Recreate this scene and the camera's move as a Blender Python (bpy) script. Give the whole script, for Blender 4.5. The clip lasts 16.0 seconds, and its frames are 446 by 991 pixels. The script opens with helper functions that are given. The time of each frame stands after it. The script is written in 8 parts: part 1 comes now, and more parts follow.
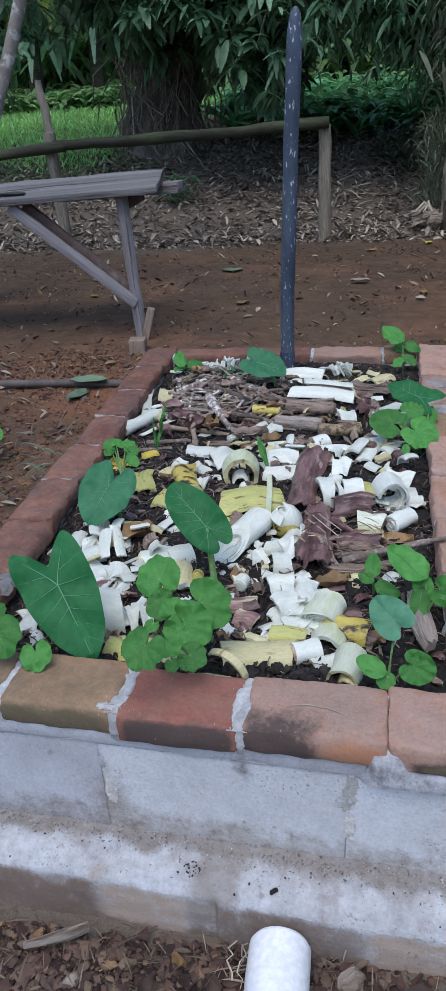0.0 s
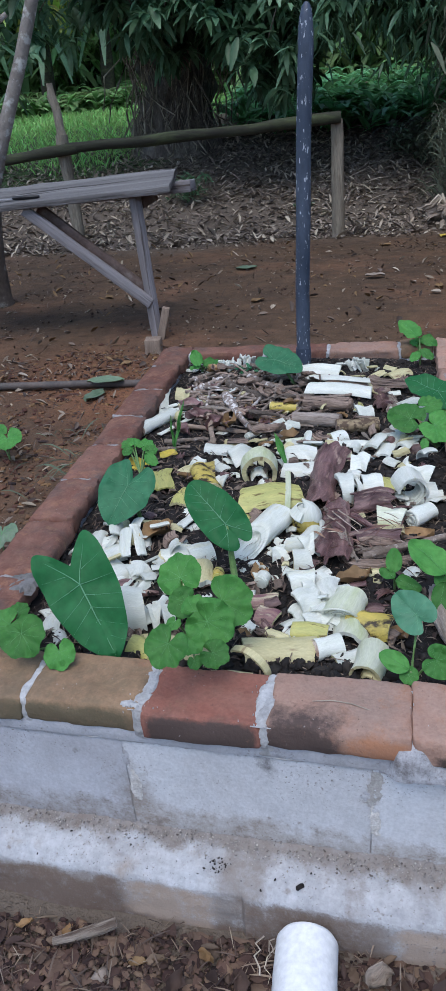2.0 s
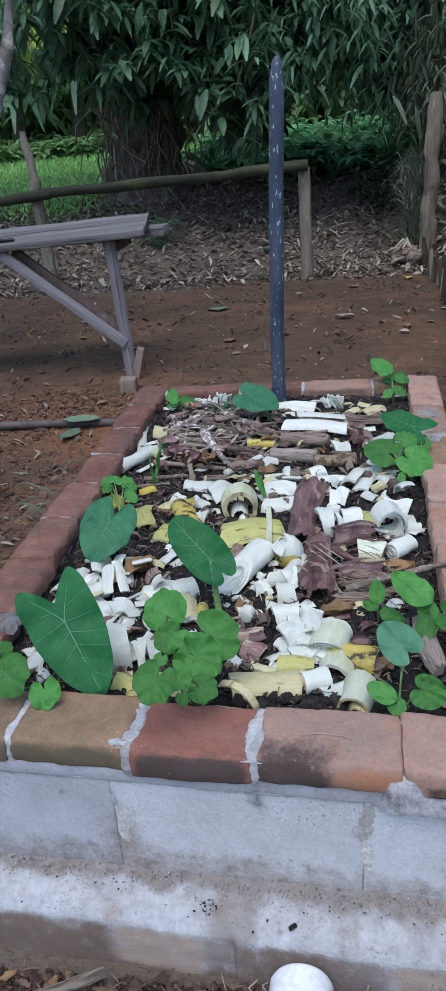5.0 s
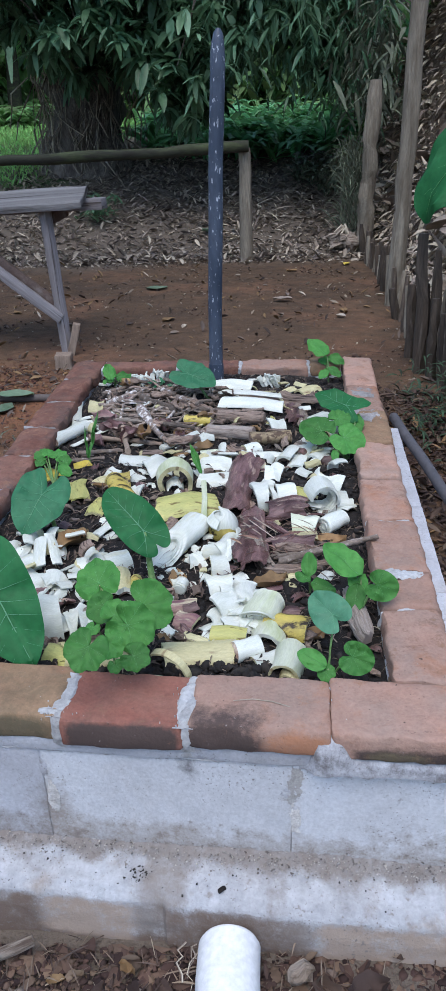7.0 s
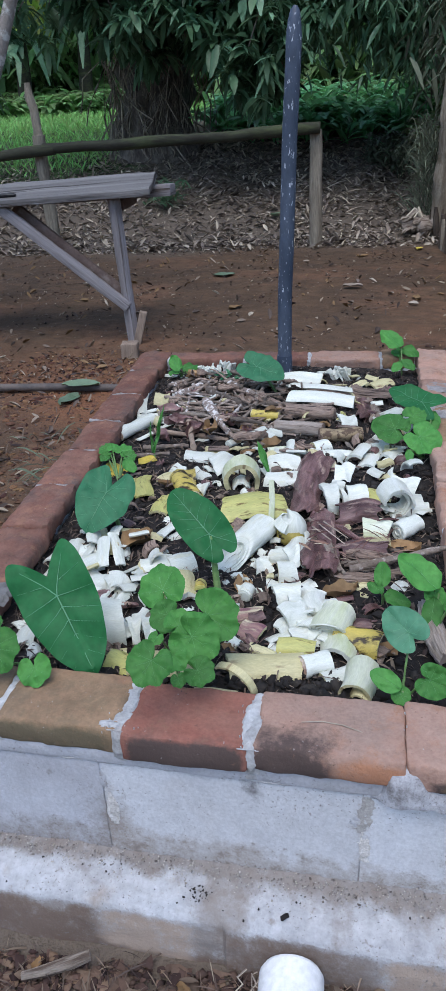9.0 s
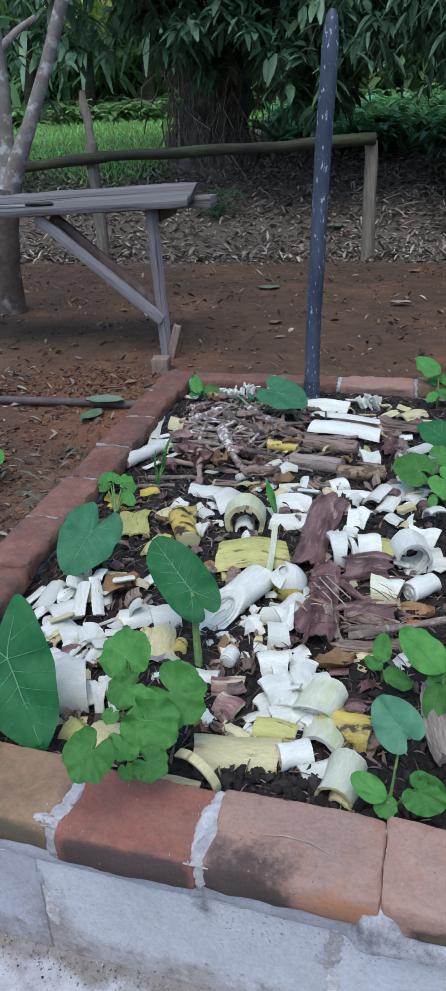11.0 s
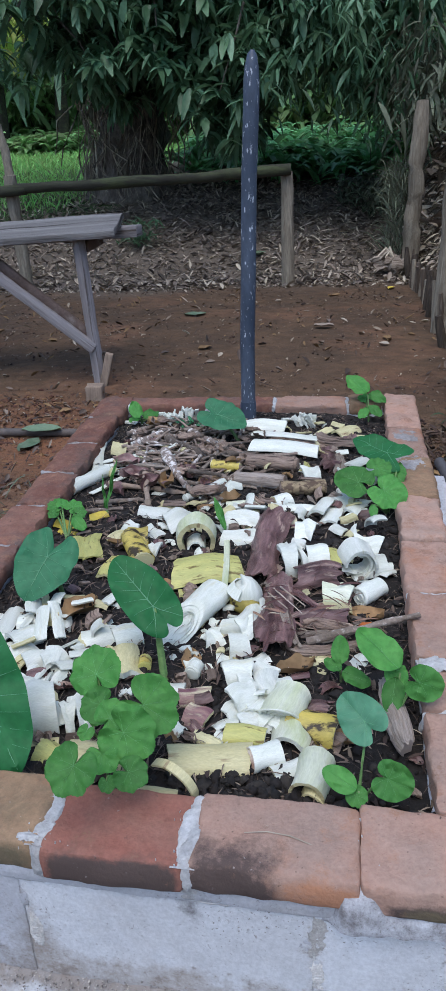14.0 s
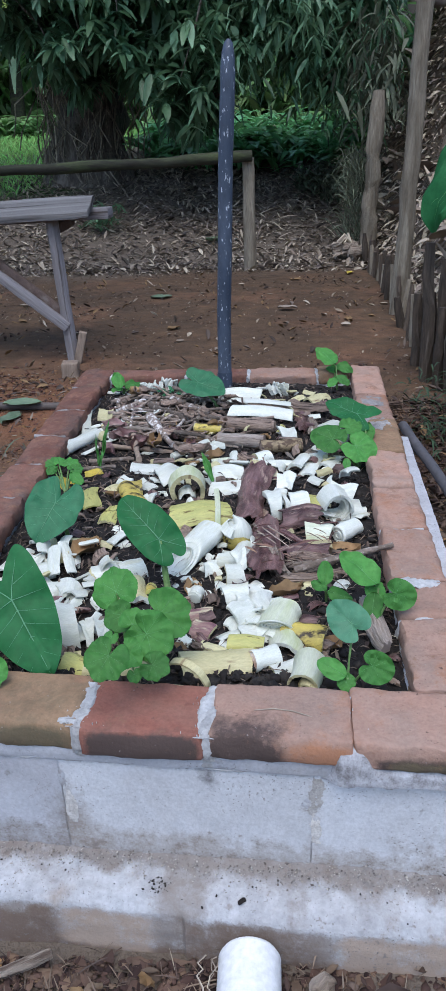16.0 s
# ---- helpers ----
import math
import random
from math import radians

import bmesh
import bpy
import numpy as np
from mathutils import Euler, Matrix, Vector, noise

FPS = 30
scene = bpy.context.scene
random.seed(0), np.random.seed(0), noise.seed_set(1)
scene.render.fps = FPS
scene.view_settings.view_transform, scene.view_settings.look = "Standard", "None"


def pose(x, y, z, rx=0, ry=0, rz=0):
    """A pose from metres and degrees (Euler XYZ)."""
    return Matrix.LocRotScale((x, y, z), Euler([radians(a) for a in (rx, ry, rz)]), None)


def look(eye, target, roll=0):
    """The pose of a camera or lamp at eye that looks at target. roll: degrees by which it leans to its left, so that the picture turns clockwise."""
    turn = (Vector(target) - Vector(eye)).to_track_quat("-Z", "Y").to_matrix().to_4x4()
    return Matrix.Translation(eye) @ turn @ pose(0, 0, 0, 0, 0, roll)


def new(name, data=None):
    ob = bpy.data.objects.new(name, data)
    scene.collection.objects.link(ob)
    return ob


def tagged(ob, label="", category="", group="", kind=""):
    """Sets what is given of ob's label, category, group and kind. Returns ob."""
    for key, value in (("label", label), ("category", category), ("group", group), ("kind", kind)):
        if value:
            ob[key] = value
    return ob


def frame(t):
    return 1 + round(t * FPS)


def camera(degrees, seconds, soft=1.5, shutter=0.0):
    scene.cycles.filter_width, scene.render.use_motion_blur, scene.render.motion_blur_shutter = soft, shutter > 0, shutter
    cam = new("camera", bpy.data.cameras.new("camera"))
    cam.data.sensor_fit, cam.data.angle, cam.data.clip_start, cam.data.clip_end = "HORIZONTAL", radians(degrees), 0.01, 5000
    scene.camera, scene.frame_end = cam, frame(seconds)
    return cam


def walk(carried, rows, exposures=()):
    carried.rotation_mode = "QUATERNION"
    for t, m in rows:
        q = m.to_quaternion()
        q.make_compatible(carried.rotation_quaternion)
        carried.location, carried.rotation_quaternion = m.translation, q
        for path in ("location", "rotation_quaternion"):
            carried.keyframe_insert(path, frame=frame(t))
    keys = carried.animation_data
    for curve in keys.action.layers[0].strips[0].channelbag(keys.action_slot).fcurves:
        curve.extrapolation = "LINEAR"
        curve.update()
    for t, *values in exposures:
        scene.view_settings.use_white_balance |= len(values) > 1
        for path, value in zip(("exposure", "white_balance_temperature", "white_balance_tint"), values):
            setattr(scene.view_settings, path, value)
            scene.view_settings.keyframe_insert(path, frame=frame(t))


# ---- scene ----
cam = camera(33.4, 16.0)
PATH = [
    (0, (0.184, -0.801, 1.231), (-0.142, 0.953, 0.327), -3.5),
    (0.5, (0.177, -0.802, 1.229), (-0.173, 0.942, 0.314), -3.8),
    (1, (0.183, -0.801, 1.231), (-0.184, 0.942, 0.322), -4.9),
    (1.5, (0.181, -0.802, 1.23), (-0.188, 0.94, 0.319), -4.9),
    (2, (0.18, -0.805, 1.231), (-0.191, 0.94, 0.326), -5.1),
    (2.5, (0.178, -0.806, 1.228), (-0.19, 0.941, 0.327), -5.2),
    (3, (0.18, -0.809, 1.232), (-0.188, 0.946, 0.347), -5.3),
    (3.5, (0.177, -0.81, 1.233), (-0.165, 0.964, 0.376), -4.8),
    (4, (0.174, -0.812, 1.237), (-0.164, 0.971, 0.396), -4.7),
    (4.2, (0.173, -0.811, 1.234), (-0.155, 0.971, 0.388), -4.7),
    (6.3, (0.133, -0.838, 1.224), (-0.078, 1.001, 0.466), -2.4),
    (6.5, (0.132, -0.835, 1.218), (-0.064, 0.999, 0.445), -1.2),
    (7, (0.163, -0.83, 1.206), (0.035, 0.97, 0.343), -1.8),
    (7.5, (0.163, -0.815, 1.213), (0.077, 0.987, 0.35), -1.5),
    (8, (0.152, -0.815, 1.221), (-0.042, 0.992, 0.386), -1.9),
    (8.5, (0.137, -0.8, 1.212), (-0.122, 0.987, 0.351), -2.3),
    (10.8, (0.217, -0.584, 1.213), (-0.187, 1.137, 0.277), -3.2),
    (11, (0.227, -0.574, 1.212), (-0.197, 1.176, 0.343), -2.3),
    (11.5, (0.255, -0.559, 1.217), (-0.121, 1.2, 0.343), -2.0),
    (12, (0.264, -0.542, 1.215), (-0.154, 1.191, 0.309), -3.8),
    (12.5, (0.258, -0.543, 1.219), (-0.163, 1.217, 0.369), -3.2),
    (13, (0.245, -0.554, 1.221), (-0.103, 1.232, 0.391), -1.9),
    (13.5, (0.22, -0.597, 1.229), (-0.046, 1.218, 0.434), -1.9),
    (14, (0.191, -0.632, 1.22), (-0.051, 1.179, 0.405), -2.6),
    (14.5, (0.166, -0.674, 1.218), (-0.067, 1.142, 0.413), -2.1),
    (15, (0.147, -0.725, 1.216), (-0.119, 1.077, 0.39), -1.5),
    (15.5, (0.137, -0.783, 1.214), (-0.083, 1.027, 0.391), -1.6),
    (16, (0.132, -0.829, 1.206), (0.003, 0.98, 0.363), -1.8),
]
walk(cam, [(t, look(eye, target, roll)) for t, eye, target, roll in PATH], [(0.0, 0.66, 6400, 10), (4.2, 0.66, 6400, 10), (6.3, 0.80, 6400, 10), (7.0, 0.83, 6400, 10), (8.7, 0.80, 6400, 10), (11.0, 0.68, 6400, 10), (12.5, 0.69, 6400, 10), (13.5, 0.75, 6400, 10), (15.0, 0.76, 6400, 10), (16.0, 0.83, 6400, 10)])
# world, sun and light
def make_world():
    w = bpy.data.worlds.new("world")
    scene.world = w
    w.use_nodes = True
    nt = w.node_tree
    nt.nodes.clear()
    out = nt.nodes.new("ShaderNodeOutputWorld")
    bg = nt.nodes.new("ShaderNodeBackground")
    sky = nt.nodes.new("ShaderNodeTexSky")
    sky.sky_type = "NISHITA"
    sky.sun_disc = False
    sky.sun_elevation = radians(66)
    sky.sun_rotation = radians(186)
    sky.air_density, sky.dust_density, sky.ozone_density = 1.0, 1.0, 1.5
    bg.inputs["Strength"].default_value = 0.15
    nt.links.new(sky.outputs[0], bg.inputs["Color"])
    nt.links.new(bg.outputs[0], out.inputs["Surface"])


make_world()
sun = new("sun", bpy.data.lights.new("sun", "SUN"))
sun.data.energy, sun.data.angle, sun.data.color = 1.15, radians(50), (1.0, 0.98, 0.955)
sun.matrix_world = look((-0.40, -3.6, 8.4), (0, 0, 0))

# ---- materials ----
def mat(name, a, b, scale=8.0, rough=0.8, bump=0.3, fine=60.0, c=None, cut=(0.55, 0.7), vary=0.15, stretch=(1, 1, 1), dist=0.004, island=0.0, spec=0.4, cscale=None, trans=0.0, uv=False, mid=0.35):
    """Two mixed tones by broad noise, fine grain, a third tone in patches, relief, and a shift from piece to piece."""
    m = bpy.data.materials.new(name)
    m.use_nodes = True
    nt = m.node_tree
    N, L = nt.nodes, nt.links
    bsdf = N["Principled BSDF"]
    tc = N.new("ShaderNodeTexCoord")
    mp = N.new("ShaderNodeMapping")
    mp.inputs["Scale"].default_value = stretch
    info = N.new("ShaderNodeObjectInfo")
    add = N.new("ShaderNodeVectorMath")
    add.operation = "MULTIPLY_ADD"
    L.new(info.outputs["Random"], add.inputs[0])
    add.inputs[1].default_value = (7.3, 4.1, 5.7)
    L.new(tc.outputs["UV" if uv else "Object"], add.inputs[2])
    L.new(add.outputs[0], mp.inputs["Vector"])

    def tex(s, detail=5.0):
        n = N.new("ShaderNodeTexNoise")
        n.inputs["Scale"].default_value, n.inputs["Detail"].default_value, n.inputs["Roughness"].default_value = s, detail, 0.6
        L.new(mp.outputs[0], n.inputs["Vector"])
        return n.outputs["Fac"]

    def ramp(src, lo, hi):
        r = N.new("ShaderNodeMapRange")
        r.inputs["From Min"].default_value, r.inputs["From Max"].default_value = lo, hi
        L.new(src, r.inputs["Value"])
        return r.outputs[0]

    def mix(fac, x, y):
        k = N.new("ShaderNodeMix")
        k.data_type = "RGBA"
        L.new(fac, k.inputs["Factor"])
        for sock, v in ((k.inputs["A"], x), (k.inputs["B"], y)):
            if isinstance(v, tuple):
                sock.default_value = (*v, 1)
            else:
                L.new(v, sock)
        return k.outputs["Result"]

    broad, grain = tex(scale), tex(fine, 3.0)
    col = mix(ramp(broad, 0.35, 0.65), a, b)
    if c:
        col = mix(ramp(tex(cscale or scale * 0.7, 6.0), *cut), col, c)
    hsv = N.new("ShaderNodeHueSaturation")
    val = N.new("ShaderNodeMath")
    val.operation = "MULTIPLY_ADD"
    L.new(grain, val.inputs[0])
    val.inputs[1].default_value = 0.5
    mott = N.new("ShaderNodeMath")
    mott.operation = "MULTIPLY_ADD"
    L.new(tex(scale * 4.3, 4.0), mott.inputs[0])
    mott.inputs[1].default_value, mott.inputs[2].default_value = 2 * mid, 0.75 - mid
    L.new(mott.outputs[0], val.inputs[2])
    rnd = N.new("ShaderNodeMath")
    rnd.operation = "MULTIPLY_ADD"
    if island:
        geo = N.new("ShaderNodeNewGeometry")
        L.new(geo.outputs["Random Per Island"], rnd.inputs[0])
    else:
        L.new(info.outputs["Random"], rnd.inputs[0])
    v = island or vary
    rnd.inputs[1].default_value, rnd.inputs[2].default_value = 2 * v, 1 - v
    mul = N.new("ShaderNodeMath")
    mul.operation = "MULTIPLY"
    L.new(val.outputs[0], mul.inputs[0])
    L.new(rnd.outputs[0], mul.inputs[1])
    L.new(mul.outputs[0], hsv.inputs["Value"])
    if island:
        hue = N.new("ShaderNodeMath")
        hue.operation = "MULTIPLY_ADD"
        L.new(rnd.inputs[0].links[0].from_socket, hue.inputs[0])
        hue.inputs[1].default_value, hue.inputs[2].default_value = 0.05, 0.475
        L.new(hue.outputs[0], hsv.inputs["Hue"])
    L.new(col, hsv.inputs["Color"])
    L.new(hsv.outputs[0], bsdf.inputs["Base Color"])
    rr = N.new("ShaderNodeMapRange")
    rr.inputs["To Min"].default_value, rr.inputs["To Max"].default_value = max(0.05, rough - 0.12), min(1, rough + 0.12)
    L.new(broad, rr.inputs["Value"])
    L.new(rr.outputs[0], bsdf.inputs["Roughness"])
    bsdf.inputs["Specular IOR Level"].default_value = spec
    if bump:
        bp = N.new("ShaderNodeBump")
        bp.inputs["Strength"].default_value, bp.inputs["Distance"].default_value = bump, dist
        h = N.new("ShaderNodeMath")
        h.operation = "MULTIPLY_ADD"
        L.new(grain, h.inputs[0])
        h.inputs[1].default_value = 0.5
        L.new(broad, h.inputs[2])
        L.new(h.outputs[0], bp.inputs["Height"])
        L.new(bp.outputs[0], bsdf.inputs["Normal"])
    if trans:
        tr = N.new("ShaderNodeBsdfTranslucent")
        L.new(hsv.outputs[0], tr.inputs["Color"])
        mx = N.new("ShaderNodeMixShader")
        mx.inputs[0].default_value = trans
        L.new(bsdf.outputs[0], mx.inputs[1])
        L.new(tr.outputs[0], mx.inputs[2])
        L.new(mx.outputs[0], N["Material Output"].inputs["Surface"])
    return m


def stained(m, tones):
    """Stains and tones laid over a material by the mesh's three-channel stain layer, their borders broken by noise."""
    nt = m.node_tree
    N, L = nt.nodes, nt.links
    bsdf = N["Principled BSDF"]
    old = bsdf.inputs["Base Color"].links[0].from_socket
    at = N.new("ShaderNodeAttribute")
    at.attribute_name = "stain"
    sep = N.new("ShaderNodeSeparateColor")
    L.new(at.outputs["Color"], sep.inputs[0])
    tc = N.new("ShaderNodeTexCoord")
    no = N.new("ShaderNodeTexNoise")
    no.inputs["Scale"].default_value, no.inputs["Detail"].default_value, no.inputs["Roughness"].default_value = 30.0, 10.0, 0.8
    L.new(tc.outputs["Object"], no.inputs["Vector"])
    for ch, tone in zip(("Red", "Green", "Blue"), tones):
        s = N.new("ShaderNodeMath")
        s.operation = "MULTIPLY_ADD"
        L.new(sep.outputs[ch], s.inputs[0])
        s.inputs[1].default_value = 1.25
        sh = N.new("ShaderNodeMath")
        sh.operation = "MULTIPLY_ADD"
        L.new(no.outputs["Fac"], sh.inputs[0])
        sh.inputs[1].default_value, sh.inputs[2].default_value = 2.6, -1.55
        L.new(sh.outputs[0], s.inputs[2])
        r = N.new("ShaderNodeMapRange")
        r.inputs["From Min"].default_value, r.inputs["From Max"].default_value = 0.0, 0.75
        L.new(s.outputs[0], r.inputs["Value"])
        k = N.new("ShaderNodeMix")
        k.data_type = "RGBA"
        L.new(r.outputs[0], k.inputs["Factor"])
        L.new(old, k.inputs["A"])
        k.inputs["B"].default_value = (*tone, 1)
        old = k.outputs["Result"]
    L.new(old, bsdf.inputs["Base Color"])
    return m


def pitted(m, scale, lo, hi, tone, patch=3.0):
    """Small pits or specks of another tone, thicker in some patches than in others."""
    nt = m.node_tree
    N, L = nt.nodes, nt.links
    bsdf = N["Principled BSDF"]
    old = bsdf.inputs["Base Color"].links[0].from_socket
    tc = N.new("ShaderNodeTexCoord")
    facs = []
    for sc, a, b in ((scale, lo, hi), (patch, 0.40, 0.62)):
        no = N.new("ShaderNodeTexNoise")
        no.inputs["Scale"].default_value, no.inputs["Detail"].default_value, no.inputs["Roughness"].default_value = sc, 2.5, 0.55
        L.new(tc.outputs["Object"], no.inputs["Vector"])
        r = N.new("ShaderNodeMapRange")
        r.inputs["From Min"].default_value, r.inputs["From Max"].default_value = a, b
        L.new(no.outputs["Fac"], r.inputs["Value"])
        facs.append(r.outputs[0])
    f = N.new("ShaderNodeMath")
    f.operation = "MULTIPLY"
    L.new(facs[0], f.inputs[0])
    L.new(facs[1], f.inputs[1])
    k = N.new("ShaderNodeMix")
    k.data_type = "RGBA"
    L.new(f.outputs[0], k.inputs["Factor"])
    L.new(old, k.inputs["A"])
    k.inputs["B"].default_value = (*tone, 1)
    L.new(k.outputs["Result"], bsdf.inputs["Base Color"])
    return m


# tones laid over the bricks: dark brown, olive, burnt orange
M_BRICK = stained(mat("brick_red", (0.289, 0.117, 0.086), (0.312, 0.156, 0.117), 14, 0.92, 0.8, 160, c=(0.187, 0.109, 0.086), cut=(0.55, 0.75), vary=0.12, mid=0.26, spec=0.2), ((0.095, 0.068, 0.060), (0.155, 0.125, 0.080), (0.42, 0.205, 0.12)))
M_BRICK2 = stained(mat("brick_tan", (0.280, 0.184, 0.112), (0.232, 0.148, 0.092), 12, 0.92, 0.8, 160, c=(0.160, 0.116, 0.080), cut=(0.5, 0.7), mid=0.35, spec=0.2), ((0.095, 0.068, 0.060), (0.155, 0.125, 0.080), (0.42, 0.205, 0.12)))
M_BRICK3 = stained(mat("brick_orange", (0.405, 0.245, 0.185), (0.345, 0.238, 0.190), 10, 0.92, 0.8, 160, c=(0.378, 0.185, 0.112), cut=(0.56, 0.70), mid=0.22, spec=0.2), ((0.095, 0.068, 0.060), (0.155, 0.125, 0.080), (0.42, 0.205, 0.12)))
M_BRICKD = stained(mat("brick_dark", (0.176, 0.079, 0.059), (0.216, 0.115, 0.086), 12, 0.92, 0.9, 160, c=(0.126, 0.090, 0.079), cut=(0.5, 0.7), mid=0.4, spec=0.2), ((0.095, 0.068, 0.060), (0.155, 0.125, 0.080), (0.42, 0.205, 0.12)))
M_MORTAR = mat("mortar", (0.50, 0.50, 0.50), (0.38, 0.375, 0.37), 30, 0.95, 0.8, 200, vary=0.1, dist=0.004, spec=0.2)
M_MORTARG = mat("weathered_mortar", (0.33, 0.315, 0.31), (0.22, 0.20, 0.19), 30, 0.95, 0.8, 200, vary=0.15, dist=0.004, spec=0.2)
M_MORTARD = mat("damp_mortar", (0.20, 0.195, 0.19), (0.12, 0.115, 0.11), 30, 0.95, 0.9, 160, vary=0.1, dist=0.005, spec=0.2)
M_SAND = mat("sandy_mortar", (0.64, 0.62, 0.59), (0.47, 0.44, 0.41), 60, 0.95, 1.0, 320, vary=0.25, spec=0.2, dist=0.004)
M_BLOCK = stained(mat("concrete_block", (0.545, 0.555, 0.59), (0.465, 0.465, 0.49), 6, 0.93, 0.6, 170, c=(0.40, 0.37, 0.35), cut=(0.57, 0.85), vary=0.10, cscale=2.6, mid=0.18, spec=0.2, dist=0.004), ((0.295, 0.262, 0.240), (0.17, 0.140, 0.122), (0.14, 0.13, 0.13)))
M_BLOCKP = stained(mat("pale_concrete_block", (0.70, 0.71, 0.73), (0.61, 0.612, 0.625), 6, 0.93, 0.6, 170, c=(0.52, 0.49, 0.465), cut=(0.60, 0.85), vary=0.06, cscale=3.2, mid=0.15, spec=0.2, dist=0.004), ((0.34, 0.295, 0.26), (0.20, 0.165, 0.145), (0.15, 0.14, 0.14)))
M_FOOT = stained(mat("concrete_footing", (0.50, 0.51, 0.53), (0.39, 0.385, 0.392), 9, 0.93, 0.7, 150, c=(0.34, 0.29, 0.25), cut=(0.58, 0.75), cscale=14.0, mid=0.34, spec=0.2, dist=0.004), ((0.265, 0.238, 0.220), (0.175, 0.130, 0.105), (0.37, 0.295, 0.240)))
for m in (M_BLOCK, M_BLOCKP, M_FOOT):
    pitted(m, 240, 0.63, 0.70, (0.20, 0.18, 0.165), 9.0)
    pitted(m, 60, 0.66, 0.74, (0.24, 0.21, 0.19), 5.0)
for m in (M_BRICK, M_BRICK2, M_BRICK3, M_BRICKD):
    pitted(m, 150, 0.69, 0.76, (0.38, 0.34, 0.31), 5.0)
    pitted(m, 110, 0.66, 0.74, (0.09, 0.06, 0.05), 6.0)
M_GRIT = mat("crease_grit", (0.37, 0.34, 0.315), (0.22, 0.19, 0.165), 40, 0.95, 0.9, 300, spec=0.2, island=0.6)
M_SOIL = mat("dark_soil", (0.014, 0.0125, 0.012), (0.030, 0.024, 0.021), 25, 0.95, 1.0, 220, dist=0.008)
M_CLOD = mat("soil_clod", (0.014, 0.0125, 0.012), (0.031, 0.025, 0.022), 30, 0.95, 0.8, 200, island=0.5)
M_WHITE = mat("stem_flesh", (0.74, 0.755, 0.685), (0.63, 0.655, 0.565), 4, 0.34, 0.3, 60, c=(0.62, 0.585, 0.38), cut=(0.60, 0.80), vary=0.12, uv=True, stretch=(3, 18, 1), mid=0.10, dist=0.003, cscale=3, trans=0.06)
M_BROWNEND = mat("browned_cut_end", (0.30, 0.18, 0.13), (0.55, 0.42, 0.32), 40, 0.6, 0.5, 120, c=(0.70, 0.62, 0.52), cut=(0.52, 0.66))
M_CREAM = mat("stem_cream", (0.60, 0.55, 0.32), (0.50, 0.45, 0.24), 5, 0.5, 0.4, 60, c=(0.24, 0.155, 0.085), cut=(0.58, 0.72), uv=True, stretch=(3, 14, 1), mid=0.25, cscale=6)
M_YELLOW = mat("rind_yellow_green", (0.50, 0.47, 0.16), (0.40, 0.40, 0.14), 5, 0.45, 0.4, 60, c=(0.16, 0.12, 0.035), cut=(0.57, 0.66), uv=True, stretch=(3, 14, 1), mid=0.25, cscale=8)
M_ROTTEN = mat("rind_yellow_black", (0.56, 0.44, 0.10), (0.44, 0.35, 0.10), 9, 0.5, 0.3, 120, c=(0.045, 0.03, 0.015), cut=(0.50, 0.58), cscale=22, stretch=(1, 2.2, 1.6))
M_GREENISH = mat("rind_pale_green", (0.46, 0.51, 0.28), (0.60, 0.62, 0.46), 4, 0.42, 0.4, 60, c=(0.68, 0.69, 0.60), cut=(0.42, 0.68), uv=True, stretch=(2, 9, 1), mid=0.12, cscale=3)
M_MAROON = mat("dry_sheath_maroon", (0.062, 0.026, 0.025), (0.235, 0.135, 0.125), 3, 0.32, 0.6, 40, c=(0.46, 0.34, 0.27), cut=(0.58, 0.72), uv=True, stretch=(4, 15, 1), dist=0.006, mid=0.7, cscale=4.5, vary=0.3, spec=0.5)
M_STRAND = mat("torn_strand", (0.15, 0.065, 0.055), (0.26, 0.16, 0.12), 20, 0.7, 0.3, 120, island=0.6)
M_PURPLE = mat("sheath_purple", (0.15, 0.050, 0.080), (0.36, 0.22, 0.18), 5, 0.5, 0.5, 60, c=(0.64, 0.57, 0.38), cut=(0.46, 0.60), uv=True, stretch=(3, 16, 1), mid=0.3, cscale=4)
M_LOGWOOD = mat("decayed_wood", (0.52, 0.44, 0.38), (0.34, 0.27, 0.22), 6, 0.9, 1.0, 60, c=(0.14, 0.10, 0.075), cut=(0.60, 0.68), uv=True, stretch=(2, 18, 1), mid=0.6, cscale=4, dist=0.008)
M_DRY = mat("dry_sheath_brown", (0.38, 0.285, 0.225), (0.23, 0.16, 0.125), 4, 0.7, 1.0, 40, c=(0.06, 0.042, 0.035), cut=(0.56, 0.64), uv=True, stretch=(3, 24, 1), dist=0.010, mid=0.7, cscale=4, vary=0.3)
M_MOTTLE = mat("mottled_stem", (0.36, 0.28, 0.17), (0.30, 0.22, 0.13), 22, 0.7, 0.7, 150, c=(0.11, 0.07, 0.045), cut=(0.47, 0.56), cscale=55)
M_STICK = mat("stick_bark", (0.15, 0.115, 0.090), (0.25, 0.20, 0.165), 35, 0.9, 1.0, 160, c=(0.40, 0.35, 0.31), cut=(0.57, 0.66), vary=0.5, cscale=70, mid=0.6, dist=0.006)
M_STICKW = mat("stick_white_lichen", (0.17, 0.13, 0.11), (0.27, 0.22, 0.19), 30, 0.9, 0.9, 160, c=(0.58, 0.55, 0.52), cut=(0.50, 0.58), vary=0.2, cscale=60, mid=0.4, dist=0.004)
M_FIBRE = mat("dark_fibre", (0.155, 0.108, 0.084), (0.080, 0.056, 0.044), 5, 0.85, 0.0, 40, island=0.8)
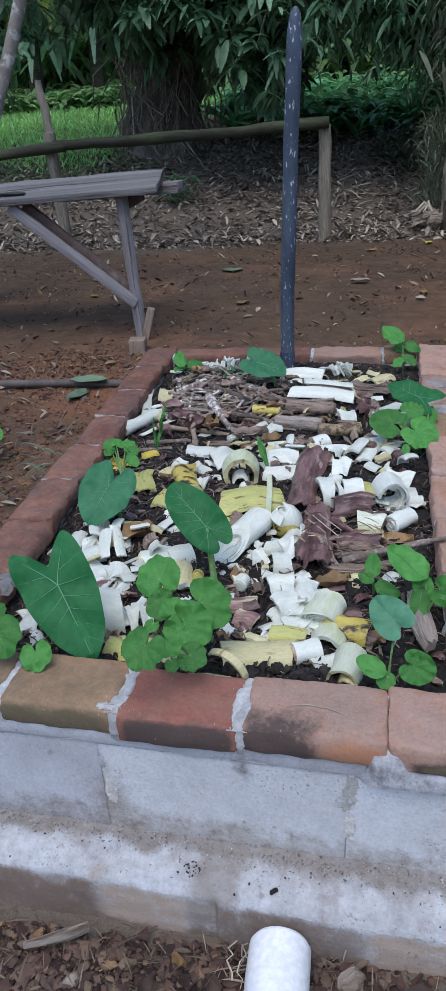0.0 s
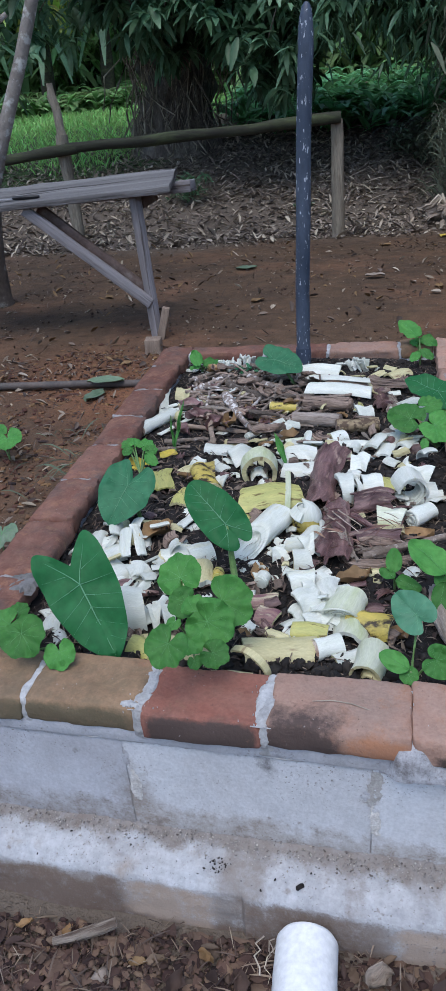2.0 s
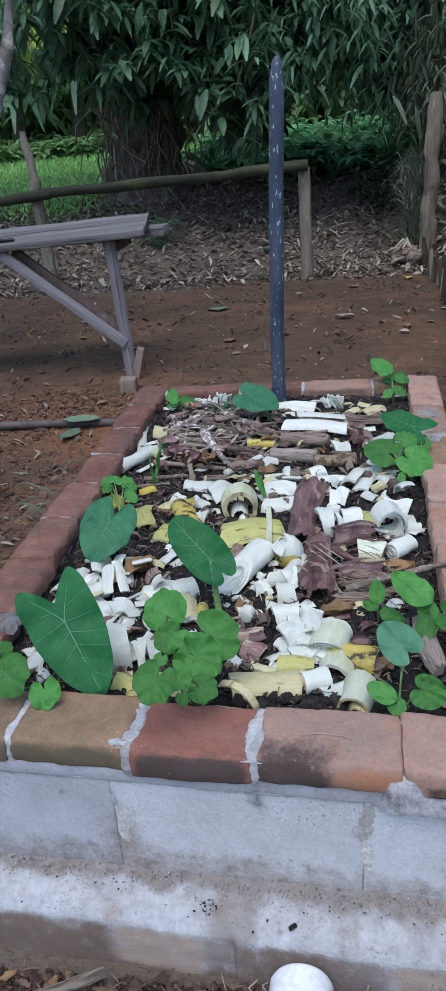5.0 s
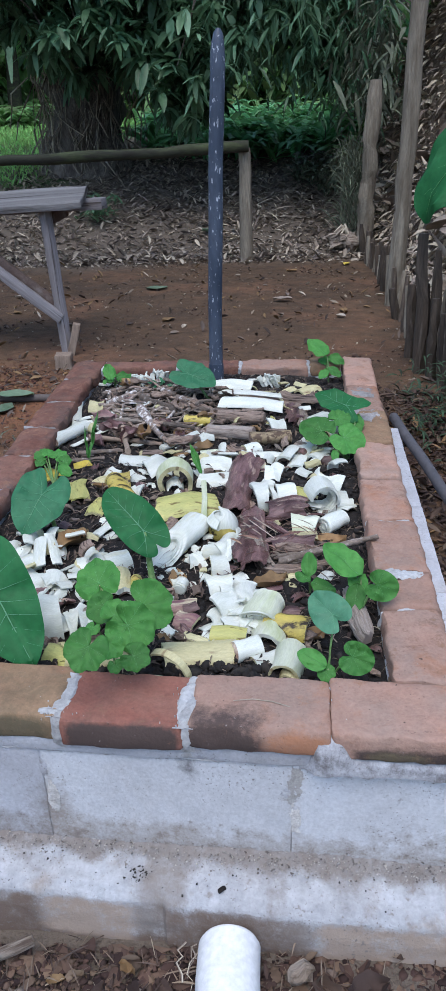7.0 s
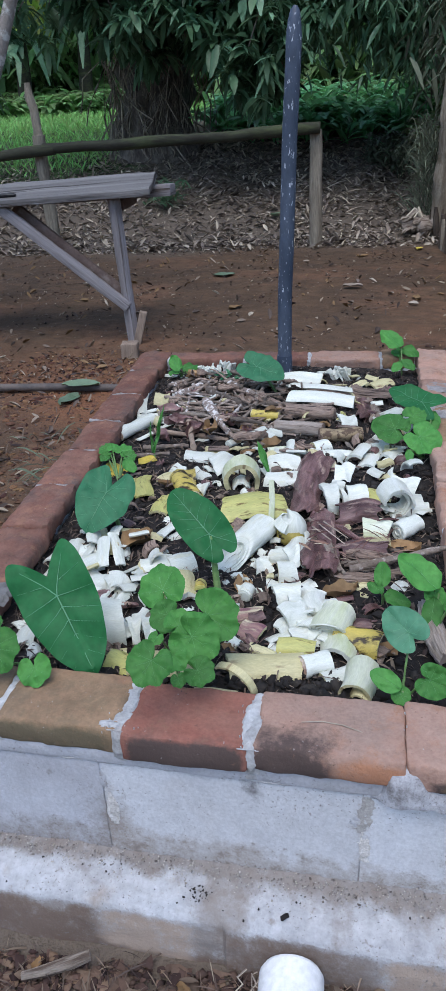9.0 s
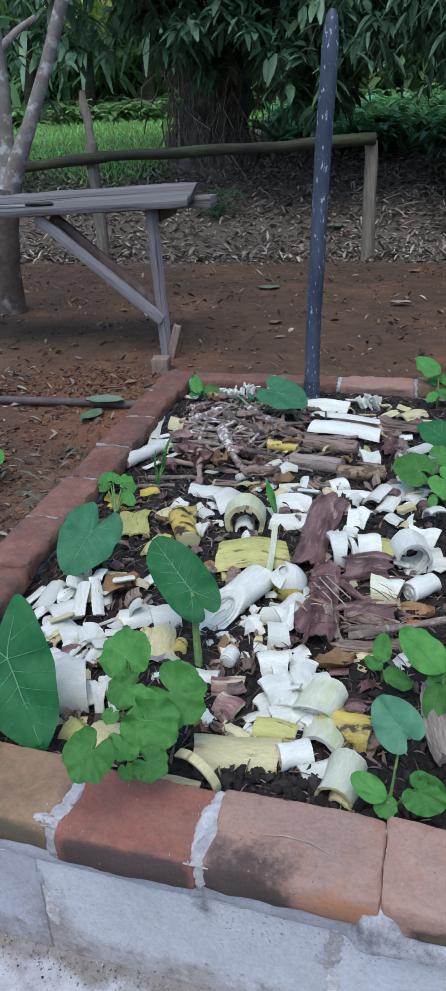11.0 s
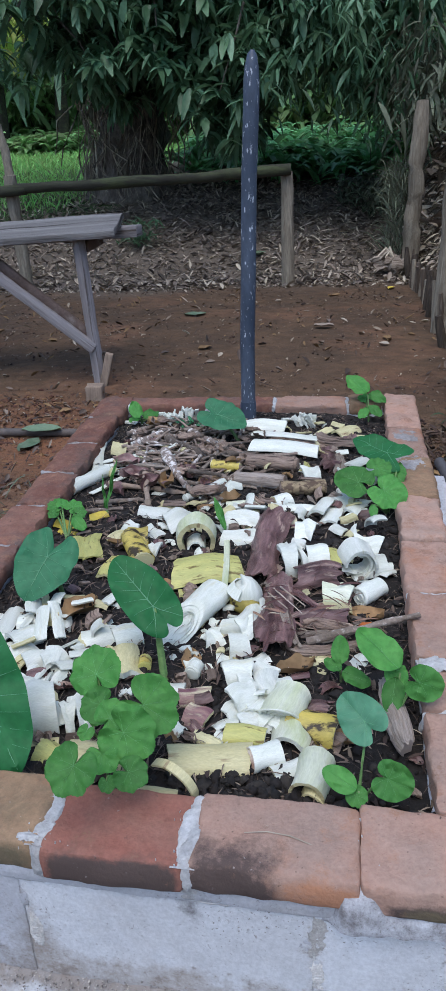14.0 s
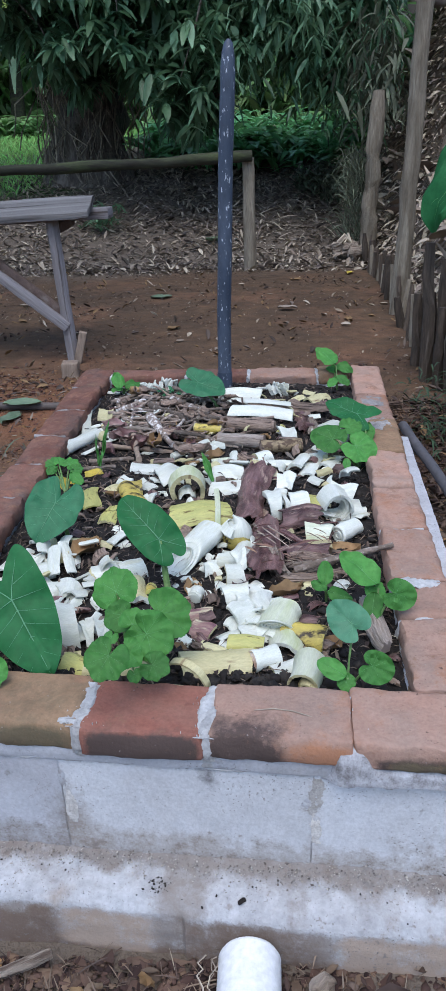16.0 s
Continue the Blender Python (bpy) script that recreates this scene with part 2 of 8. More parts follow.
M_TARO = mat("taro_leaf", (0.016, 0.112, 0.034), (0.023, 0.140, 0.046), 15, 0.55, 0.15, 90, spec=0.18, vary=0.06, trans=0.08, mid=0.22)
M_TAROB = mat("taro_leaf_bluish", (0.034, 0.155, 0.072), (0.050, 0.190, 0.092), 15, 0.55, 0.15, 90, vary=0.08, trans=0.08, spec=0.2, mid=0.2)
# one young leaf, the sky's sheen put into its paler colour
M_PALELEAF = mat("young_leaf_sky_sheen", (0.075, 0.235, 0.130), (0.105, 0.285, 0.165), 15, 0.5, 0.15, 90, vary=0.08, trans=0.10, spec=0.25, mid=0.2)
M_VEIN = mat("leaf_vein", (0.11, 0.30, 0.10), (0.09, 0.26, 0.085), 30, 0.5, 0.0, 90)
M_VEINT = mat("taro_vein", (0.115, 0.32, 0.165), (0.085, 0.26, 0.13), 30, 0.5, 0.0, 90)
M_LIME = mat("yellow_leaf", (0.36, 0.46, 0.10), (0.48, 0.56, 0.16), 2, 0.6, 0.0, 20, island=0.5, trans=0.3, mid=0.1)
M_PUMP = mat("pumpkin_leaf", (0.052, 0.198, 0.040), (0.080, 0.252, 0.056), 26, 0.58, 0.4, 110, vary=0.28, trans=0.14, spec=0.22, mid=0.25)
M_STEM = mat("green_stem", (0.095, 0.20, 0.060), (0.15, 0.245, 0.085), 30, 0.55, 0.1, 120)
M_POLE = mat("pole_dark_blue", (0.046, 0.064, 0.100), (0.085, 0.108, 0.152), 9, 0.5, 0.5, 120, c=(0.50, 0.54, 0.60), cut=(0.61, 0.645), cscale=110, stretch=(1, 1, 0.4))
M_WOOD = mat("weathered_wood", (0.30, 0.28, 0.29), (0.21, 0.19, 0.19), 2.2, 0.85, 0.9, 40, c=(0.085, 0.068, 0.062), cut=(0.58, 0.66), uv=True, stretch=(0.5, 9, 1), vary=0.15, mid=0.4, cscale=4, dist=0.008)
M_WOODTOP = mat("weathered_plank", (0.225, 0.215, 0.21), (0.125, 0.118, 0.116), 1.6, 0.85, 1.0, 40, c=(0.035, 0.030, 0.028), cut=(0.55, 0.63), uv=True, stretch=(0.35, 6, 1), vary=0.1, mid=0.35, cscale=1.9, dist=0.012)
M_WOODB = mat("brown_wood", (0.16, 0.115, 0.10), (0.115, 0.08, 0.068), 6, 0.85, 0.6, 60, stretch=(2, 2, 2), c=(0.24, 0.20, 0.18), cut=(0.55, 0.7))
M_FRESHWOOD = mat("pale_wood", (0.33, 0.25, 0.19), (0.235, 0.175, 0.135), 6, 0.88, 0.7, 70, c=(0.15, 0.11, 0.085), cut=(0.55, 0.7), mid=0.45, stretch=(4, 4, 0.8))
M_POST = mat("post_wood", (0.30, 0.26, 0.20), (0.18, 0.15, 0.112), 5, 0.9, 0.9, 50, c=(0.44, 0.40, 0.32), cut=(0.55, 0.75), stretch=(5, 5, 0.6), mid=0.55, dist=0.01)
M_STAKE = mat("stake_wood", (0.105, 0.080, 0.060), (0.056, 0.043, 0.034), 6, 0.92, 0.9, 50, c=(0.17, 0.14, 0.11), cut=(0.58, 0.7), stretch=(5, 5, 0.6), vary=0.45, mid=0.6)
M_RAIL = mat("rail_mossy_wood", (0.040, 0.042, 0.024), (0.028, 0.025, 0.018), 5, 0.9, 0.9, 50, c=(0.07, 0.085, 0.035), cut=(0.5, 0.7), stretch=(0.7, 4, 4), mid=0.5)
M_BARK = mat("grey_bark", (0.30, 0.27, 0.24), (0.20, 0.17, 0.145), 7, 0.9, 0.8, 45, c=(0.50, 0.49, 0.45), cut=(0.52, 0.62), cscale=12, dist=0.01)
M_BARKD = mat("brown_bark", (0.15, 0.12, 0.10), (0.085, 0.065, 0.053), 6, 0.92, 0.9, 45, c=(0.28, 0.26, 0.23), cut=(0.60, 0.70), cscale=10, dist=0.01, mid=0.5)
M_TRUNK = mat("tree_bark_dark", (0.24, 0.205, 0.175), (0.11, 0.092, 0.080), 2.5, 0.95, 1.0, 18, c=(0.30, 0.275, 0.235), cut=(0.54, 0.72), stretch=(5, 5, 0.5), dist=0.06, mid=0.7)
M_VINE = mat("hanging_root", (0.22, 0.19, 0.15), (0.33, 0.285, 0.225), 8, 0.9, 0.5, 40, island=0.6)
M_MANGO = mat("tree_leaf", (0.050, 0.130, 0.068), (0.175, 0.315, 0.175), 1.6, 0.42, 0.0, 20, island=0.5, spec=0.4, trans=0.36, mid=0.12)
M_BUSH = mat("bush_leaf", (0.135, 0.37, 0.145), (0.20, 0.48, 0.20), 2, 0.5, 0.0, 20, island=0.5, trans=0.35, mid=0.1)
M_WOODS = mat("woods_leaf", (0.14, 0.27, 0.10), (0.23, 0.38, 0.15), 0.4, 0.6, 0.0, 10, island=0.7, trans=0.38, mid=0.15)
M_GRASS = mat("grass_blade", (0.27, 0.54, 0.16), (0.35, 0.62, 0.20), 1.5, 0.6, 0.0, 20, island=0.35, trans=0.35, mid=0.1)
M_LITTER = mat("leaf_litter", (0.235, 0.185, 0.146), (0.125, 0.092, 0.070), 1.2, 0.8, 0.0, 30, island=0.75, mid=0.1)
M_SLOPE = mat("grey_brown_litter", (0.315, 0.265, 0.220), (0.165, 0.130, 0.103), 1.2, 0.8, 0.0, 30, island=0.75, mid=0.1)
M_LITTERP = mat("pale_litter", (0.46, 0.40, 0.33), (0.28, 0.225, 0.17), 2, 0.8, 0.0, 30, island=0.5)
M_CHIP = mat("wood_chip", (0.125, 0.072, 0.053), (0.050, 0.031, 0.025), 5, 0.9, 0.3, 80, island=0.8)
M_BRITTLE = mat("brittle_leaf", (0.125, 0.080, 0.058), (0.070, 0.046, 0.036), 6, 0.8, 0.4, 60, island=0.6, vary=0.3)
M_STONE = mat("small_stone", (0.26, 0.21, 0.18), (0.17, 0.125, 0.10), 20, 0.9, 0.4, 120, island=0.4)
M_DEADLEAF = mat("dead_leaf", (0.30, 0.19, 0.09), (0.22, 0.13, 0.06), 15, 0.75, 0.4, 90, vary=0.3)
M_YLEAF = mat("yellow_leaf", (0.60, 0.45, 0.06), (0.52, 0.42, 0.08), 20, 0.6, 0.2, 90)
M_ORANGE = mat("orange_petal", (0.50, 0.16, 0.03), (0.42, 0.12, 0.03), 20, 0.6, 0.2)
M_FALLEN = mat("fallen_green_leaf", (0.10, 0.165, 0.095), (0.15, 0.205, 0.135), 15, 0.6, 0.2, 90)
M_PVC = mat("white_pvc", (0.755, 0.765, 0.775), (0.735, 0.745, 0.75), 8, 0.4, 0.1, 100, c=(0.5, 0.45, 0.38), cut=(0.66, 0.78), mid=0.04)
M_HOSE = mat("grey_hose", (0.075, 0.075, 0.085), (0.11, 0.105, 0.115), 10, 0.6, 0.1, 90)
M_PIPE = mat("dark_pipe", (0.062, 0.055, 0.053), (0.115, 0.092, 0.08), 10, 0.7, 0.2, 90)
M_BLACK = mat("black_plastic", (0.012, 0.012, 0.014), (0.02, 0.02, 0.022), 20, 0.45, 0.0, 90)
M_STEEL = mat("worn_steel", (0.35, 0.35, 0.37), (0.25, 0.24, 0.24), 20, 0.4, 0.1, 90)
M_HUSK = mat("dry_husk", (0.34, 0.285, 0.235), (0.24, 0.19, 0.15), 4, 0.9, 1.0, 50, c=(0.12, 0.085, 0.065), cut=(0.52, 0.62), uv=True, stretch=(2.5, 20, 1), mid=0.5, cscale=4, dist=0.008)
M_FOUNTAIN = mat("grey_green_blade", (0.165, 0.185, 0.125), (0.095, 0.115, 0.075), 3, 0.7, 0.0, 20, island=0.5, trans=0.2)
M_WEED = mat("weed_leaf", (0.030, 0.062, 0.030), (0.050, 0.090, 0.042), 3, 0.6, 0.0, 20, island=0.6, trans=0.2)
M_SCRUB = mat("scrub_leaf", (0.085, 0.115, 0.075), (0.125, 0.15, 0.095), 2, 0.7, 0.0, 20, island=0.6, trans=0.2, mid=0.1)
M_BACK = mat("far_woods", (0.045, 0.085, 0.040), (0.10, 0.16, 0.07), 0.35, 0.95, 0.0, 2.0, c=(0.22, 0.32, 0.16), cut=(0.52, 0.72), cscale=0.8)


def ground_material():
    """Reddish trodden earth, brown litter on the slope behind the rail, a green cast under the grass."""
    m = mat("ground_earth", (0.068, 0.042, 0.025), (0.112, 0.066, 0.037), 2.6, 0.95, 1.0, 60, c=(0.150, 0.078, 0.044), cut=(0.52, 0.72), cscale=1.6, dist=0.030, mid=0.75)
    nt = m.node_tree
    N, L = nt.nodes, nt.links
    bsdf = N["Principled BSDF"]
    old = bsdf.inputs["Base Color"].links[0].from_socket
    at = N.new("ShaderNodeAttribute")
    at.attribute_name = "cover"
    sep = N.new("ShaderNodeSeparateColor")
    L.new(at.outputs["Color"], sep.inputs[0])
    for ch, colour in (("Red", (0.135, 0.108, 0.085)), ("Green", (0.055, 0.10, 0.03)), ("Blue", (0.205, 0.088, 0.042))):
        k = N.new("ShaderNodeMix")
        k.data_type = "RGBA"
        L.new(sep.outputs[ch], k.inputs["Factor"])
        L.new(old, k.inputs["A"])
        k.inputs["B"].default_value = (*colour, 1)
        old = k.outputs["Result"]
    L.new(old, bsdf.inputs["Base Color"])
    return m


M_GROUND = ground_material()

# ---- builders ----
def obj(name, bm, material, parent=None, smooth=True):
    me = bpy.data.meshes.new(name)
    bm.to_mesh(me)
    bm.free()
    for k in material if isinstance(material, (list, tuple)) else [material]:
        me.materials.append(k)
    if smooth:
        me.polygons.foreach_set("use_smooth", [True] * len(me.polygons))
        me.set_sharp_from_angle(angle=radians(42))
    ob = new(name, me)
    ob.parent = parent
    return ob


def part(name, bm, material, parent, label="", smooth=True):
    return tagged(obj(name, bm, material, parent, smooth), label=label)


def thing(name, label, category, at=(0, 0, 0), group="", kind=""):
    e = new(name)
    e.empty_display_size = 0.05
    e.location = at
    e.matrix_world = pose(*at)
    return tagged(e, label, category, group, kind)


def flat_mesh(name, verts, faces, material, parent=None, smooth=False):
    me = bpy.data.meshes.new(name)
    me.from_pydata([tuple(v) for v in verts], [], [tuple(int(i) for i in f) for f in faces])
    me.materials.append(material)
    if smooth:
        me.polygons.foreach_set("use_smooth", [True] * len(me.polygons))
    ob = new(name, me)
    ob.parent = parent
    return ob


def smooth01(a, b, v):
    t = min(1.0, max(0.0, (v - a) / (b - a)))
    return t * t * (3 - 2 * t)


def wob(p, s, amp):
    return noise.noise_vector(Vector(p) * s) * amp


def rough_box(size, bevel=0.006, amp=0.003, scale=22, cuts=3, seed=0.0):
    """A box with worn edges and uneven faces, centred on its own middle."""
    bm = bmesh.new()
    uvl = bm.loops.layers.uv.verify()
    step = max(min(size) / (cuts + 1), max(size) / 26)
    n = [max(3, min(26, round(s / step) + 2)) for s in size]
    half = Vector(size) / 2
    made = {}

    def axis(k, i):
        """Even steps with one more close to either edge."""
        m = n[k]
        if i == 0 or i == m:
            return half[k] * (-1 if i == 0 else 1)
        if i == 1 or i == m - 1:
            return (half[k] - bevel) * (-1 if i == 1 else 1)
        return (half[k] - bevel) * (-1 + 2 * (i - 1) / (m - 2))

    def vert(i, j, k):
        if (i, j, k) not in made:
            p = Vector((axis(0, i), axis(1, j), axis(2, k)))
            q = Vector([max(-h + bevel, min(h - bevel, c)) for c, h in zip(p, half)])
            d = p - q
            if d.length > 1e-9:
                p = q + d.normalized() * min(d.length, bevel)
            p += wob(p + Vector((seed, seed * 0.7, -seed)), scale, amp) + wob(p + Vector((seed, 0, 5)), scale * 4, amp * 0.35)
            made[i, j, k] = bm.verts.new(p)
        return made[i, j, k]

    for u, v, w in ((0, 1, 2), (1, 2, 0), (2, 0, 1)):
        for end in (0, n[w]):
            for a in range(n[u]):
                for b in range(n[v]):
                    q = []
                    for da, db in ((0, 0), (1, 0), (1, 1), (0, 1)):
                        idx = [0, 0, 0]
                        idx[u], idx[v], idx[w] = a + da, b + db, end
                        q.append(vert(*idx))
                    f = bm.faces.new(q if end else q[::-1])
                    for l in f.loops:
                        c = l.vert.co
                        l[uvl].uv = (c.x, c.y + c.z) if w != 0 else (c.y, c.z)
    bm.normal_update()
    return bm


def tube(points, radii, sides=10, amp=0.0, scale=10, cap=True, seed=0.0, oval=1.0):
    """A tapered round body along a line of points."""
    bm = bmesh.new()
    uvl = bm.loops.layers.uv.verify()
    pts = [Vector(p) for p in points]
    run = [0.0]
    for p, q in zip(pts, pts[1:]):
        run.append(run[-1] + (q - p).length)
    rings = []
    up = Vector((0.13, 0.27, 1)).normalized()
    for i, p in enumerate(pts):
        d = (pts[min(i + 1, len(pts) - 1)] - pts[max(i - 1, 0)]).normalized()
        ref = up if abs(d.dot(up)) < 0.95 else Vector((1, 0, 0))
        a = d.cross(ref).normalized()
        b = a.cross(d)
        r = radii[i] if isinstance(radii, (list, tuple)) else radii
        ring = []
        for k in range(sides):
            t = 2 * math.pi * k / sides
            q = p + (a * math.cos(t) + b * math.sin(t) * oval) * r
            if amp:
                q += wob(q + Vector((seed, seed, seed)), scale, amp)
            ring.append(bm.verts.new(q))
        rings.append(ring)
    rr = max(radii) if isinstance(radii, (list, tuple)) else radii
    for i, (r0, r1) in enumerate(zip(rings, rings[1:])):
        for k in range(sides):
            f = bm.faces.new((r0[k], r0[(k + 1) % sides], r1[(k + 1) % sides], r1[k]))
            for l, (u, v) in zip(f.loops, ((i, k), (i, k + 1), (i + 1, k + 1), (i + 1, k))):
                l[uvl].uv = (run[u] + seed, 6.283 * rr * v / sides)
    if cap:
        bm.faces.new(rings[0][::-1])
        bm.faces.new(rings[-1])
    return bm


def line(a, b, n, sag=0.0, amp=0.0, seed=0.0):
    a, b = Vector(a), Vector(b)
    out = []
    for i in range(n):
        t = i / (n - 1)
        p = a.lerp(b, t) + Vector((0, 0, -sag * 4 * t * (1 - t)))
        if amp and 0 < i < n - 1:
            p += wob(p + Vector((seed, seed, 0)), 4, amp)
        out.append(p)
    return out


def merge(bm, other):
    bm.loops.layers.uv.verify()
    me = bpy.data.meshes.new("tmp")
    other.to_mesh(me)
    other.free()
    bm.from_mesh(me)
    bpy.data.meshes.remove(me)
    return bm


def place(bm, m):
    bm.transform(m)
    return bm


def leaf_cloud(name, base, along, up, length, width, material, parent=None, droop=0.25, fold=0.15, segs=3):
    """Many leaves in one mesh: each a folded, bent blade on its own base point. All arguments are arrays."""
    n = len(base)
    along = along / np.linalg.norm(along, axis=1, keepdims=True)
    side = np.cross(along, up)
    side /= np.linalg.norm(side, axis=1, keepdims=True) + 1e-9
    nor = np.cross(side, along)
    rows = []
    for i in range(segs + 1):
        t = i / segs
        w = math.sin(math.pi * min(0.97, 0.06 + 0.9 * t)) ** 0.8
        mid = base + along * (length * t)[:, None] - np.array((0, 0, 1.0)) * (droop * length * t * t)[:, None]
        half = (width * 0.5 * w)[:, None] * side
        lift = (width * fold * w)[:, None] * nor
        rows += [mid - half + lift, mid, mid + half + lift]
    v = np.stack(rows, 1).reshape(-1, 3)
    per = 3 * (segs + 1)
    f = []
    for i in range(segs):
        for k in range(2):
            a = i * 3 + k
            f.append((a, a + 1, a + 4, a + 3))
    f = (np.arange(n)[:, None, None] * per + np.array(f)[None]).reshape(-1, 4)
    me = bpy.data.meshes.new(name)
    me.vertices.add(len(v))
    me.vertices.foreach_set("co", v.ravel())
    me.loops.add(f.size)
    me.loops.foreach_set("vertex_index", f.ravel().astype(np.int32))
    me.polygons.add(len(f))
    me.polygons.foreach_set("loop_start", np.arange(0, f.size, 4, dtype=np.int32))
    me.polygons.foreach_set("use_smooth", [True] * len(f))
    me.update(calc_edges=True)
    me.materials.append(material)
    ob = new(name, me)
    ob.parent = parent
    return ob


RNG = np.random.default_rng(7)


def unit(n):
    d = RNG.normal(size=(n, 3))
    return d / np.linalg.norm(d, axis=1, keepdims=True)

# ---- ground, backdrop ----
def gz(x, y):
    """Height of the ground: low before the bed, level yard, a bank behind the rail and one beyond the stakes."""
    z = 0.03 + 0.12 * smooth01(0.1, 1.0, y)
    r = max(0.0, y - 6.7)
    z += 0.21 * r * smooth01(0, 1.2, r) if r < 5 else 1.05 + 0.09 * (r - 5)
    z += 2.6 * smooth01(1.12, 2.7, x) * smooth01(0.8, 3.0, y)
    return z


def gzn(x, y):
    p = Vector((x, y, 0))
    return gz(x, y) + 0.012 * noise.noise(p * 2.1) + 0.006 * noise.noise(p * 7.0)


def make_ground():
    xs = np.unique(np.concatenate([np.linspace(-2.4, 2.2, 116), np.linspace(-9, 9, 90), np.array([-400, -150, -60, -30, -18, -12, 12, 18, 30, 60, 150, 400.0])]))
    ys = np.unique(np.concatenate([np.linspace(-1.2, 6.5, 150), np.linspace(6.5, 17, 64), np.array([-400, -150, -50, -20, -8, -4, -2, 22, 30, 45, 80, 160, 400.0])]))
    far = lambda v: max(-1e9, min(30.0, v))
    verts = [(x, y, gzn(x, far(y)) if abs(x) < 12 else gz(min(12, max(-12, x)), far(y))) for y in ys for x in xs]
    nx = len(xs)
    faces = [(j * nx + i, j * nx + i + 1, (j + 1) * nx + i + 1, (j + 1) * nx + i) for j in range(len(ys) - 1) for i in range(nx - 1)]
    g = flat_mesh("ground", verts, faces, M_GROUND, smooth=True)
    tagged(g, "trodden reddish-brown earth rising to a littered bank", "ground", kind="structure")
    ca = g.data.color_attributes.new("cover", "FLOAT_COLOR", "POINT")
    cols = np.zeros((len(verts), 4), dtype=np.float32)
    for i, (x, y, z) in enumerate(verts):
        n = noise.noise(Vector((x * 0.9, y * 0.9, 3)))
        cols[i, 0] = max(smooth01(6.0, 6.9, y + 0.4 * n), smooth01(1.0, 1.5, x + 0.1 * n) * smooth01(0.5, 1.5, y), smooth01(0.25, -0.05, y) * smooth01(-1.6, -0.9, y) * smooth01(1.6, 1.0, abs(x)))
        cols[i, 2] = 0.9 * smooth01(-0.1, 0.35, n + 0.25) * smooth01(-0.55, -0.7, x) * smooth01(-2.4, -1.2, x) * smooth01(3.4, 2.2, y) * smooth01(-0.4, 0.4, y)
        cols[i, 1] = smooth01(-0.2, 1.0, y + 0.8 * n - max(7.7, 9.3 + 0.8 * (x + 2.4))) * smooth01(-1.9, -2.6, x)
    ca.data.foreach_set("color", cols.ravel())


make_ground()

# dark woods all round, far behind everything
def make_backdrop():
    verts, faces, n = [], [], 96
    for i in range(n):
        a = 2 * math.pi * i / n
        for k, (r, z) in enumerate(((42, -1.0), (42, 5.0), (44, 7.5), (47, 9.0))):
            h = z + (2.5 * noise.noise(Vector((math.cos(a) * 4, math.sin(a) * 4, k))) if k > 1 else 0)
            verts.append((r * math.cos(a), r * math.sin(a), h + (3 if math.sin(a) > 0 else 0)))
    for i in range(n):
        for k in range(3):
            a, b = i * 4 + k, ((i + 1) % n) * 4 + k
            faces.append((a, b, b + 1, a + 1))
    tagged(flat_mesh("backdrop", verts, faces, M_BACK, smooth=True), "dark green woods in the distance", "woods", kind="structure")


make_backdrop()

# ---- raised bed ----
FL, FR, BR, BL = Vector((-0.60, 0.056, 0)), Vector((0.454, -0.004, 0)), Vector((0.550, 2.07, 0)), Vector((-0.615, 2.06, 0))
RIM, BT = 0.42, 0.047
bed = thing("raised_bed", "raised garden bed of concrete blocks capped with worn red bricks", "garden bed", (0, 0, 0.03))
BASE = pose(0, 0, -0.03)


def bpart(name, bm, material, label=""):
    return part(name, place(bm, BASE), material, bed, label)


def bump01(a, b, c, d, v):
    return smooth01(a, b, v) * smooth01(d, c, v)


def brick_tones(p):
    """Dark brown on front faces and in mottles, olive and burnt orange, on the bricks."""
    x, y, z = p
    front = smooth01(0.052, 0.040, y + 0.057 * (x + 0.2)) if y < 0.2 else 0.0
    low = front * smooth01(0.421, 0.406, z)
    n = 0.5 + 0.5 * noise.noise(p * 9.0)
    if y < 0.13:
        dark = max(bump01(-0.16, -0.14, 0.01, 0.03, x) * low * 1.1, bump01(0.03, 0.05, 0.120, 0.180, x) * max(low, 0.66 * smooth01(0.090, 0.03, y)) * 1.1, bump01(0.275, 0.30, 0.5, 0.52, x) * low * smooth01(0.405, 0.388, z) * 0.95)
        olive = max(0.30 * smooth01(-0.14, -0.18, x), 0.85 * low * smooth01(-0.16, -0.20, x), 0.8 * low * smooth01(0.40, 0.385, z) * bump01(0.29, 0.32, 0.36, 0.42, x))
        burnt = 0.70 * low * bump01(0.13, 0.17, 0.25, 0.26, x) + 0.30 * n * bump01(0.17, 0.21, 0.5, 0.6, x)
        return dark, olive, burnt
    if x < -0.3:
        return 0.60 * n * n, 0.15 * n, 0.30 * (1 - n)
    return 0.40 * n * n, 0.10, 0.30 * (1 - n)


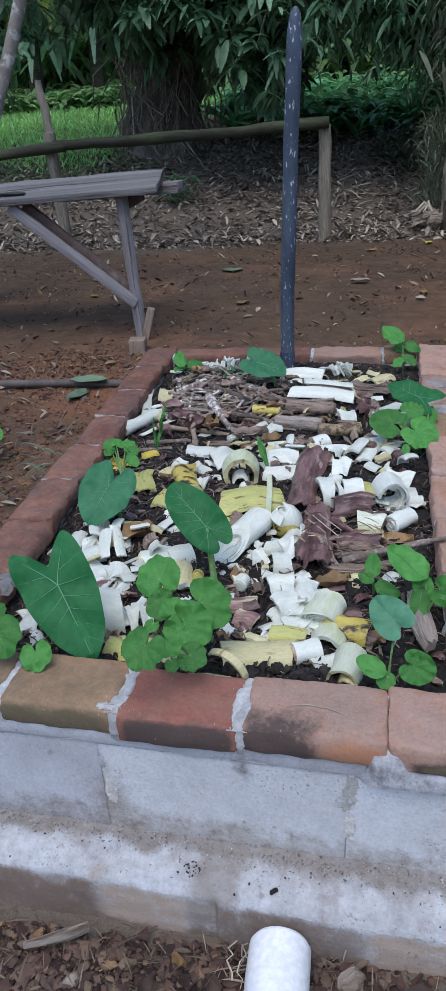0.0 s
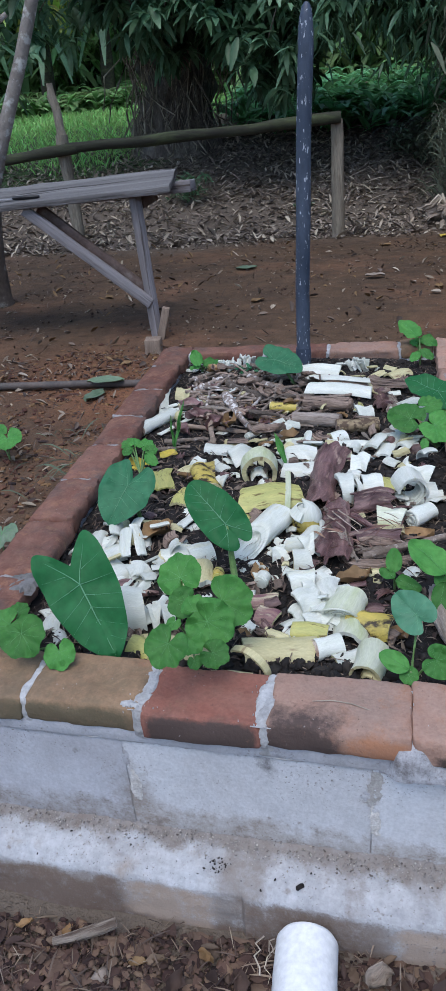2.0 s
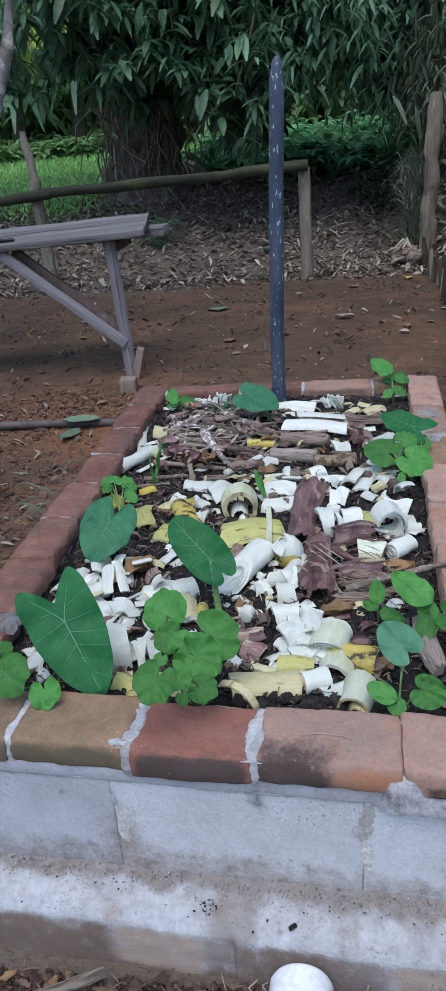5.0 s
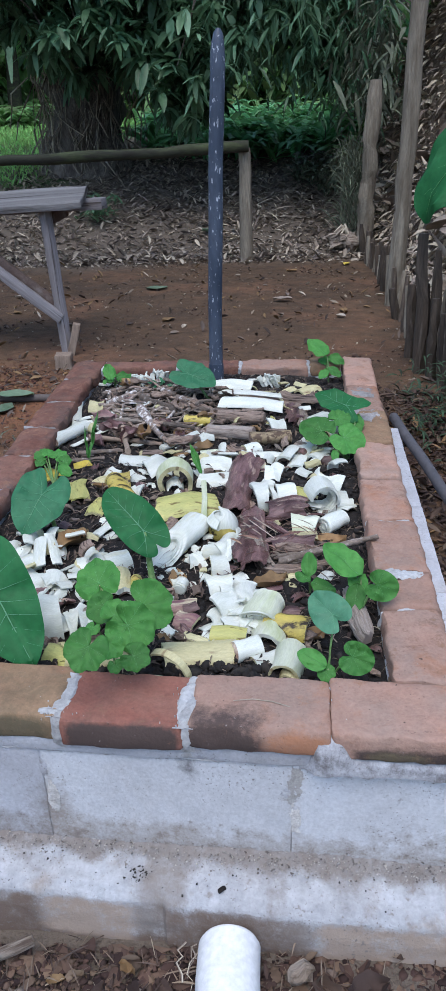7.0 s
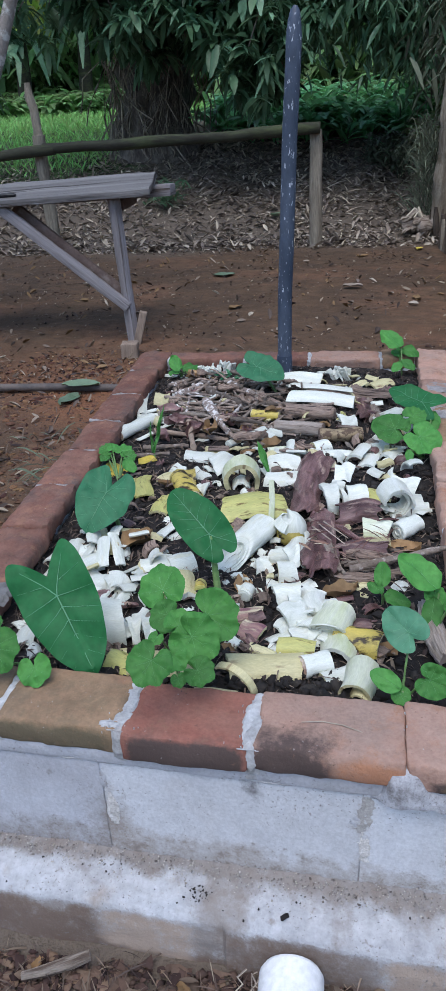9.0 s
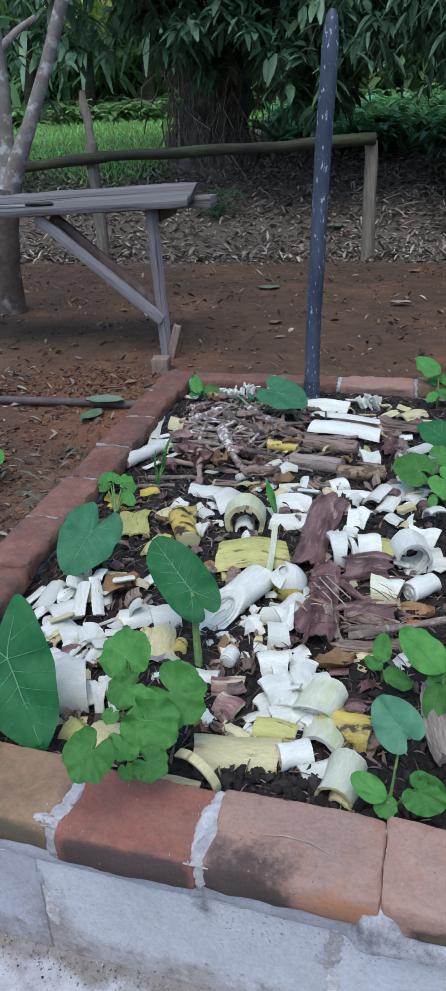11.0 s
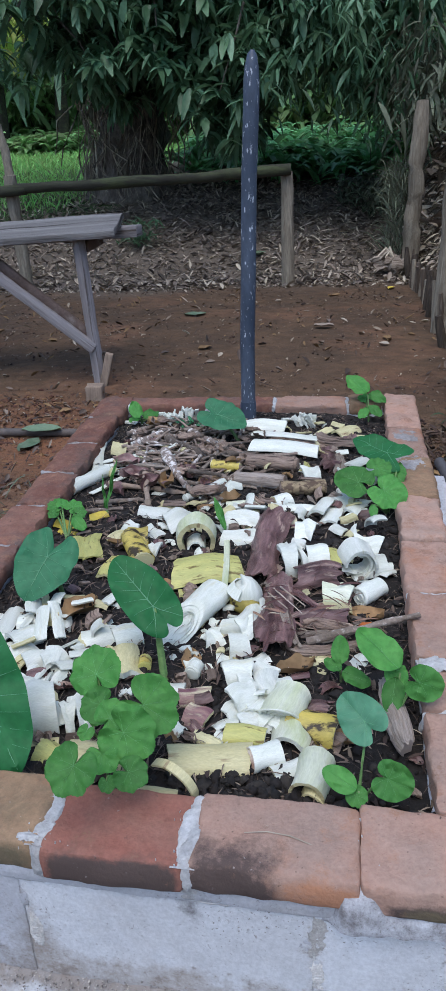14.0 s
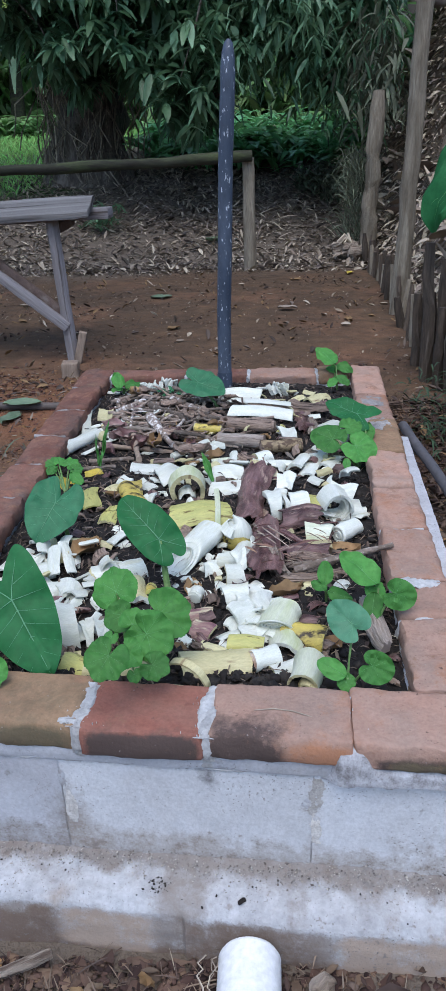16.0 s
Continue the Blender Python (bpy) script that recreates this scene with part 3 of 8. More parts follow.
def block_stain(p):
    """Splashed earth, dark brown at the foot, drips and a slightly darker top edge on the concrete."""
    x, y, z = p
    n = 0.5 + 0.5 * noise.noise(p * 11.0)
    foot = 0.75 * smooth01(0.222, 0.172, z + 0.05 * (n - 0.5))
    splash = max(0.78 * foot, 0.75 * smooth01(0.33, 0.20, z) * bump01(-0.27, -0.20, -0.19, -0.13, x), 0.30 * smooth01(0.27, 0.21, z) * bump01(0.26, 0.36, 0.42, 0.6, x), 0.30 * bump01(0.17, 0.185, 0.21, 0.225, x))
    umber = 0.30 * foot * n
    drip = 0.62 * bump01(0.285, 0.31, 0.35, 0.40, z) * max(bump01(0.026, 0.034, 0.037, 0.045, x), 0.6 * bump01(0.050, 0.055, 0.057, 0.062, x)) + 0.12 * smooth01(0.29, 0.345, z) * n
    return splash, umber, drip


def run_box(a, b, t0, t1, inward, depth, z0, z1, material, name, label="", proud=0.0, amp=0.003, bevel=0.006, seed=0.0, cuts=3, tip=0.0, worn=0.0):
    """A block laid along the side a-b from t0 to t1 metres, its outer face set out by proud."""
    d = (b - a).normalized()
    inn = Vector((-d.y, d.x, 0)) * inward
    mid = a + d * (t0 + t1) / 2 + inn * (depth / 2 - proud)
    bm = rough_box((t1 - t0, depth, z1 - z0), bevel, amp, 25, cuts, seed)
    ang = math.degrees(math.atan2(d.y, d.x))
    if worn:
        for v in bm.verts:
            k = smooth01(0.0, (z1 - z0) / 2, v.co.z) * smooth01(0.25, 1.0, -inward * v.co.y / (depth / 2))
            v.co.y += inward * worn * k
            v.co.z -= 0.3 * worn * k
    bm.transform(pose(mid.x, mid.y, (z0 + z1) / 2, tip, 0, ang))
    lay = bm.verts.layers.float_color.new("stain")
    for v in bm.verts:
        v[lay] = (*(brick_tones(v.co) if name == "brick" else block_stain(v.co)), 1.0)
    return bpart(name, bm, material, label)


rb = random.Random(3)


def brick_row(a, b, inward, joints, mats, dip=0.0, wide=0.112, worn=0.004, bevel=0.009, amp=0.0065):
    for i, (s, e) in enumerate(zip(joints, joints[1:])):
        g0, g1 = (0.0004 if abs(v - 0.853) < 1e-6 else 0.004 for v in (s, e))
        lift = rb.uniform(-0.004, 0.004)
        run_box(a, b, s + g0, e - g1, inward, wide + rb.uniform(-0.004, 0.004), RIM - BT + lift, RIM + lift, mats[i % len(mats)], "brick",
                proud=rb.uniform(0.002, 0.010), amp=amp, bevel=bevel, seed=i * 3.7 + dip, tip=rb.uniform(-1.5, 1.5), worn=worn)


# front row, its joints read along the side from the left corner
brick_row(FL, FR, 1, (0.0, 0.235, 0.437, 0.634, 0.853, 1.052), (M_BRICK2, M_BRICK2, M_BRICK, M_BRICK3, M_BRICK3), 0.0, 0.124, 0.004, 0.0055, 0.004)
brick_row(FR, BR, 1, (0.118, 0.335, 0.465, 0.690, 0.915, 1.155, 1.435, 1.70, 2.08), (M_BRICK3, M_BRICK3, M_BRICK3, M_BRICK3, M_BRICK3, M_BRICK2, M_BRICK3, M_BRICK3), 11.0)
brick_row(FL, BL, -1, (0.118, 0.335, 0.575, 0.80, 1.03, 1.26, 1.51, 1.78, 2.01), (M_BRICKD,), 23.0, 0.125, 0.010, 0.012, 0.007)
brick_row(BL, BR, -1, (0.118, 0.42, 0.66, 0.925, 1.045), (M_BRICKD, M_BRICKD, M_BRICK3, M_BRICK2), 37.0)


def mortar_bed(a, b, inward, joints, length, top=0.005, start=0.0, joint=M_MORTAR, half=0.010):
    run_box(a, b, start, length, inward, 0.10, 0.345, RIM - BT + 0.004, M_BLOCK, "mortar_bed", proud=-0.002, amp=0.0030, bevel=0.004, cuts=6)
    for i, t in enumerate(joints):
        run_box(a, b, t - half, t + half, inward, 0.100, 0.352, RIM - top + rb.uniform(-0.003, 0.004), joint, "mortar_joint", proud=-0.004 + rb.uniform(-0.002, 0.004), amp=0.008, bevel=0.005, seed=t * 31 + i, cuts=4)


mortar_bed(FL, FR, 1, (0.235, 0.437, 0.634), 1.050)
mortar_bed(FR, BR, 1, (0.118, 0.335, 0.465, 0.690, 0.915, 1.155, 1.435, 1.70), 2.08, 0.0095, 0.05)
mortar_bed(FL, BL, -1, (0.118, 0.335, 0.575, 0.80, 1.03, 1.26, 1.51, 1.78), 2.0, 0.008, 0.05, M_MORTARG, 0.008)
mortar_bed(BL, BR, -1, (0.118, 0.42, 0.66, 0.925), 1.15)


# smeared mortar spilling over the front joints
def smear(x, y, z, w, h, tilt, seed, material=None, lift=0.005, turn=-3):
    """Rough mortar or grit stuck on a face: uneven islands that sink away at their borders."""
    bm = bmesh.new()
    bm.loops.layers.uv.verify()
    n, m = max(10, int(w / 0.0022)), max(10, int(h / 0.0022))
    n, m = min(n, 44), min(m, 60)
    grid = []
    for j in range(m):
        row = []
        for i in range(n):
            u, v = i / (n - 1) * 2 - 1, j / (m - 1) * 2 - 1
            q = Vector((u * w * 55, v * h * 55, seed * 3.1))
            mask = 1.0 - (abs(u) ** 2.2 + abs(v) ** 2.2) + 0.9 * noise.noise(q) + 0.5 * noise.noise(q * 2.7)
            k = max(0.0, min(1.0, mask * 2.2))
            row.append(bm.verts.new((u * w, v * h, -0.004 + (lift + 0.003) * k + 0.002 * k * noise.noise(q * 5))))
        grid.append(row)
    for j in range(m - 1):
        for i in range(n - 1):
            bm.faces.new((grid[j][i], grid[j][i + 1], grid[j + 1][i + 1], grid[j + 1][i]))
    bm.transform(pose(x, y, z, tilt, 0, turn))
    lay = bm.verts.layers.float_color.new("stain")
    for v in bm.verts:
        v[lay] = (*block_stain(v.co), 1.0)
    bpart("mortar_smear", bm, material or M_MORTAR)


smear(-0.163, 0.085, RIM - 0.001, 0.017, 0.052, 0, 1, lift=0.003)
smear(-0.181, 0.046, RIM - 0.001, 0.024, 0.008, 0, 2, lift=0.002)
smear(-0.165, 0.0265, 0.392, 0.010, 0.026, 88, 9, lift=0.002)
smear(0.034, 0.072, RIM - 0.001, 0.016, 0.058, 0, 3, lift=0.003)
smear(0.036, 0.0150, 0.392, 0.011, 0.026, 88, 4, lift=0.002)
smear(0.420, 0.445, RIM + 0.002, 0.045, 0.018, 0, 21, lift=0.003)
smear(0.455, 1.380, RIM + 0.002, 0.050, 0.060, 0, 22, M_MORTARG, lift=0.003)
smear(0.470, 1.620, RIM + 0.002, 0.040, 0.050, 0, 23, M_MORTARG, lift=0.002)
smear(0.400, 0.110, RIM - 0.001, 0.050, 0.006, 0, 7, lift=0.002)
smear(-0.500, 0.365, RIM - 0.001, 0.034, 0.034, 0, 17, M_MORTARD, lift=0.007)
smear(-0.545, 0.345, RIM - 0.002, 0.040, 0.014, 0, 18, M_MORTARD, lift=0.005)


def mortar_patch():
    """Smooth mortar pressed over the foot of a brick joint, running on as a low band."""
    bm = bmesh.new()
    grid = []
    for j in range(17):
        v = j / 16
        row = []
        for i in range(57):
            x = 0.206 + 0.250 * i / 56
            peak = smooth01(0.218, 0.232, x) * (1 - 0.62 * smooth01(0.262, 0.292, x) - 0.2 * smooth01(0.30, 0.36, x))
            top = 0.352 + 0.066 * peak + 0.010 * smooth01(0.30, 0.34, x)
            z = 0.340 + v * (top - 0.340) + 0.003 * noise.noise(Vector((x * 70, v * 3, 1.0)))
            k = (1 - v ** 7) * smooth01(0.208, 0.228, x)
            out = (0.011 + 0.013 * peak) * k * (1 - 0.30 * v) * smooth01(0.0, 0.12, v)
            row.append(bm.verts.new((x, 0.0125 - 0.0569 * (x - 0.25) - out + 0.007 * v ** 6 + 0.0014 * noise.noise(Vector((x * 60, z * 60, 4.0))), z)))
        grid.append(row)
    for a, b in zip(grid, grid[1:]):
        for i in range(56):
            bm.faces.new((a[i], a[i + 1], b[i + 1], b[i]))
    lay = bm.verts.layers.float_color.new("stain")
    for v in bm.verts:
        v[lay] = (0.15, 0.0, 0.42, 1.0)
    bpart("mortar_smear", bm, M_BLOCK)


mortar_patch()


def mortar_ridge():
    """A thin broken lip of mortar along the foot of the brick course."""
    bm = bmesh.new()
    x = -0.56
    while x < 0.40:
        e = x + rb.uniform(0.02, 0.10)
        n = max(4, int((e - x) / 0.006))
        pts = [(x + (e - x) * i / (n - 1), 0.0615 - 0.0569 * (x + (e - x) * i / (n - 1) + 0.6), 0.3455 + rb.uniform(-0.0012, 0.0012)) for i in range(n)]
        merge(bm, tube(pts, [0.0006] + [rb.uniform(0.0010, 0.0024) for _ in range(n - 2)] + [0.0006], 6, 0.0008, 120))
        x = e + rb.uniform(0.003, 0.025)
    bpart("mortar_ridge", bm, M_MORTAR, "thin broken lip of pale mortar under the bricks")


mortar_ridge()


def splash(n, x0, y0):
    """Crumbs of mortar stuck on the bricks round a joint."""
    bm = bmesh.new()
    for i in range(n):
        x, y = rb.gauss(x0, 0.016), rb.uniform(y0 - 0.030, y0 + 0.07)
        r = rb.uniform(0.0003, 0.0010)
        merge(bm, tube([(x, y, RIM - 0.003), (x + r * rb.uniform(-0.5, 0.5), y, RIM + 0.001)], [r * 1.5, r], 6, 0.001, 200, True, i))
    tagged(bpart("mortar_crumbs", bm, M_MORTAR, "small pale mortar splashes on the bricks"), kind="stuff")


splash(44, -0.165, 0.055)
splash(44, 0.035, 0.043)
splash(12, 0.254, 0.035)
# gritty mortar over one block joint
smear(0.199, 0.0185, 0.300, 0.016, 0.045, 90, 13, M_SAND, 0.0016)
smear(0.201, 0.0185, 0.225, 0.012, 0.040, 90, 14, M_SAND, 0.0020)
smear(0.185, 0.0193, 0.285, 0.010, 0.018, 90, 16, M_BLOCK, 0.0012)
smear(-0.194, 0.0404, 0.235, 0.011, 0.042, 90, 15, M_SAND, 0.0014)
smear(-0.204, 0.0408, 0.300, 0.007, 0.022, 90, 19, M_BLOCK, 0.0012)

# block courses under the bricks
def block_row(a, b, inward, joints, proud, tones=(M_BLOCK,)):
    for i, (s, e) in enumerate(zip(joints, joints[1:])):
        run_box(a, b, s + 0.0006, e - 0.0006, inward, 0.13, 0.13, 0.349, tones[i % len(tones)], "concrete_block", proud=proud, amp=0.0020, bevel=0.0022, seed=s * 9 + 5, cuts=4)
    for t in joints[1:-1]:
        run_box(a, b, t - 0.008, t + 0.008, inward, 0.12, 0.135, 0.346, M_BLOCK, "mortar_joint", proud=proud - 0.0022, amp=0.003, bevel=0.004, seed=t * 17, cuts=4)


block_row(FL, FR, 1, (0.0, 0.395, 0.797, 1.056), -0.008, (M_BLOCK, M_BLOCKP, M_BLOCKP))
block_row(FR, BR, 1, (0.14, 0.50, 0.90, 1.30, 1.47), 0.052)
block_row(FR, BR, 1, (1.48, 1.75, 2.06), -0.01)
block_row(FL, BL, -1, (0.14, 0.50, 0.90, 1.30, 1.70, 2.0), -0.01)
block_row(BL, BR, -1, (0.0, 0.40, 0.80, 1.15), -0.02)


# stepped footing along the front, with a sloped crease of grit
def footing():
    bm = bmesh.new()
    lay = bm.verts.layers.float_color.new("stain")
    prof = ((0.05, 0.02), (-0.086, 0.02), (-0.080, 0.075), (-0.073, 0.108), (-0.058, 0.123), (-0.02, 0.134), (0.005, 0.150), (0.022, 0.178), (0.05, 0.178))
    fine = []
    for (q0, z0), (q1, z1) in zip(prof, prof[1:]):
        m = max(1, int(math.hypot(q1 - q0, z1 - z0) / 0.0055))
        fine += [(q0 + (q1 - q0) * k / m, z0 + (z1 - z0) * k / m) for k in range(m)]
    fine.append(prof[-1])
    d = (FR - FL).normalized()
    out = Vector((d.y, -d.x, 0))
    n = 260
    rows = []
    for i in range(n + 1):
        t = -0.10 + 1.45 * i / n
        row = []
        for k, (q, z) in enumerate(fine):
            p = FL + d * t + out * (-q - 0.005) + Vector((0, 0, z))
            crease = smooth01(0.1270, 0.1400, z + 0.010 * noise.noise(p * 22.0))
            if 0 < k < len(fine) - 1:
                p += wob(p, 6, 0.008) + wob(p, 45, 0.0012) + wob(p, 110, 0.0006 + 0.0036 * crease)
            if z < 0.13:
                p += out * (0.006 if t > 0.60 else 0.0)
            v = bm.verts.new(p)
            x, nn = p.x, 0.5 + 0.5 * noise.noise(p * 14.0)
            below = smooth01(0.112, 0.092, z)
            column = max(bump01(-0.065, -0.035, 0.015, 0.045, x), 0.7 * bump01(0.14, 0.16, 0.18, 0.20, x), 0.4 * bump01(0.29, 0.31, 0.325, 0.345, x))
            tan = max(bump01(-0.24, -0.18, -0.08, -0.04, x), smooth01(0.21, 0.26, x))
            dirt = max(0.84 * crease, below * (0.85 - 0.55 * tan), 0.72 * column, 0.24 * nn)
            # dark brown in patches along x and in a strip at the foot
            umber = max(0.62 * below * bump01(-0.06, 0.02, 0.17, 0.24, x), 0.80 * below * smooth01(0.104, 0.090, z + 0.05 * (nn - 0.5)) * smooth01(-0.19, -0.24, x), 0.75 * below * smooth01(0.060, 0.035, z), 0.30 * crease * nn)
            v[lay] = (dirt, umber, 0.85 * below * tan * smooth01(0.015, 0.035, z), 1.0)
            row.append(v)
        rows.append(row)
    for r0, r1 in zip(rows, rows[1:]):
        for k in range(len(fine) - 1):
            bm.faces.new((r0[k], r1[k], r1[k + 1], r0[k + 1]))
    bm.faces.new(rows[0])
    bm.faces.new(rows[-1][::-1])
    bmesh.ops.recalc_face_normals(bm, faces=bm.faces)
    bpart("footing", bm, M_FOOT, "pale concrete footing step, brown below and darkest at the foot")


footing()


# ---- soil in the bed ----
def bz(x, y):
    p = Vector((x, y, 0))
    return 0.372 + 0.010 * noise.noise(p * 5) + 0.006 * noise.noise(p * 14) + 0.018 * smooth01(0.2, 0.9, y) * smooth01(0.42, 0.1, abs(x + 0.03))


def make_soil():
    nx, ny = 120, 220
    verts, faces = [], []
    for j in range(ny + 1):
        y = 0.135 + (1.955 - 0.135) * j / ny
        x0, x1 = -0.495, 0.352 + 0.05 * y
        for i in range(nx + 1):
            x = x0 + (x1 - x0) * i / nx
            p = Vector((x, y, 0))
            verts.append((x, y, bz(x, y) + 0.006 * noise.noise(p * 45) + 0.003 * noise.noise(p * 110)))
    for j in range(ny):
        for i in range(nx):
            a = j * (nx + 1) + i
            faces.append((a, a + 1, a + nx + 2, a + nx + 1))
    tagged(flat_mesh("soil", verts, faces, M_SOIL, smooth=True), "dark crumbly moist soil filling the raised bed", "soil", kind="structure")


make_soil()


def lumps(name, n, where, r0, r1, material, label, category, flat=0.7, smooth=True, long=0.6):
    """Many small uneven lumps in one mesh."""
    base = bmesh.new()
    bmesh.ops.create_icosphere(base, subdivisions=1, radius=1.0)
    bv = np.array([v.co[:] for v in base.verts])
    bf = np.array([[v.index for v in f.verts] for f in base.faces])
    base.free()
    V, F = [], []
    for i in range(n):
        x, y, z = where()
        r = r0 + (r1 - r0) * RNG.random() ** 2.5
        k = bv * (1 + 0.35 * RNG.normal(size=(len(bv), 1))) * r * (0.7 + long * RNG.random(3)) * np.array((1, 1, flat))
        V.append(k + np.array((x, y, z)))
        F.append(bf + i * len(bv))
    return tagged(flat_mesh(name, np.concatenate(V), np.concatenate(F), material, smooth=smooth), label, category, kind="stuff")


def in_bed():
    y = RNG.uniform(0.14, 1.94)
    x = RNG.uniform(-0.49, 0.37 + 0.03 * y)
    return x, y, bz(x, y) + 0.003


lumps("soil_clods", 5200, in_bed, 0.002, 0.011, M_CLOD, "crumbs and clods of dark moist soil", "soil")


def scatter_leaves(name, n, where, l0, l1, w, material, label, category, tilt=0.35, droop=0.2, lift=0.004, fold=0.2):
    pts = np.array([where() for _ in range(n)])
    a = RNG.uniform(0, 2 * math.pi, n)
    along = np.stack([np.cos(a), np.sin(a), RNG.normal(0, tilt, n)], 1)
    up = np.stack([RNG.normal(0, tilt, n), RNG.normal(0, tilt, n), np.ones(n)], 1)
    length = RNG.uniform(l0, l1, n)
    pts[:, 2] += lift + 0.25 * length * np.abs(along[:, 2])
    ob = leaf_cloud(name, pts, along, up, length, length * RNG.uniform(w * 0.6, w * 1.4, n), material, None, droop, fold)
    return tagged(ob, label, category, kind="stuff")


scatter_leaves("plant_scraps", 1500, in_bed, 0.008, 0.035, 0.22, M_FIBRE, "dark shreds and bark scraps lying on the soil", "litter", 0.4, 0.4)
scatter_leaves("plant_scraps", 2600, in_bed, 0.015, 0.07, 0.035, M_FIBRE, "dark brown fibres lying on the soil", "litter", 0.3, 0.5)
scatter_leaves("plant_scraps", 2400, in_bed, 0.006, 0.028, 0.14, M_LITTER, "brown shreds lying on the soil", "litter", 0.35, 0.4)
scatter_leaves("root_shreds", 320, in_bed, 0.012, 0.06, 0.03, M_LITTERP, "pale fibre shreds lying on the soil", "litter", 0.2)


def front_hole():
    x, y = RNG.uniform(-0.02, 0.24), RNG.uniform(0.135, 0.235)
    return x, y, bz(x, y) + RNG.uniform(0, 0.008)


lumps("soil_clods", 420, front_hole, 0.004, 0.013, M_CLOD, "large black clods in the bare front of the bed", "soil", 0.8)

# ---- cut banana stems on the soil ----
def axis_frame(p0, p1, turn):
    p0, p1 = Vector(p0), Vector(p1)
    d = (p1 - p0).normalized()
    a = d.cross(Vector((0, 0, 1))).normalized()
    b = a.cross(d).normalized()
    t = radians(turn)
    return p0, p1, d, a * math.cos(t) + b * math.sin(t), b * math.cos(t) - a * math.sin(t)


def shell(p0, p1, r0, r1, arc, thick, turn=0.0, n=8, m=10, ragged=0.0, seed=0.0, amp=0.0018, outer=1, edge=0, spiral=0.0, ridge=0.0012, skew=0.0):
    """A bent sheet with thickness, round the axis p0-p1: part of a stem's layer. Material 0 within and on the cuts, 1 outside."""
    p0, p1, d, a, b = axis_frame(p0, p1, turn)
    bm = bmesh.new()
    uvl = bm.loops.layers.uv.verify()
    L = (p1 - p0).length
    sheets = []
    for s in (0, 1):
        rows = []
        for i in range(n + 1):
            row = []
            for k in range(m + 1):
                u, t = i / n, k / m
                ang = radians(arc) * (t - 0.5)
                end = (ragged * noise.noise(Vector((t * 5 + seed, u > 0.5, seed))) + skew * (t - 0.5) * (1 if i else -1)) if i in (0, n) else 0
                r = (r0 + (r1 - r0) * u) * (1 - spiral * t) + (thick if s else 0)
                q = p0 + d * (L * u + end) + (b * math.cos(ang) + a * math.sin(ang)) * r
                q += wob(q + Vector((seed, 0, seed)), 18, amp)
                q += (b * math.cos(ang) + a * math.sin(ang)) * (ridge * noise.noise(Vector((u * L * 6, ang * 9, seed))))
                row.append(bm.verts.new(q))
            rows.append(row)
        sheets.append(rows)
    A, B = sheets
    for i in range(n):
        for k in range(m):
            bm.faces.new((A[i][k], A[i + 1][k], A[i + 1][k + 1], A[i][k + 1])).material_index = 0
            bm.faces.new((B[i][k], B[i][k + 1], B[i + 1][k + 1], B[i + 1][k])).material_index = outer
    for i in range(n):
        bm.faces.new((A[i][0], B[i][0], B[i + 1][0], A[i + 1][0])).material_index = edge
        bm.faces.new((A[i][m], A[i + 1][m], B[i + 1][m], B[i][m])).material_index = edge
    for k in range(m):
        bm.faces.new((A[0][k], A[0][k + 1], B[0][k + 1], B[0][k])).material_index = edge
        bm.faces.new((A[n][k], B[n][k], B[n][k + 1], A[n][k + 1])).material_index = edge
    for i in range(n + 1):
        for k in range(m + 1):
            for s in (A, B):
                for l in s[i][k].link_loops:
                    l[uvl].uv = (L * i / n + seed, radians(arc) * r0 * k / m)
    bmesh.ops.recalc_face_normals(bm, faces=bm.faces)
    return bm


GROUP = "cut banana stem pieces in the bed"
WH = "white piece of cut banana stem sheath on the soil"


def settle(ob, sink=0.004):
    """Set a piece down on the soil below it."""
    me = ob.data
    low = min((v.co.z - bz(v.co.x, v.co.y)) for v in me.vertices)
    me.transform(pose(0, 0, -low - sink))
    return ob


def sheath(p0, p1, r, arc=120, thick=0.006, turn=0.0, outer=None, inner=None, z=None, label=WH, name="stem_sheath", ragged=0.0010, amp=0.0018, lift=0.0, slope=0.0, r1=None, seed=None):
    seed = seed if seed is not None else p0[0] * 37 + p0[1] * 11
    taper = r1 or r * (rb.uniform(0.75, 1.1) if label == WH and arc < 200 else 0.96)
    bm = shell((p0[0], p0[1], 0.4), (p1[0], p1[1], 0.4 + slope), r, taper, arc, thick, turn, ragged=ragged, seed=seed, amp=amp if name != "stem_chip" else 0.0008, skew=rb.uniform(-0.45, 0.45) * min(r, 0.03))
    crease, deep = rb.uniform(-0.8, 0.8), rb.uniform(-0.08, 0.14) * r * (1.0 if r > 0.022 and name != "stem_chip" else 0.3)
    q0, q1, d, a, b = axis_frame((*p0, 0.4), (*p1, 0.4 + slope), turn)
    half = (q1 - q0).length / 2
    for v in bm.verts:
        u = ((v.co - q0).dot(d) / half) - 1
        k = ((v.co - q0).dot(a)) / r
        v.co += b * (deep * (1 - u * u) - (0.10 if name != "stem_chip" else 0.0) * r * max(0.0, 1 - 5 * abs(k - crease * u)))
        v.co += a * (0.08 * r * math.sin(3.0 * u + seed))
    ob = obj(name, bm, [inner or M_WHITE, outer or M_WHITE])
    settle(ob)
    if lift:
        ob.data.transform(pose(0, 0, lift))
    return tagged(ob, label, "banana stem", GROUP)


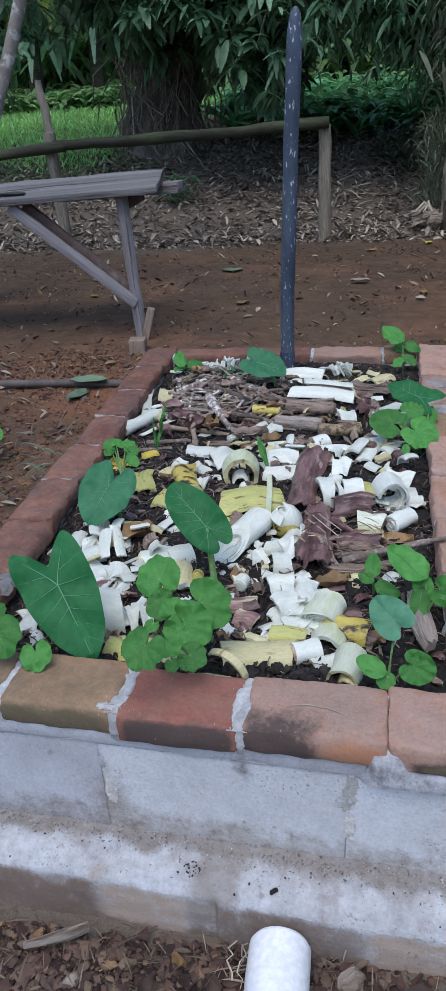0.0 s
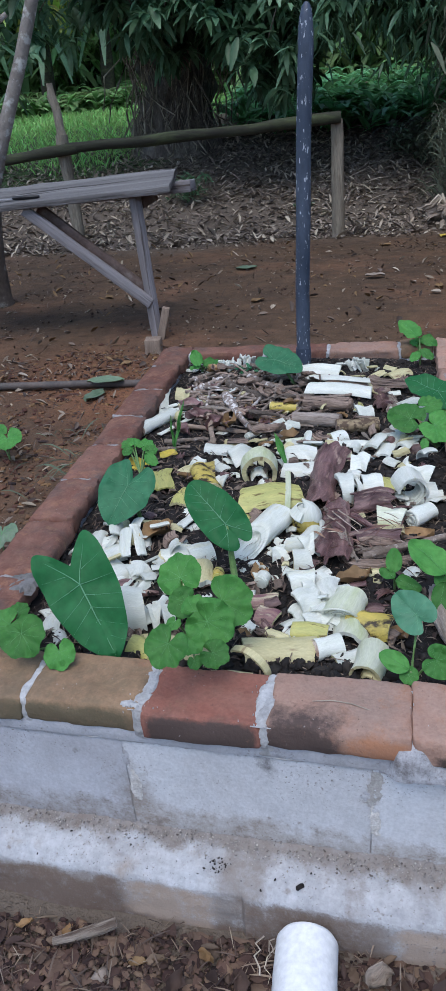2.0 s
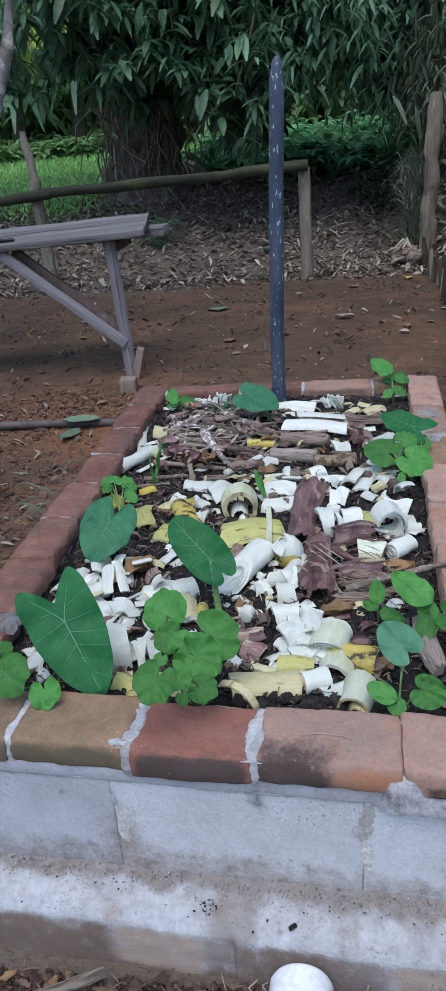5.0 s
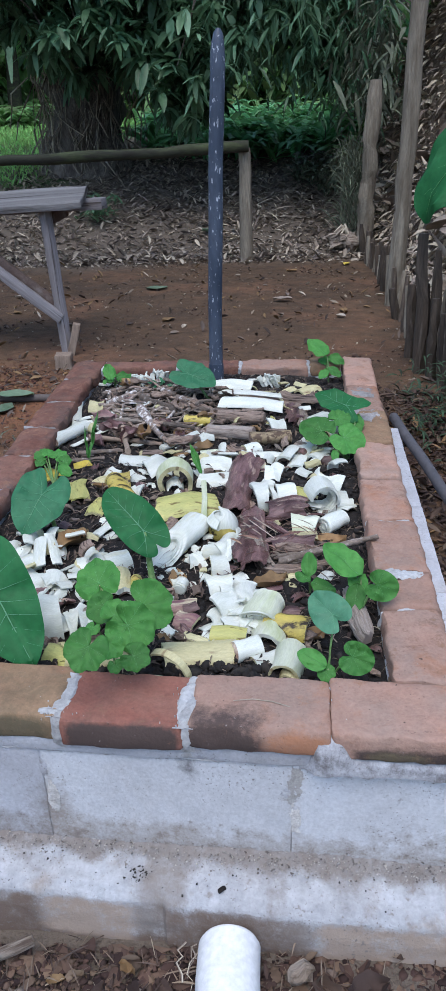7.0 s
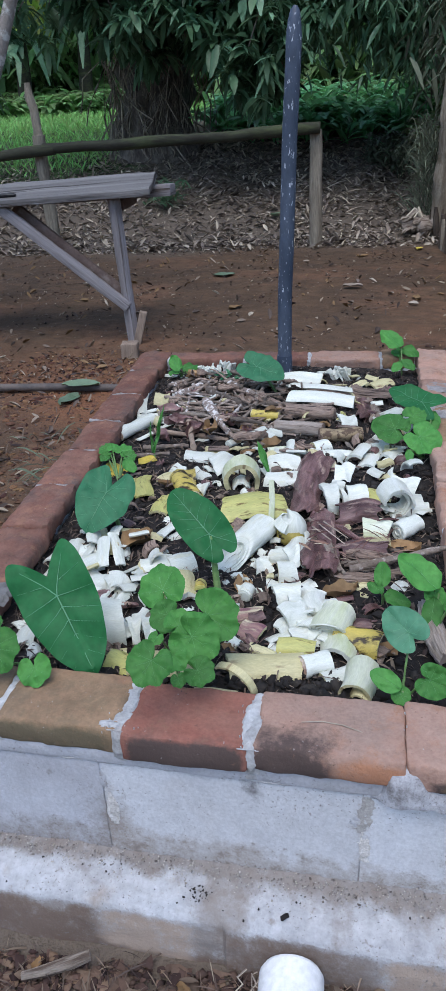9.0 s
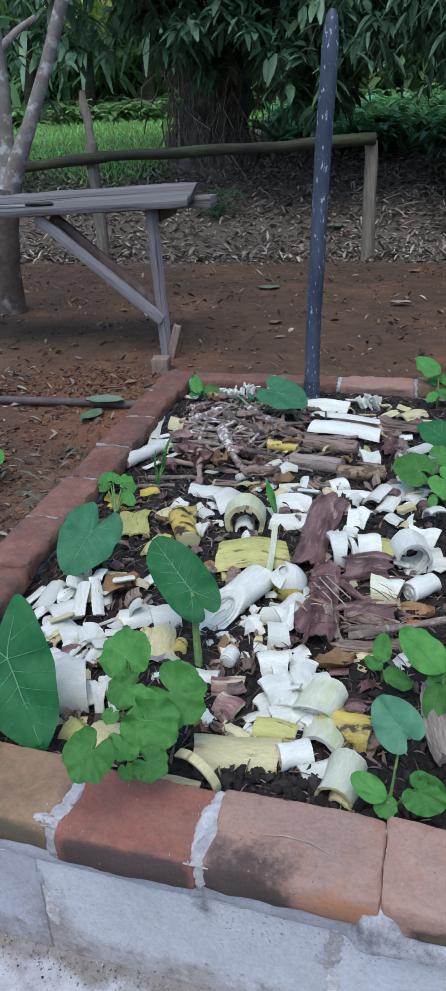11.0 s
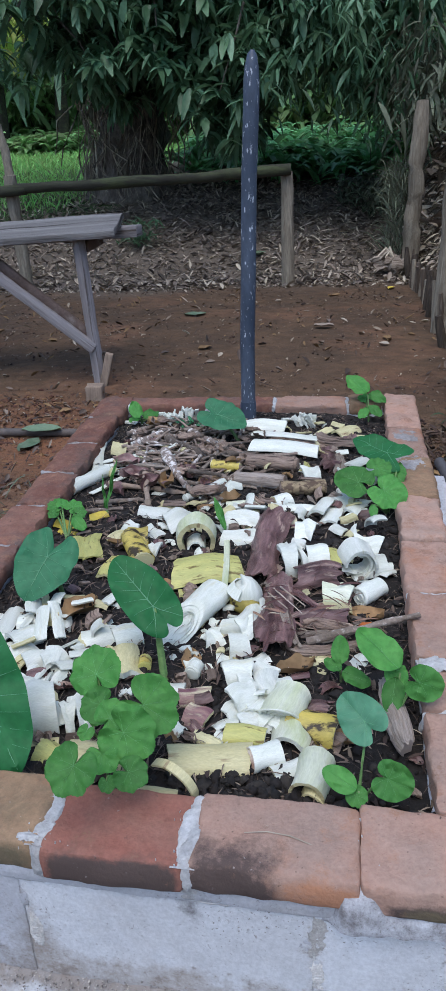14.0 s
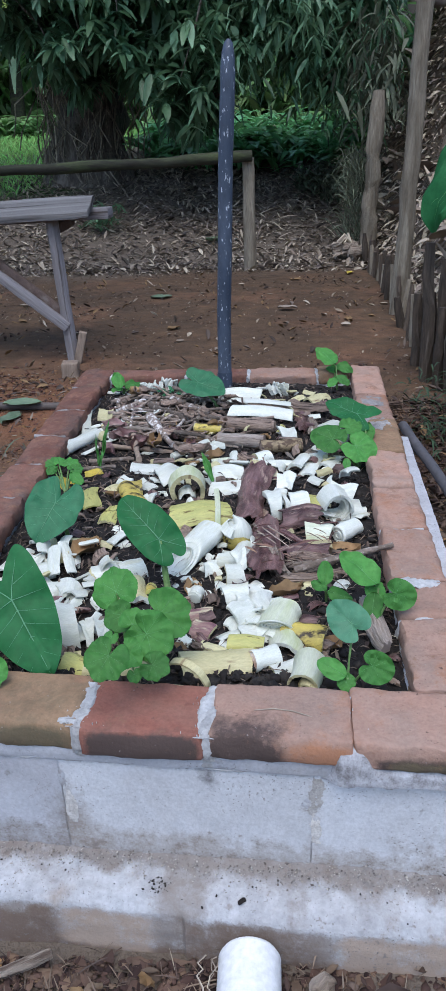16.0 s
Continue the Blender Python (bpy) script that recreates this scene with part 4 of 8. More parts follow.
def log(p0, p1, r, bark, flesh=M_WHITE, label="yellowish cut length of banana stem on the soil", flat=0.8, amp=0.004, lift=0.0, slope=0.0):
    """A solid stem length with layered cut ends."""
    a, b = Vector((p0[0], p0[1], 0.4)), Vector((p1[0], p1[1], 0.4 + slope))
    bm = tube(line(a, b, 9), r, 16, amp, 25, True, p0[0] * 9, flat)
    zs = min(v.co.z - bz(v.co.x, v.co.y) for v in bm.verts) + 0.005
    dz = lift - zs
    bm.transform(pose(0, 0, dz))
    body = tagged(obj("stem_length", bm, bark), label, "banana stem", GROUP)
    d = (b - a).normalized()
    for end, sgn in ((a, -1), (b, 1)):
        e = bmesh.new()
        for k in range(4):
            rr = r * (0.93 - 0.22 * k)
            c = end + Vector((0, 0, dz)) + d * sgn * 0.0015 * (k % 2)
            merge(e, tube([c - d * 0.006 * sgn, c + d * sgn * 0.003], rr, 14, 0.0015, 60, True, k, flat))
        part("cut_end", e, flesh, body, "layered pale cut end")
    return body


def ringed(p0, p1, r, outer=None, label="short white banana stem piece showing its rings", flat=0.9, seed=0.0, sink=0.004, lift=0.0, tilt=0.0, flesh=None, slant=0.55, hollow=0.0, far=None):
    """A solid stem length whose cut ends show ring after ring, the inner ones sunken or drawn out."""
    a, b = Vector((p0[0], p0[1], 0.4)), Vector((p1[0], p1[1], 0.4 + tilt))
    d = (b - a).normalized()
    u = d.cross(Vector((0, 0, 1))).normalized()
    w = u.cross(d)
    bm = bmesh.new()
    uvl = bm.loops.layers.uv.verify()
    L = (b - a).length
    prof = []
    dent = min(0.007, 0.16 * r)
    cuts = [(0.04, 0.0)]
    for q in (0.26, 0.45, 0.63, 0.80):
        cuts += [(q - 0.025, 0.0), (q, dent), (q + 0.025, 0.0)]
    cuts += [(0.93, 0.0), (1.0, 0.001)]
    for k, (q, g) in enumerate(cuts):
        prof.append((g - 0.0015 * math.sin(0.8 * k + seed), q, 0))
    prof += [(L * t, 1.0 + 0.05 * math.sin(7 * t + seed), 1) for t in (0.1, 0.3, 0.5, 0.7, 0.9)]
    for k, (q, g) in enumerate(cuts[::-1]):
        prof.append((L - g + 0.0015 * math.sin(0.8 * k + seed), q, 0))
    rows, n = [], 28
    for h, q, s in prof:
        row = []
        for k in range(n):
            t = 2 * math.pi * k / n
            p = a + d * (h + (hollow * (1 - q / 0.6) if q < 0.6 and h < L / 2 else 0.0)) + (u * math.cos(t) + w * math.sin(t) * flat) * r * q
            p += d * slant * math.sin(t + 0.4 * math.sin(seed)) * r * q * max(0.0, 1.0 - 1.3 * h / L)
            p += wob(p + Vector((seed, seed, 0)), 20, 0.003) + wob(p + Vector((0, seed, 0)), 55, 0.0008)
            row.append(bm.verts.new(p))
        rows.append(row)
    for i, (r0, r1) in enumerate(zip(rows, rows[1:])):
        for k in range(n):
            f = bm.faces.new((r0[k], r0[(k + 1) % n], r1[(k + 1) % n], r1[k]))
            f.material_index = 1 if prof[i][2] or prof[i + 1][2] else 2 if far and i > len(cuts) else 0
            for l, (e, m) in zip(f.loops, ((i, k), (i, k + 1), (i + 1, k + 1), (i + 1, k))):
                l[uvl].uv = (prof[e][0] + seed, 6.28 * r * m / n)
    bm.faces.new(rows[0][::-1])
    bm.faces.new(rows[-1]).material_index = 2 if far else 0
    bmesh.ops.recalc_face_normals(bm, faces=bm.faces)
    ob = obj("stem_length", bm, [flesh or M_WHITE, outer or M_WHITE] + ([far] if far else []))
    settle(ob, sink)
    if lift:
        ob.data.transform(pose(0, 0, lift))
    return tagged(ob, label, "banana stem", GROUP)


def roll(c, direction, r, length, layers=2, outer=None, inner=None, label="curled white banana stem layers on the soil", stand=0.0, thick=0.005, arc=230, turn=0.0, ratio=0.62):
    """Open layers curled one within the other."""
    c = Vector((c[0], c[1], 0.4))
    d = Vector((direction[0], direction[1], stand)).normalized()
    bm = bmesh.new()
    rr = r
    for k in range(layers):
        merge(bm, shell(c - d * length * (0.5 - 0.05 * k), c + d * length * (0.5 - 0.12 * k), rr, rr * 0.92, arc - 25 * k, thick, turn + 28 * k, 5, 18, 0.008, k * 2.0 + c.x * 9, 0.004, 1 if k == 0 else 0, spiral=0.12))
        rr = rr * ratio + 0.1 * thick
    ob = obj("stem_roll", bm, [inner or M_WHITE, outer or M_GREENISH])
    settle(ob)
    return tagged(ob, label, "banana stem", GROUP)


def dry(p0, p1, r, arc, material, turn=0.0, lift=0.0, slope=0.0, label="dried brown banana sheath, wrinkled, lying on the soil", thick=0.003):
    bm = shell((p0[0], p0[1], 0.4), (p1[0], p1[1], 0.4 + slope), r, r * rb.uniform(0.45, 0.9), arc, thick, turn, 24, 26, 0.030, p0[0] * 21 + p0[1] * 17, 0.006, ridge=0.0024 if material is M_MAROON else 0.005)
    q0, q1, d, a, b = axis_frame((*p0, 0.4), (*p1, 0.4 + slope), turn)
    half, ph = (q1 - q0).length / 2, rb.uniform(0, 6)
    for v in bm.verts:
        u = ((v.co - q0).dot(d) / half) - 1
        v.co += a * (0.22 * r * math.sin(2.2 * u + ph)) + b * (0.25 * r * (math.cos(1.7 * u + ph) - 1))
        v.co += wob(v.co, 24, 0.0035) + wob(v.co, 60, 0.0016)
    ob = obj("dry_sheath", bm, [material, material])
    settle(ob, 0.008)
    if lift:
        ob.data.transform(pose(0, 0, lift))
    return tagged(ob, label, "dry sheath", "dried sheaths in the bed")


bm_c = shell((-0.012, 0.160, 0.400), (-0.006, 0.172, 0.402), 0.038, 0.038, 150, 0.004, -35, 3, 18, 0.0, 2.0, 0.001)
tagged(obj("rind_ring", bm_c, [M_CREAM, M_CREAM]), "thin curved strip of cream banana rind", "banana rind", GROUP)


def frayed(x, y, n, h, label):
    """A frayed tuft of white stem cut across: upright shards round a core."""
    bm = bmesh.new()
    for i in range(n):
        a = rb.uniform(0, 6.28)
        rr = rb.uniform(0.004, 0.035)
        s = rough_box((rb.uniform(0.012, 0.025), 0.006, rb.uniform(0.5, 1) * h), 0.0015, 0.004, 40, 1, i * 3.3)
        s.transform(pose(x + rr * math.cos(a), y + rr * math.sin(a), 0.4, rb.uniform(-45, 45), rb.uniform(-45, 45), math.degrees(a)))
        merge(bm, s)
    ob = obj("stem_tuft", bm, M_WHITE, smooth=False)
    settle(ob)
    return tagged(ob, label, "banana stem", GROUP)


def stem_bulb():
    """Round stem end: a yellow rotten base under a white pared top."""
    c = Vector((0.055, 0.668, 0))
    z = bz(c.x, c.y) - 0.004
    base = tube([c + Vector((0, 0, z + h)) for h in (0, 0.006, 0.016, 0.028, 0.038)], [0.022, 0.029, 0.033, 0.0335, 0.032], 20, 0.0025, 30)
    body = tagged(obj("stem_bulb", base, M_ROTTEN), "round banana stem end, white above, yellow and black below", "banana stem", GROUP)
    top = tube([c + Vector((x, 0, z + h)) for x, h in ((0, 0.034), (0.001, 0.040), (0.002, 0.050), (0.003, 0.059), (0.002, 0.066), (-0.004, 0.072), (-0.010, 0.080))], [0.0335, 0.0335, 0.030, 0.023, 0.013, 0.006, 0.002], 20, 0.0025, 26)
    part("cut_end", top, M_WHITE, body, "pared white top")
    band = shell(c + Vector((-0.004, -0.006, z + 0.040)), c + Vector((0.002, -0.006, z + 0.058)), 0.033, 0.024, 150, 0.003, 0, 4, 14, 0.002, 3.0, 0.001)
    part("peeled_layer", band, [M_WHITE, M_WHITE], body, "loose white layer")


def stick(a, b, r, material=M_STICK, lift=0.0, name="stick", label="brown dry stick on the soil", slope=0.0, knots=0.006):
    n = 9
    pts = line((a[0], a[1], 0.4), (b[0], b[1], 0.4 + slope), n, 0, knots, a[0] * 30)
    bm = tube(pts, [r * (1 - 0.35 * i / (n - 1)) * rb.uniform(0.78, 1.22) for i in range(n)], 9, r * 0.3, 60, True, a[1])
    ob = obj(name, bm, material)
    low = min(v.co.z - bz(v.co.x, v.co.y) for v in ob.data.vertices)
    ob.data.transform(pose(0, 0, -low - 0.003 + lift))
    return tagged(ob, label, "stick", "dry sticks in the bed")


# front row of the heap
sheath((-0.028, 0.229), (0.100, 0.244), 0.033, 115, 0.008, -6, outer=M_CREAM, inner=M_CREAM, ragged=0.002, label="broad cream-yellow length of banana stem on the soil")
sheath((-0.197, 0.236), (-0.075, 0.240), 0.029, 110, 0.007, -8, outer=M_CREAM, inner=M_CREAM, label="cream length of banana stem by the front rim")
sheath((-0.243, 0.248), (-0.189, 0.229), 0.022, 110, 0.006, -8, outer=M_YELLOW, inner=M_CREAM, label="yellowed length of banana stem by the front rim")
ringed((0.097, 0.231), (0.145, 0.252), 0.020, outer=M_WHITE, flesh=M_BROWNEND, far=M_CREAM, seed=1.9, slant=0.1, label="short white banana stem length with browned end")
sheath((0.134, 0.210), (0.185, 0.240), 0.016, 150, 0.005, -10, outer=M_WHITE, inner=M_CREAM, label="white banana stem shell with a dark dotted cut rim")
sheath((-0.076, 0.168), (-0.004, 0.167), 0.020, 90, 0.005, -20, outer=M_CREAM, inner=M_CREAM, label="cream banana stem slab against the brick rim")
sheath((0.202, 0.245), (0.185, 0.171), 0.023, 230, 0.005, 12, outer=M_GREENISH, inner=M_CREAM, ragged=0.002, label="pale green hollow banana stem tube")
sheath((0.197, 0.191), (0.191, 0.169), 0.015, 200, 0.004, 5, outer=M_CREAM, inner=M_CREAM, label="inner layer of a hollow banana stem tube")
sheath((0.164, 0.331), (0.156, 0.274), 0.029, 130, 0.008, -5, outer=M_GREENISH, inner=M_WHITE, lift=0.004, label="pale banana sheath with a smooth curved back")
sheath((0.156, 0.334), (0.234, 0.306), 0.030, 150, 0.004, -10, outer=M_ROTTEN, inner=M_CREAM, lift=0.006, label="yellow banana rind blotched with black rot")
sheath((0.209, 0.305), (0.242, 0.294), 0.023, 90, 0.005, -20, outer=M_DRY, inner=M_DRY, label="brown dried end of a banana rind")
ringed((0.139, 0.325), (0.160, 0.388), 0.034, M_GREENISH, "layered dome of white and green banana stem", 0.85, 4.4, 0.010, slant=-0.45)
dry((0.178, 0.367), (0.217, 0.374), 0.015, 130, M_MAROON, 0, lift=0.008)
# white pile in the middle front
sheath((0.037, 0.424), (0.084, 0.435), 0.024, 120, 0.007, -35, lift=0.014)
sheath((0.104, 0.432), (0.119, 0.372), 0.034, 70, 0.006, 10, lift=0.016)
sheath((0.094, 0.465), (0.132, 0.444), 0.021, 80, 0.004, -30, lift=0.01)
sheath((0.048, 0.360), (0.084, 0.387), 0.032, 80, 0.006, -40, lift=0.016)
sheath((0.042, 0.333), (0.063, 0.365), 0.023, 70, 0.004, -30, lift=0.004)
sheath((0.094, 0.342), (0.123, 0.324), 0.021, 90, 0.005, -35, lift=0.004)
sheath((0.053, 0.297), (0.120, 0.290), 0.017, 120, 0.005, -25, outer=M_YELLOW, inner=M_WHITE, label="white banana sheath with a yellow-green skin")
sheath((0.072, 0.321), (0.101, 0.331), 0.020, 90, 0.004, -30, lift=0.008)
sheath((0.054, 0.396), (0.078, 0.413), 0.032, 60, 0.005, -50, lift=0.022)
sheath((0.076, 0.349), (0.094, 0.377), 0.021, 70, 0.004, -20, lift=0.02)
sheath((0.039, 0.294), (0.063, 0.282), 0.011, 90, 0.004, -20)
sheath((0.073, 0.476), (0.111, 0.497), 0.031, 60, 0.005, 0, outer=M_WHITE, inner=M_CREAM)
sheath((0.029, 0.474), (0.071, 0.481), 0.011, 70, 0.004, 0)
# chips and discs on the bare soil
sheath((-0.046, 0.478), (-0.018, 0.491), 0.056, 30, 0.004, -25)
sheath((-0.012, 0.474), (0.009, 0.478), 0.017, 40, 0.004, -10)
sheath((0.009, 0.499), (0.035, 0.508), 0.045, 25, 0.004, -30)
sheath((-0.019, 0.557), (0.013, 0.568), 0.050, 35, 0.006, -35)
log((-0.023, 0.439), (-0.017, 0.460), 0.015, M_WHITE, M_WHITE, "small white disc cut from a stem core", flat=1.0)
sheath((-0.069, 0.396), (-0.030, 0.396), 0.015, 120, 0.006, -25)
sheath((-0.073, 0.493), (-0.063, 0.499), 0.009, 80, 0.004, 0)
sheath((-0.035, 0.309), (-0.016, 0.291), 0.012, 110, 0.004, -20)
sheath((-0.037, 0.380), (0.018, 0.388), 0.017, 110, 0.004, -30, outer=M_PURPLE, inner=M_CREAM, label="purple-flushed banana sheath on the soil")
sheath((-0.013, 0.340), (0.025, 0.322), 0.022, 110, 0.006, -30, outer=M_PURPLE, inner=M_CREAM, label="purple and cream banana sheath on the soil")
dry((-0.003, 0.311), (0.040, 0.285), 0.015, 120, M_MAROON, 0)
sheath((0.005, 0.292), (0.048, 0.267), 0.011, 110, 0.004, -20, outer=M_CREAM, inner=M_WHITE)
# long split tube and its neighbours
ringed((-0.062, 0.562), (-0.004, 0.678), 0.034, seed=2.2, slant=1.5, hollow=0.026, tilt=0.010, flat=0.8, label="white banana stem length cut askew, its layers showing")
log((-0.249, 0.930), (-0.190, 0.810), 0.026, M_ROTTEN, M_CREAM, "short spotted yellow banana stem length", flat=0.85)
sheath((0.054, 0.570), (0.079, 0.641), 0.026, 120, 0.006, -20, lift=0.006)
sheath((0.034, 0.518), (0.070, 0.529), 0.025, 130, 0.007, -35, outer=M_WHITE, inner=M_CREAM)
sheath((0.037, 0.569), (0.060, 0.581), 0.051, 40, 0.004, -50, lift=0.02)
sheath((0.033, 0.596), (0.057, 0.613), 0.011, 80, 0.004, 0)
stem_bulb()
sheath((-0.114, 0.771), (0.034, 0.794), 0.060, 80, 0.012, -14, outer=M_YELLOW, inner=M_CREAM, ragged=0.003, label="yellow-green broad length of banana stem sheath")
sheath((-0.090, 0.708), (-0.015, 0.710), 0.018, 70, 0.004, -30, outer=M_YELLOW, inner=M_CREAM, label="yellow-green strip of banana stem sheath")
sheath((0.011, 0.668), (-0.002, 0.855), 0.010, 60, 0.004, 0, outer=M_GREENISH, inner=M_CREAM, lift=0.03, slope=0.025, label="narrow pale strip of stem propped on the heap")
roll((-0.087, 0.927), (0.15, -1), 0.041, 0.055, layers=1, outer=M_GREENISH, inner=M_CREAM, thick=0.011, arc=250, label="curled yellow-green banana sheath like an arch")
roll((-0.088, 0.920), (0.15, -1), 0.021, 0.045, layers=1, outer=M_WHITE, inner=M_WHITE, thick=0.004, arc=200, label="white inner curl within the arched sheath")
sheath((-0.071, 0.901), (-0.053, 0.883), 0.033, 40, 0.004, -30)
# strips across the middle
sheath((-0.259, 1.102), (-0.181, 1.074), 0.023, 90, 0.005, -25, lift=0.004)
sheath((-0.185, 1.032), (-0.121, 1.057), 0.075, 50, 0.006, -30, lift=0.006)
sheath((-0.216, 1.007), (-0.174, 0.966), 0.031, 60, 0.005, -20)
sheath((-0.276, 1.024), (-0.237, 1.007), 0.029, 60, 0.006, -30)
sheath((-0.189, 0.912), (-0.156, 0.893), 0.049, 40, 0.005, -25)
sheath((-0.170, 0.939), (-0.139, 0.939), 0.020, 50, 0.004, -20)
sheath((-0.240, 0.743), (-0.218, 0.724), 0.026, 50, 0.004, -20)
log((-0.152, 1.174), (-0.062, 1.285), 0.013, M_WHITE, M_WHITE, "slender white banana stem length", flat=0.8)
sheath((-0.069, 1.126), (-0.032, 1.279), 0.019, 110, 0.005, 0, lift=0.004)
sheath((-0.038, 1.135), (0.047, 1.151), 0.013, 110, 0.004, -20, outer=M_GREENISH, inner=M_WHITE)
sheath((-0.026, 1.060), (0.066, 1.046), 0.049, 50, 0.005, -35, lift=0.004)
sheath((-0.029, 0.966), (0.061, 0.966), 0.037, 60, 0.006, -35)
sheath((-0.046, 1.006), (0.004, 1.022), 0.027, 70, 0.005, -10)
sheath((0.111, 1.132), (0.205, 1.130), 0.021, 60, 0.005, -20)
sheath((0.086, 1.151), (0.127, 1.177), 0.021, 160, 0.007, -10, outer=M_WHITE, inner=M_CREAM, label="white curved end of a banana stem")
sheath((0.204, 1.070), (0.232, 1.157), 0.026, 110, 0.007, 25, lift=0.004)
sheath((0.230, 1.045), (0.253, 1.165), 0.024, 110, 0.006, 10)
sheath((0.246, 1.157), (0.282, 1.192), 0.023, 130, 0.007, -20, lift=0.006)
sheath((0.282, 1.103), (0.311, 1.155), 0.024, 130, 0.007, 20)
sheath((0.155, 1.005), (0.200, 0.997), 0.071, 40, 0.005, -35, lift=0.006)
sheath((0.143, 0.943), (0.175, 0.936), 0.034, 50, 0.005, -25)
sheath((0.074, 1.022), (0.148, 1.037), 0.021, 120, 0.006, -15, outer=M_PURPLE, inner=M_CREAM, label="pale purple dried banana sheath")
# maroon sheaths
dry((0.108, 1.030), (0.061, 0.749), 0.046, 130, M_MAROON, 0, lift=0.01, label="maroon dried banana sheath lying lengthwise")
dry((0.102, 0.688), (0.091, 0.525), 0.028, 130, M_MAROON, 20, label="maroon dried banana sheath, split and wrinkled")
dry((0.126, 0.750), (0.123, 0.502), 0.032, 130, M_MAROON, -15, lift=0.006)
dry((0.090, 0.718), (0.114, 0.750), 0.019, 150, M_HUSK, 10, lift=0.006)
dry((0.087, 0.576), (0.097, 0.659), 0.013, 130, M_HUSK, 10, lift=0.008)
dry((0.152, 0.757), (0.248, 0.752), 0.038, 150, M_MAROON, -10, lift=0.008, label="dark brown half of a banana stem layer")
sheath((0.216, 0.727), (0.272, 0.716), 0.033, 80, 0.007, -40, outer=M_GREENISH, inner=M_WHITE, label="cream rim of a banana stem layer")
sheath((0.209, 0.679), (0.270, 0.675), 0.011, 120, 0.004, -30, outer=M_CREAM, inner=M_CREAM, label="thin cream curl of banana sheath")
dry((0.160, 0.605), (0.255, 0.630), 0.024, 150, M_MAROON, -10, lift=0.006, label="splintered brown end of a dried banana stem")
dry((0.174, 0.559), (0.255, 0.577), 0.015, 150, M_HUSK, -10, lift=0.004)
dry((0.115, 0.677), (0.090, 0.534), 0.011, 120, M_DRY, 10, lift=0.020, label="grey-brown strip torn from a dried sheath")
dry((0.138, 0.604), (0.157, 0.513), 0.014, 140, M_HUSK, 30, lift=0.018, label="tan curl torn from a dried sheath")
dry((0.157, 0.513), (0.285, 0.550), 0.012, 170, M_DRY, -10, lift=0.008, label="fibrous grey-brown length of dried banana stem")
dry((0.181, 0.602), (0.256, 0.577), 0.013, 150, M_DRY, 0, lift=0.016, label="splintered brown strip of dried banana stem")
dry((0.150, 0.690), (0.205, 0.640), 0.010, 120, M_MAROON, 20, lift=0.022)
for a, b in (((0.112, 0.682), (0.171, 0.592)), ((0.125, 0.688), (0.178, 0.616)), ((0.102, 0.663), (0.143, 0.605))):
    stick(a, b, 0.0016, M_LITTERP, 0.036, "strand", "thin pale strand of dried sheath", 0.0, 0.001)
dry((0.134, 0.578), (0.157, 0.503), 0.018, 120, M_DRY, 10, lift=0.006)
sheath((0.227, 0.602), (0.256, 0.609), 0.035, 40, 0.004, -40, outer=M_CREAM, inner=M_CREAM)
sheath((0.187, 0.500), (0.238, 0.517), 0.018, 60, 0.004, -20, outer=M_CREAM, inner=M_CREAM)
sheath((0.264, 0.485), (0.288, 0.521), 0.023, 70, 0.004, 0, outer=M_WHITE, inner=M_CREAM)
sheath((0.181, 0.481), (0.219, 0.469), 0.010, 60, 0.004, 0, outer=M_CREAM, inner=M_CREAM)
# curls by the side of the bed
sheath((0.120, 0.815), (0.151, 0.822), 0.035, 130, 0.010, -40, lift=0.004)
sheath((0.154, 0.829), (0.166, 0.836), 0.031, 130, 0.008, -40, lift=0.004)
sheath((0.175, 0.849), (0.224, 0.857), 0.033, 120, 0.007, -35, lift=0.006)
roll((0.288, 0.828), (0.25, -1), 0.036, 0.060, layers=3, outer=M_WHITE, inner=M_WHITE, thick=0.006, arc=280, turn=50, ratio=0.8, label="large curled white banana sheath, open at the end")
sheath((0.220, 0.872), (0.264, 0.822), 0.034, 100, 0.006, -10, lift=0.012, outer=M_YELLOW, inner=M_CREAM, label="yellow-green outer layer of a curled sheath")
sheath((0.311, 0.811), (0.364, 0.831), 0.026, 110, 0.006, 150, lift=0.012, label="white tongue of a curled banana sheath")
sheath((0.294, 0.939), (0.352, 0.929), 0.068, 40, 0.005, -50, lift=0.022)
sheath((0.328, 0.996), (0.361, 1.012), 0.031, 110, 0.005, 35, lift=0.018)
ringed((0.288, 0.708), (0.335, 0.754), 0.023, outer=M_WHITE, seed=5.2, slant=0.15, label="short white banana stem piece cut across its rings")
# decayed lengths and the far end
log((-0.027, 1.299), (0.110, 1.274), 0.029, M_LOGWOOD, M_DRY, "greyish brown decayed banana stem length", flat=0.75, amp=0.007)
log((0.104, 1.225), (0.220, 1.241), 0.025, M_MOTTLE, M_DRY, "mottled brown decayed banana stem length", flat=0.8, amp=0.006)
log((-0.001, 1.417), (0.141, 1.394), 0.028, M_DRY, M_DRY, "brown dried banana stem length", flat=0.7, amp=0.007)
dry((0.046, 1.170), (0.111, 1.141), 0.028, 150, M_DRY, 0)
dry((-0.009, 1.428), (0.068, 1.482), 0.022, 130, M_DRY, 0, lift=0.01)
dry((0.049, 1.673), (0.251, 1.672), 0.026, 130, M_DRY, 0, lift=0.004)
dry((0.209, 1.662), (0.329, 1.577), 0.042, 130, M_DRY, 0, lift=0.006)
dry((0.244, 1.545), (0.218, 1.390), 0.027, 150, M_MAROON, 20)
